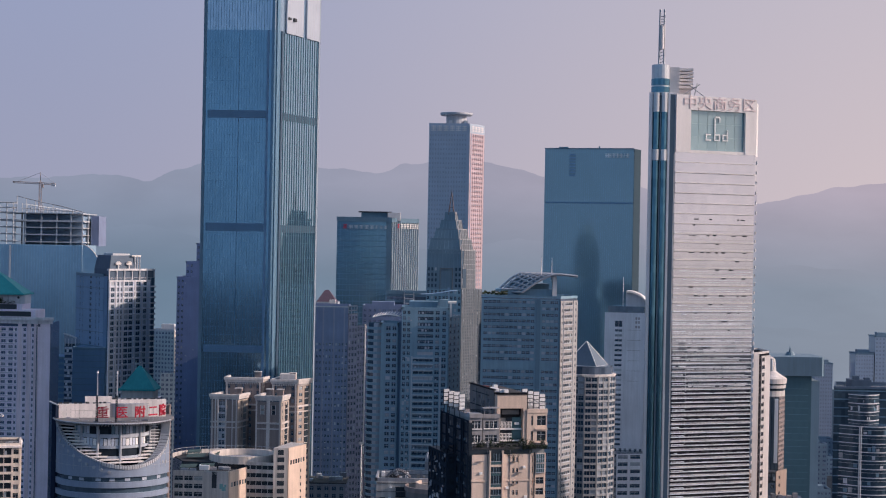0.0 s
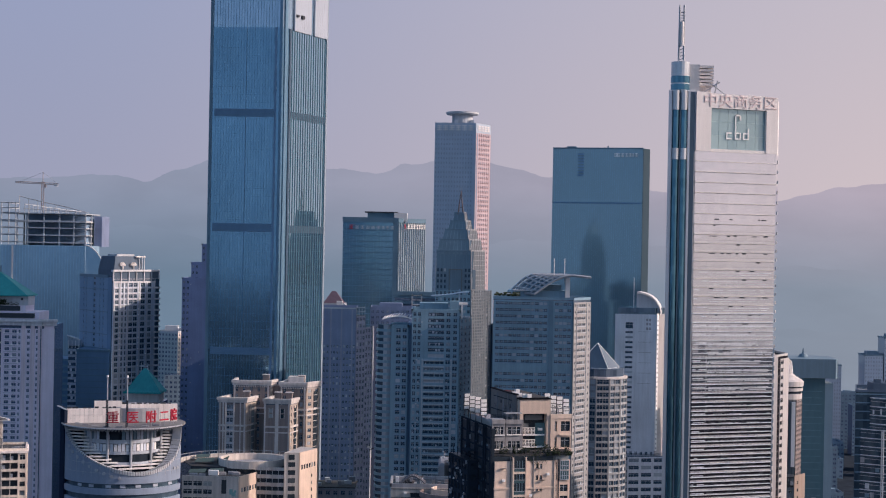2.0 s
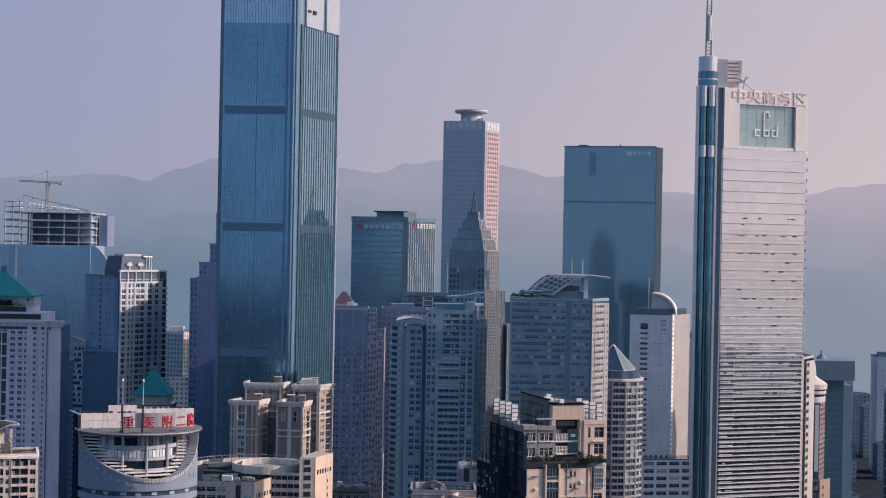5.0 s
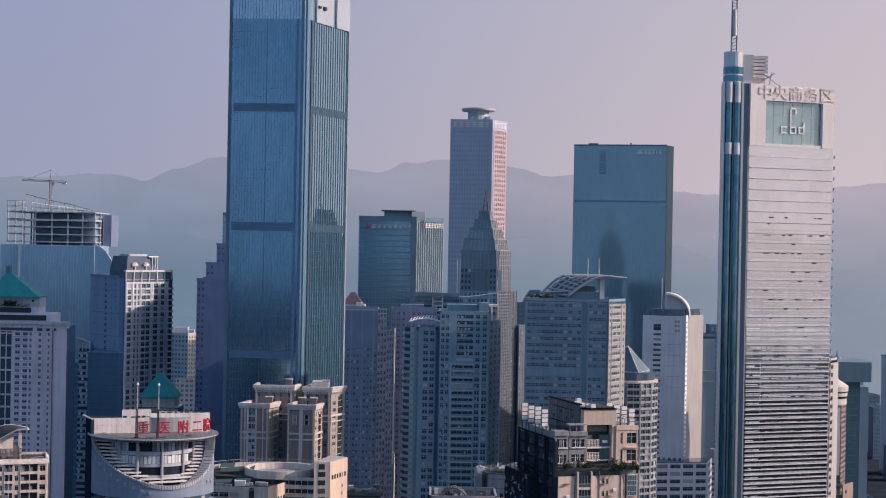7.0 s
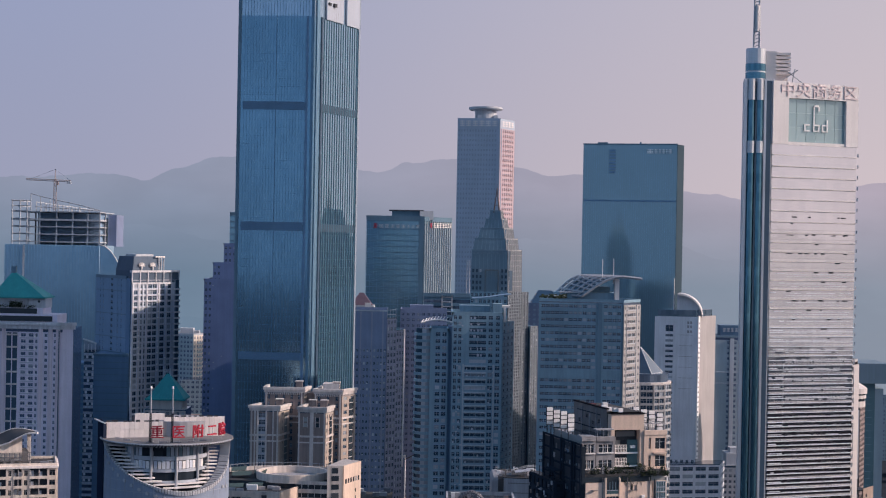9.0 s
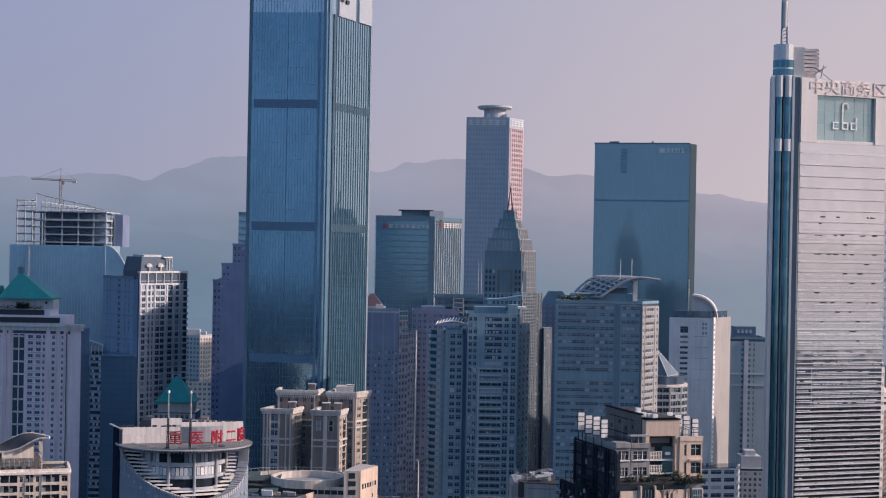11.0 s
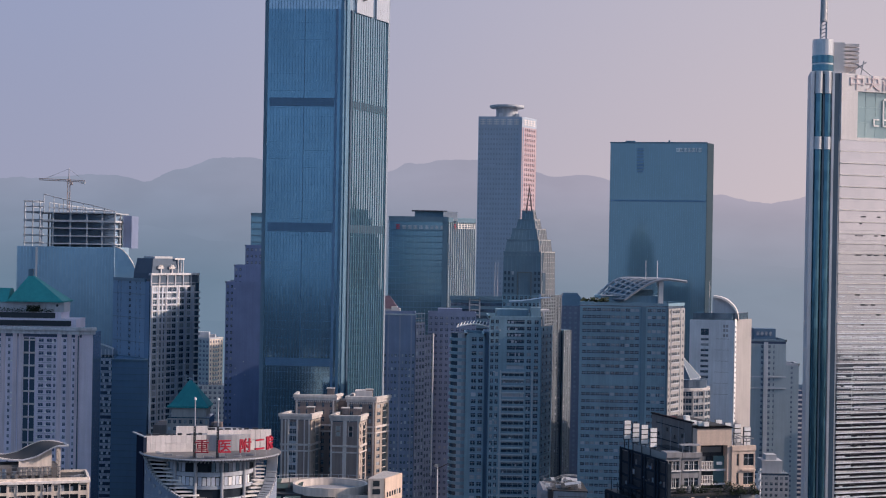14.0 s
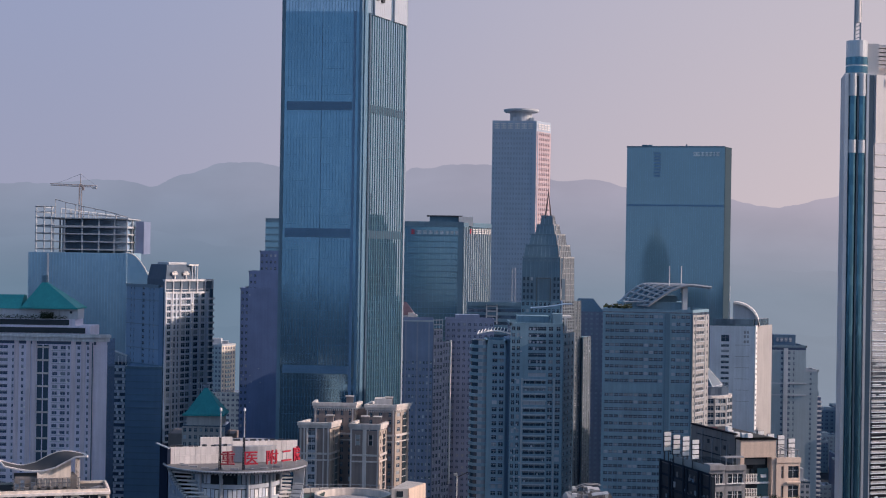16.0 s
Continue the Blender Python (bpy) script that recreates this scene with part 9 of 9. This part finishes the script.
    t.add("gable_wall", g, PALECREAM, "cream wall following the wave roof")
    t.finish(150)


wave_roof_block()


# ---- low roofs at the street ----
def low_roofs():
    t = Tower("low_block", "low grey block with a curved facade and roof clutter", "low block", (-12, 655), OFFWHITE, WIN_NEAR, WIN_NEAR)
    f = t.body(rect(-24, 0, 646, 668), 0, 97)[0]
    f.box(t.wall, 0, f.w, 0, 0.4, 0, 97)
    for s0, s1, z0, z1 in ((7.6, 11.4, 91.2, 94.6), (8.0, 11.0, 87.0, 90.2), (1.6, 3.4, 88.0, 90.4)):
        g = Bag()
        f.box(g, s0, s1, 0.4, 0.5, z0, z1)
        pane = t.add("window", g, WIN_NEAR, "dark framed window")
        t.repeats("window_frame", f, [(s0 - 0.2, s1 + 0.2, 0.4, 0.75, z0 - 0.3, z0), (s0 - 0.2, s1 + 0.2, 0.4, 0.75, z1, z1 + 0.3), ((s0 + s1) / 2 - 0.1, (s0 + s1) / 2 + 0.1, 0.5, 0.6, z0, z1)], DARK, parent=pane)
    g = Bag()
    pts = [(-20 + 9 * u, 98.6 + 2.6 * math.sin(math.pi * u)) for u in [k / 10 for k in range(11)]]
    for (xa, za), (xb, zb) in zip(pts, pts[1:]):
        g.tube((xa, 646, za), (xb, 646, zb), 0.35)
        g.tube((xa, 650, za), (xb, 650, zb), 0.35)
        g.tube((xa, 646, za), (xa, 650, za), 0.2)
        g.tube((xa, 646, za), (-15.5 + (xa + 15.5) * 0.8, 646, za - 1.3), 0.14)
    t.add("arched_trellis", g, TRANSOM, "grey arched roof trellis")
    g = Bag()
    parapet(g, rect(-24, 0, 646, 668), 97, 1.3, 0.4, 0.4)
    t.add("roof_edge", g, GREYWALL)
    # shadow lines drawn as dark strips on the wall
    t.repeats("facade_shadow_line", f, [(0.2, f.w - 0.2, 0.4, 0.55, z, z + 0.3) for z in (96.2, 92.9, 88.6)], DARKWALL)
    t.repeats("air_unit", f, [(s, s + 1.0, 0.4, 0.85, z, z + 0.7) for s, z in ((5.2, 94.4), (13.2, 93.6), (15.8, 90.6), (4.8, 90.0), (20.4, 94.0))], SIGNWHITE, "white air-conditioning unit")
    junk = random.Random(71)
    for k in range(18):
        x, y = junk.uniform(-23, -3), junk.uniform(648, 664)
        g = Bag()
        g.block(x, x + junk.uniform(0.6, 2.6), y, y + junk.uniform(0.6, 2.0), 97, 97.4 + junk.uniform(0.4, 1.9))
        t.add("roof_hut", g, (GREYWALL, DARKWALL, SIGNWHITE, TAN, DARK)[k % 5], "roof tank or hut")
    c = (-1.0, 641.0)
    g = Bag()
    g.prism(ring(*c, 11.4, 36), 80, 95.0)
    t.add("ramp_drum", g, DARKWALL, "round car ramp")
    for k in range(36):
        a, b = 2 * math.pi * k / 36, 2 * math.pi * (k + 1) / 36
        for r0, r1 in ((11.9, 11.3), (7.6, 7.0)):
            g = Bag()
            q = [(c[0] + r * math.cos(u), c[1] + r * math.sin(u)) for u in (a, b) for r in (r0, r1)]
            g.prism([q[1], q[0], q[2], q[3]], 94.6, 96.4 if r0 > 9 else 97.6)
            t.add("ramp_wall", g, TAN if r0 > 9 else CREAM, "tan ramp parapet")
    t.finish(40)
    t = Tower("low_block", "pale grey stair block with a dark slot and cluttered roof", "low block", (3, 722), PALE, WIN_NEAR, PALE)
    g = Bag()
    g.prism([(-5.8, 712), (-3.3, 711.4), (-3.3, 735), (-5.8, 735)], 0, 96.2)
    g.prism([(-5.8, 712), (-3.3, 711.4), (-3.3, 735), (-5.8, 735)], 96.2, 97.6, [(-4.9, 712.6), (-3.3, 711.8), (-3.3, 735), (-4.9, 735)])
    t.add("stair_wall", g, GREYWALL)
    g = Bag()
    g.prism([(-1.0, 710.8), (11.4, 709.6), (11.4, 735), (-1.0, 735)], 0, 97.4)
    block = t.add("rear_wall", g, GREYWALL)
    g = Bag()
    g.block(-3.3, -1.0, 714.5, 734, 0, 96.6)
    t.add("slot", g, DARKWALL, "dark stair slot")
    g = Bag()
    g.prism([(-1.4, 711.0), (11.8, 709.0), (11.8, 735.4), (-3.6, 735.4)], 97.42, 97.8)
    t.add("roof_edge", g, ROOF)
    side = Side((-1.0, 710.8), (11.4, 709.6))
    t.repeats("groove", side, [(1.6, 11.8, 0, 0.12, z, z + 0.3) for z in (95.4, 91.6)], DARKWALL, parent=block)
    t.repeats("window", side, [(2.0 + 3 * k, 3.3 + 3 * k, 0, 0.1, 88.0, 89.8) for k in range(3)], WIN_NEAR, "small dark window", parent=block)
    mess = random.Random(83)
    for k in range(16):
        x, y = mess.uniform(-4.5, 10), mess.uniform(712, 733)
        g = Bag()
        g.block(x, x + mess.uniform(0.5, 2.2), y, y + mess.uniform(0.5, 1.6), 97.8, 97.8 + mess.uniform(0.4, 1.7))
        t.add("roof_hut", g, (PALE, DARKWALL, GREYWALL, SIGNWHITE)[k % 4], "roof tank or hut")
    for k in range(6):
        x, y = mess.uniform(-4, 10), mess.uniform(712, 733)
        g = Bag()
        g.tube((x, y, 97.8), (x, y, 100.4), 0.08)
        g.tube((x - 0.8, y, 100.2), (x + 0.9, y + 0.4, 100.4), 0.06)
        t.add("roof_antenna", g, STEEL)
    g = Bag()
    g.box((3.5, 712, 99.4), (6, 0, 0.9), (0, 6, 0), (0, 0, 0.15))
    t.add("roof_sheet", g, PALE, "tilted pale roof sheet")
    t.finish(0)
    rng = random.Random(11)
    t = Tower("low_block", "low grey block with white tanks and arched roof rails", "low block", (20, 930), GREYWALL, WIN_MID, WIN_MID)
    f = t.body(rect(4, 40, 922, 945), 0, 69)[0]
    t.punched(f, 0, 68.5, even(f.w, 8, 0.5), 4, 0.5, 0.25, 0.4)
    g = Bag()
    for k in range(7):
        x = rng.uniform(10, 34)
        g = Bag()
        g.block(x, x + rng.uniform(1.5, 3.5), 924 + rng.uniform(0, 9), 936, 69, 69 + rng.uniform(1.5, 3.6))
        t.add("roof_hut", g, PALE)
    g = Bag()
    for k in range(10):
        a, b = math.pi * k / 10, math.pi * (k + 1) / 10
        for y in (923, 928):
            g.tube((24 - 9 * math.cos(a), y, 70 + 4 * math.sin(a)), (24 - 9 * math.cos(b), y, 70 + 4 * math.sin(b)), 0.3)
    t.add("arched_rail", g, PALE)
    t.finish(40)
    t = Tower("low_block", "low dark-roofed block with white tanks and green roof sheets", "low block", (-62, 905), GREYWALL, WIN_MID, WIN_MID)
    f = t.body(rect(-78, -50, 890, 915), 0, 60)[0]
    t.punched(f, 0, 59.5, even(f.w, 7, 0.5), 4, 0.5, 0.25, 0.4)
    g = Bag()
    g.block(-78.5, -49.5, 889.5, 915.5, 60, 60.5)
    t.add("flat_roof", g, ROOF)
    for k in range(10):
        x, y = rng.uniform(-77, -54), rng.uniform(891, 911)
        g = Bag()
        g.block(x, x + rng.uniform(1, 4), y, y + 2.4, 60.5, 60.5 + rng.uniform(1, 3.2))
        t.add("roof_hut", g, (PALE, GREYWALL, MANSARD)[k % 3])
    t.finish(30)
    lamp = thing("flood_light_mast", "white lighting mast with a flood lamp arm", "lamp mast", (-43.5, 930, 0))
    g = Bag()
    g.tube((0, 0, 0), (0, 0, 77), 0.38, 0.28, 8)
    part("pole", g, SIGNWHITE, lamp)
    g = Bag()
    g.tube((-0.5, 0, 75.5), (5.5, 0, 78.5), 0.3, 0.2)
    part("arm", g, DARK, lamp)
    g = Bag()
    g.block(-1.6, 0.3, -0.4, 0.4, 76.6, 77.8)
    part("flood_lamp", g, PALE, lamp)
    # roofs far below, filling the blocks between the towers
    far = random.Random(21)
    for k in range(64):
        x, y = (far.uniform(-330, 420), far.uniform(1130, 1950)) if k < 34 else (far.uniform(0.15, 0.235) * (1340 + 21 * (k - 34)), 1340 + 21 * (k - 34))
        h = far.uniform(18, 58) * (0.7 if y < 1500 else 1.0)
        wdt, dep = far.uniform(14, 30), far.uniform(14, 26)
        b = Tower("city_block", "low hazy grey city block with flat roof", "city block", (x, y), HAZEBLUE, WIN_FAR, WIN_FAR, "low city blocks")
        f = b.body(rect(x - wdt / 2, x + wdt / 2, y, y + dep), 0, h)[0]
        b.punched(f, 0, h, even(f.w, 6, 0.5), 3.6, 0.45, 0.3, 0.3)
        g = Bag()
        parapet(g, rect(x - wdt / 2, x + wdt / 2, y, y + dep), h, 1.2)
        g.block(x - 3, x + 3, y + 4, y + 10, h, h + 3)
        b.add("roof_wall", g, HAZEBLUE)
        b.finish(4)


low_roofs()
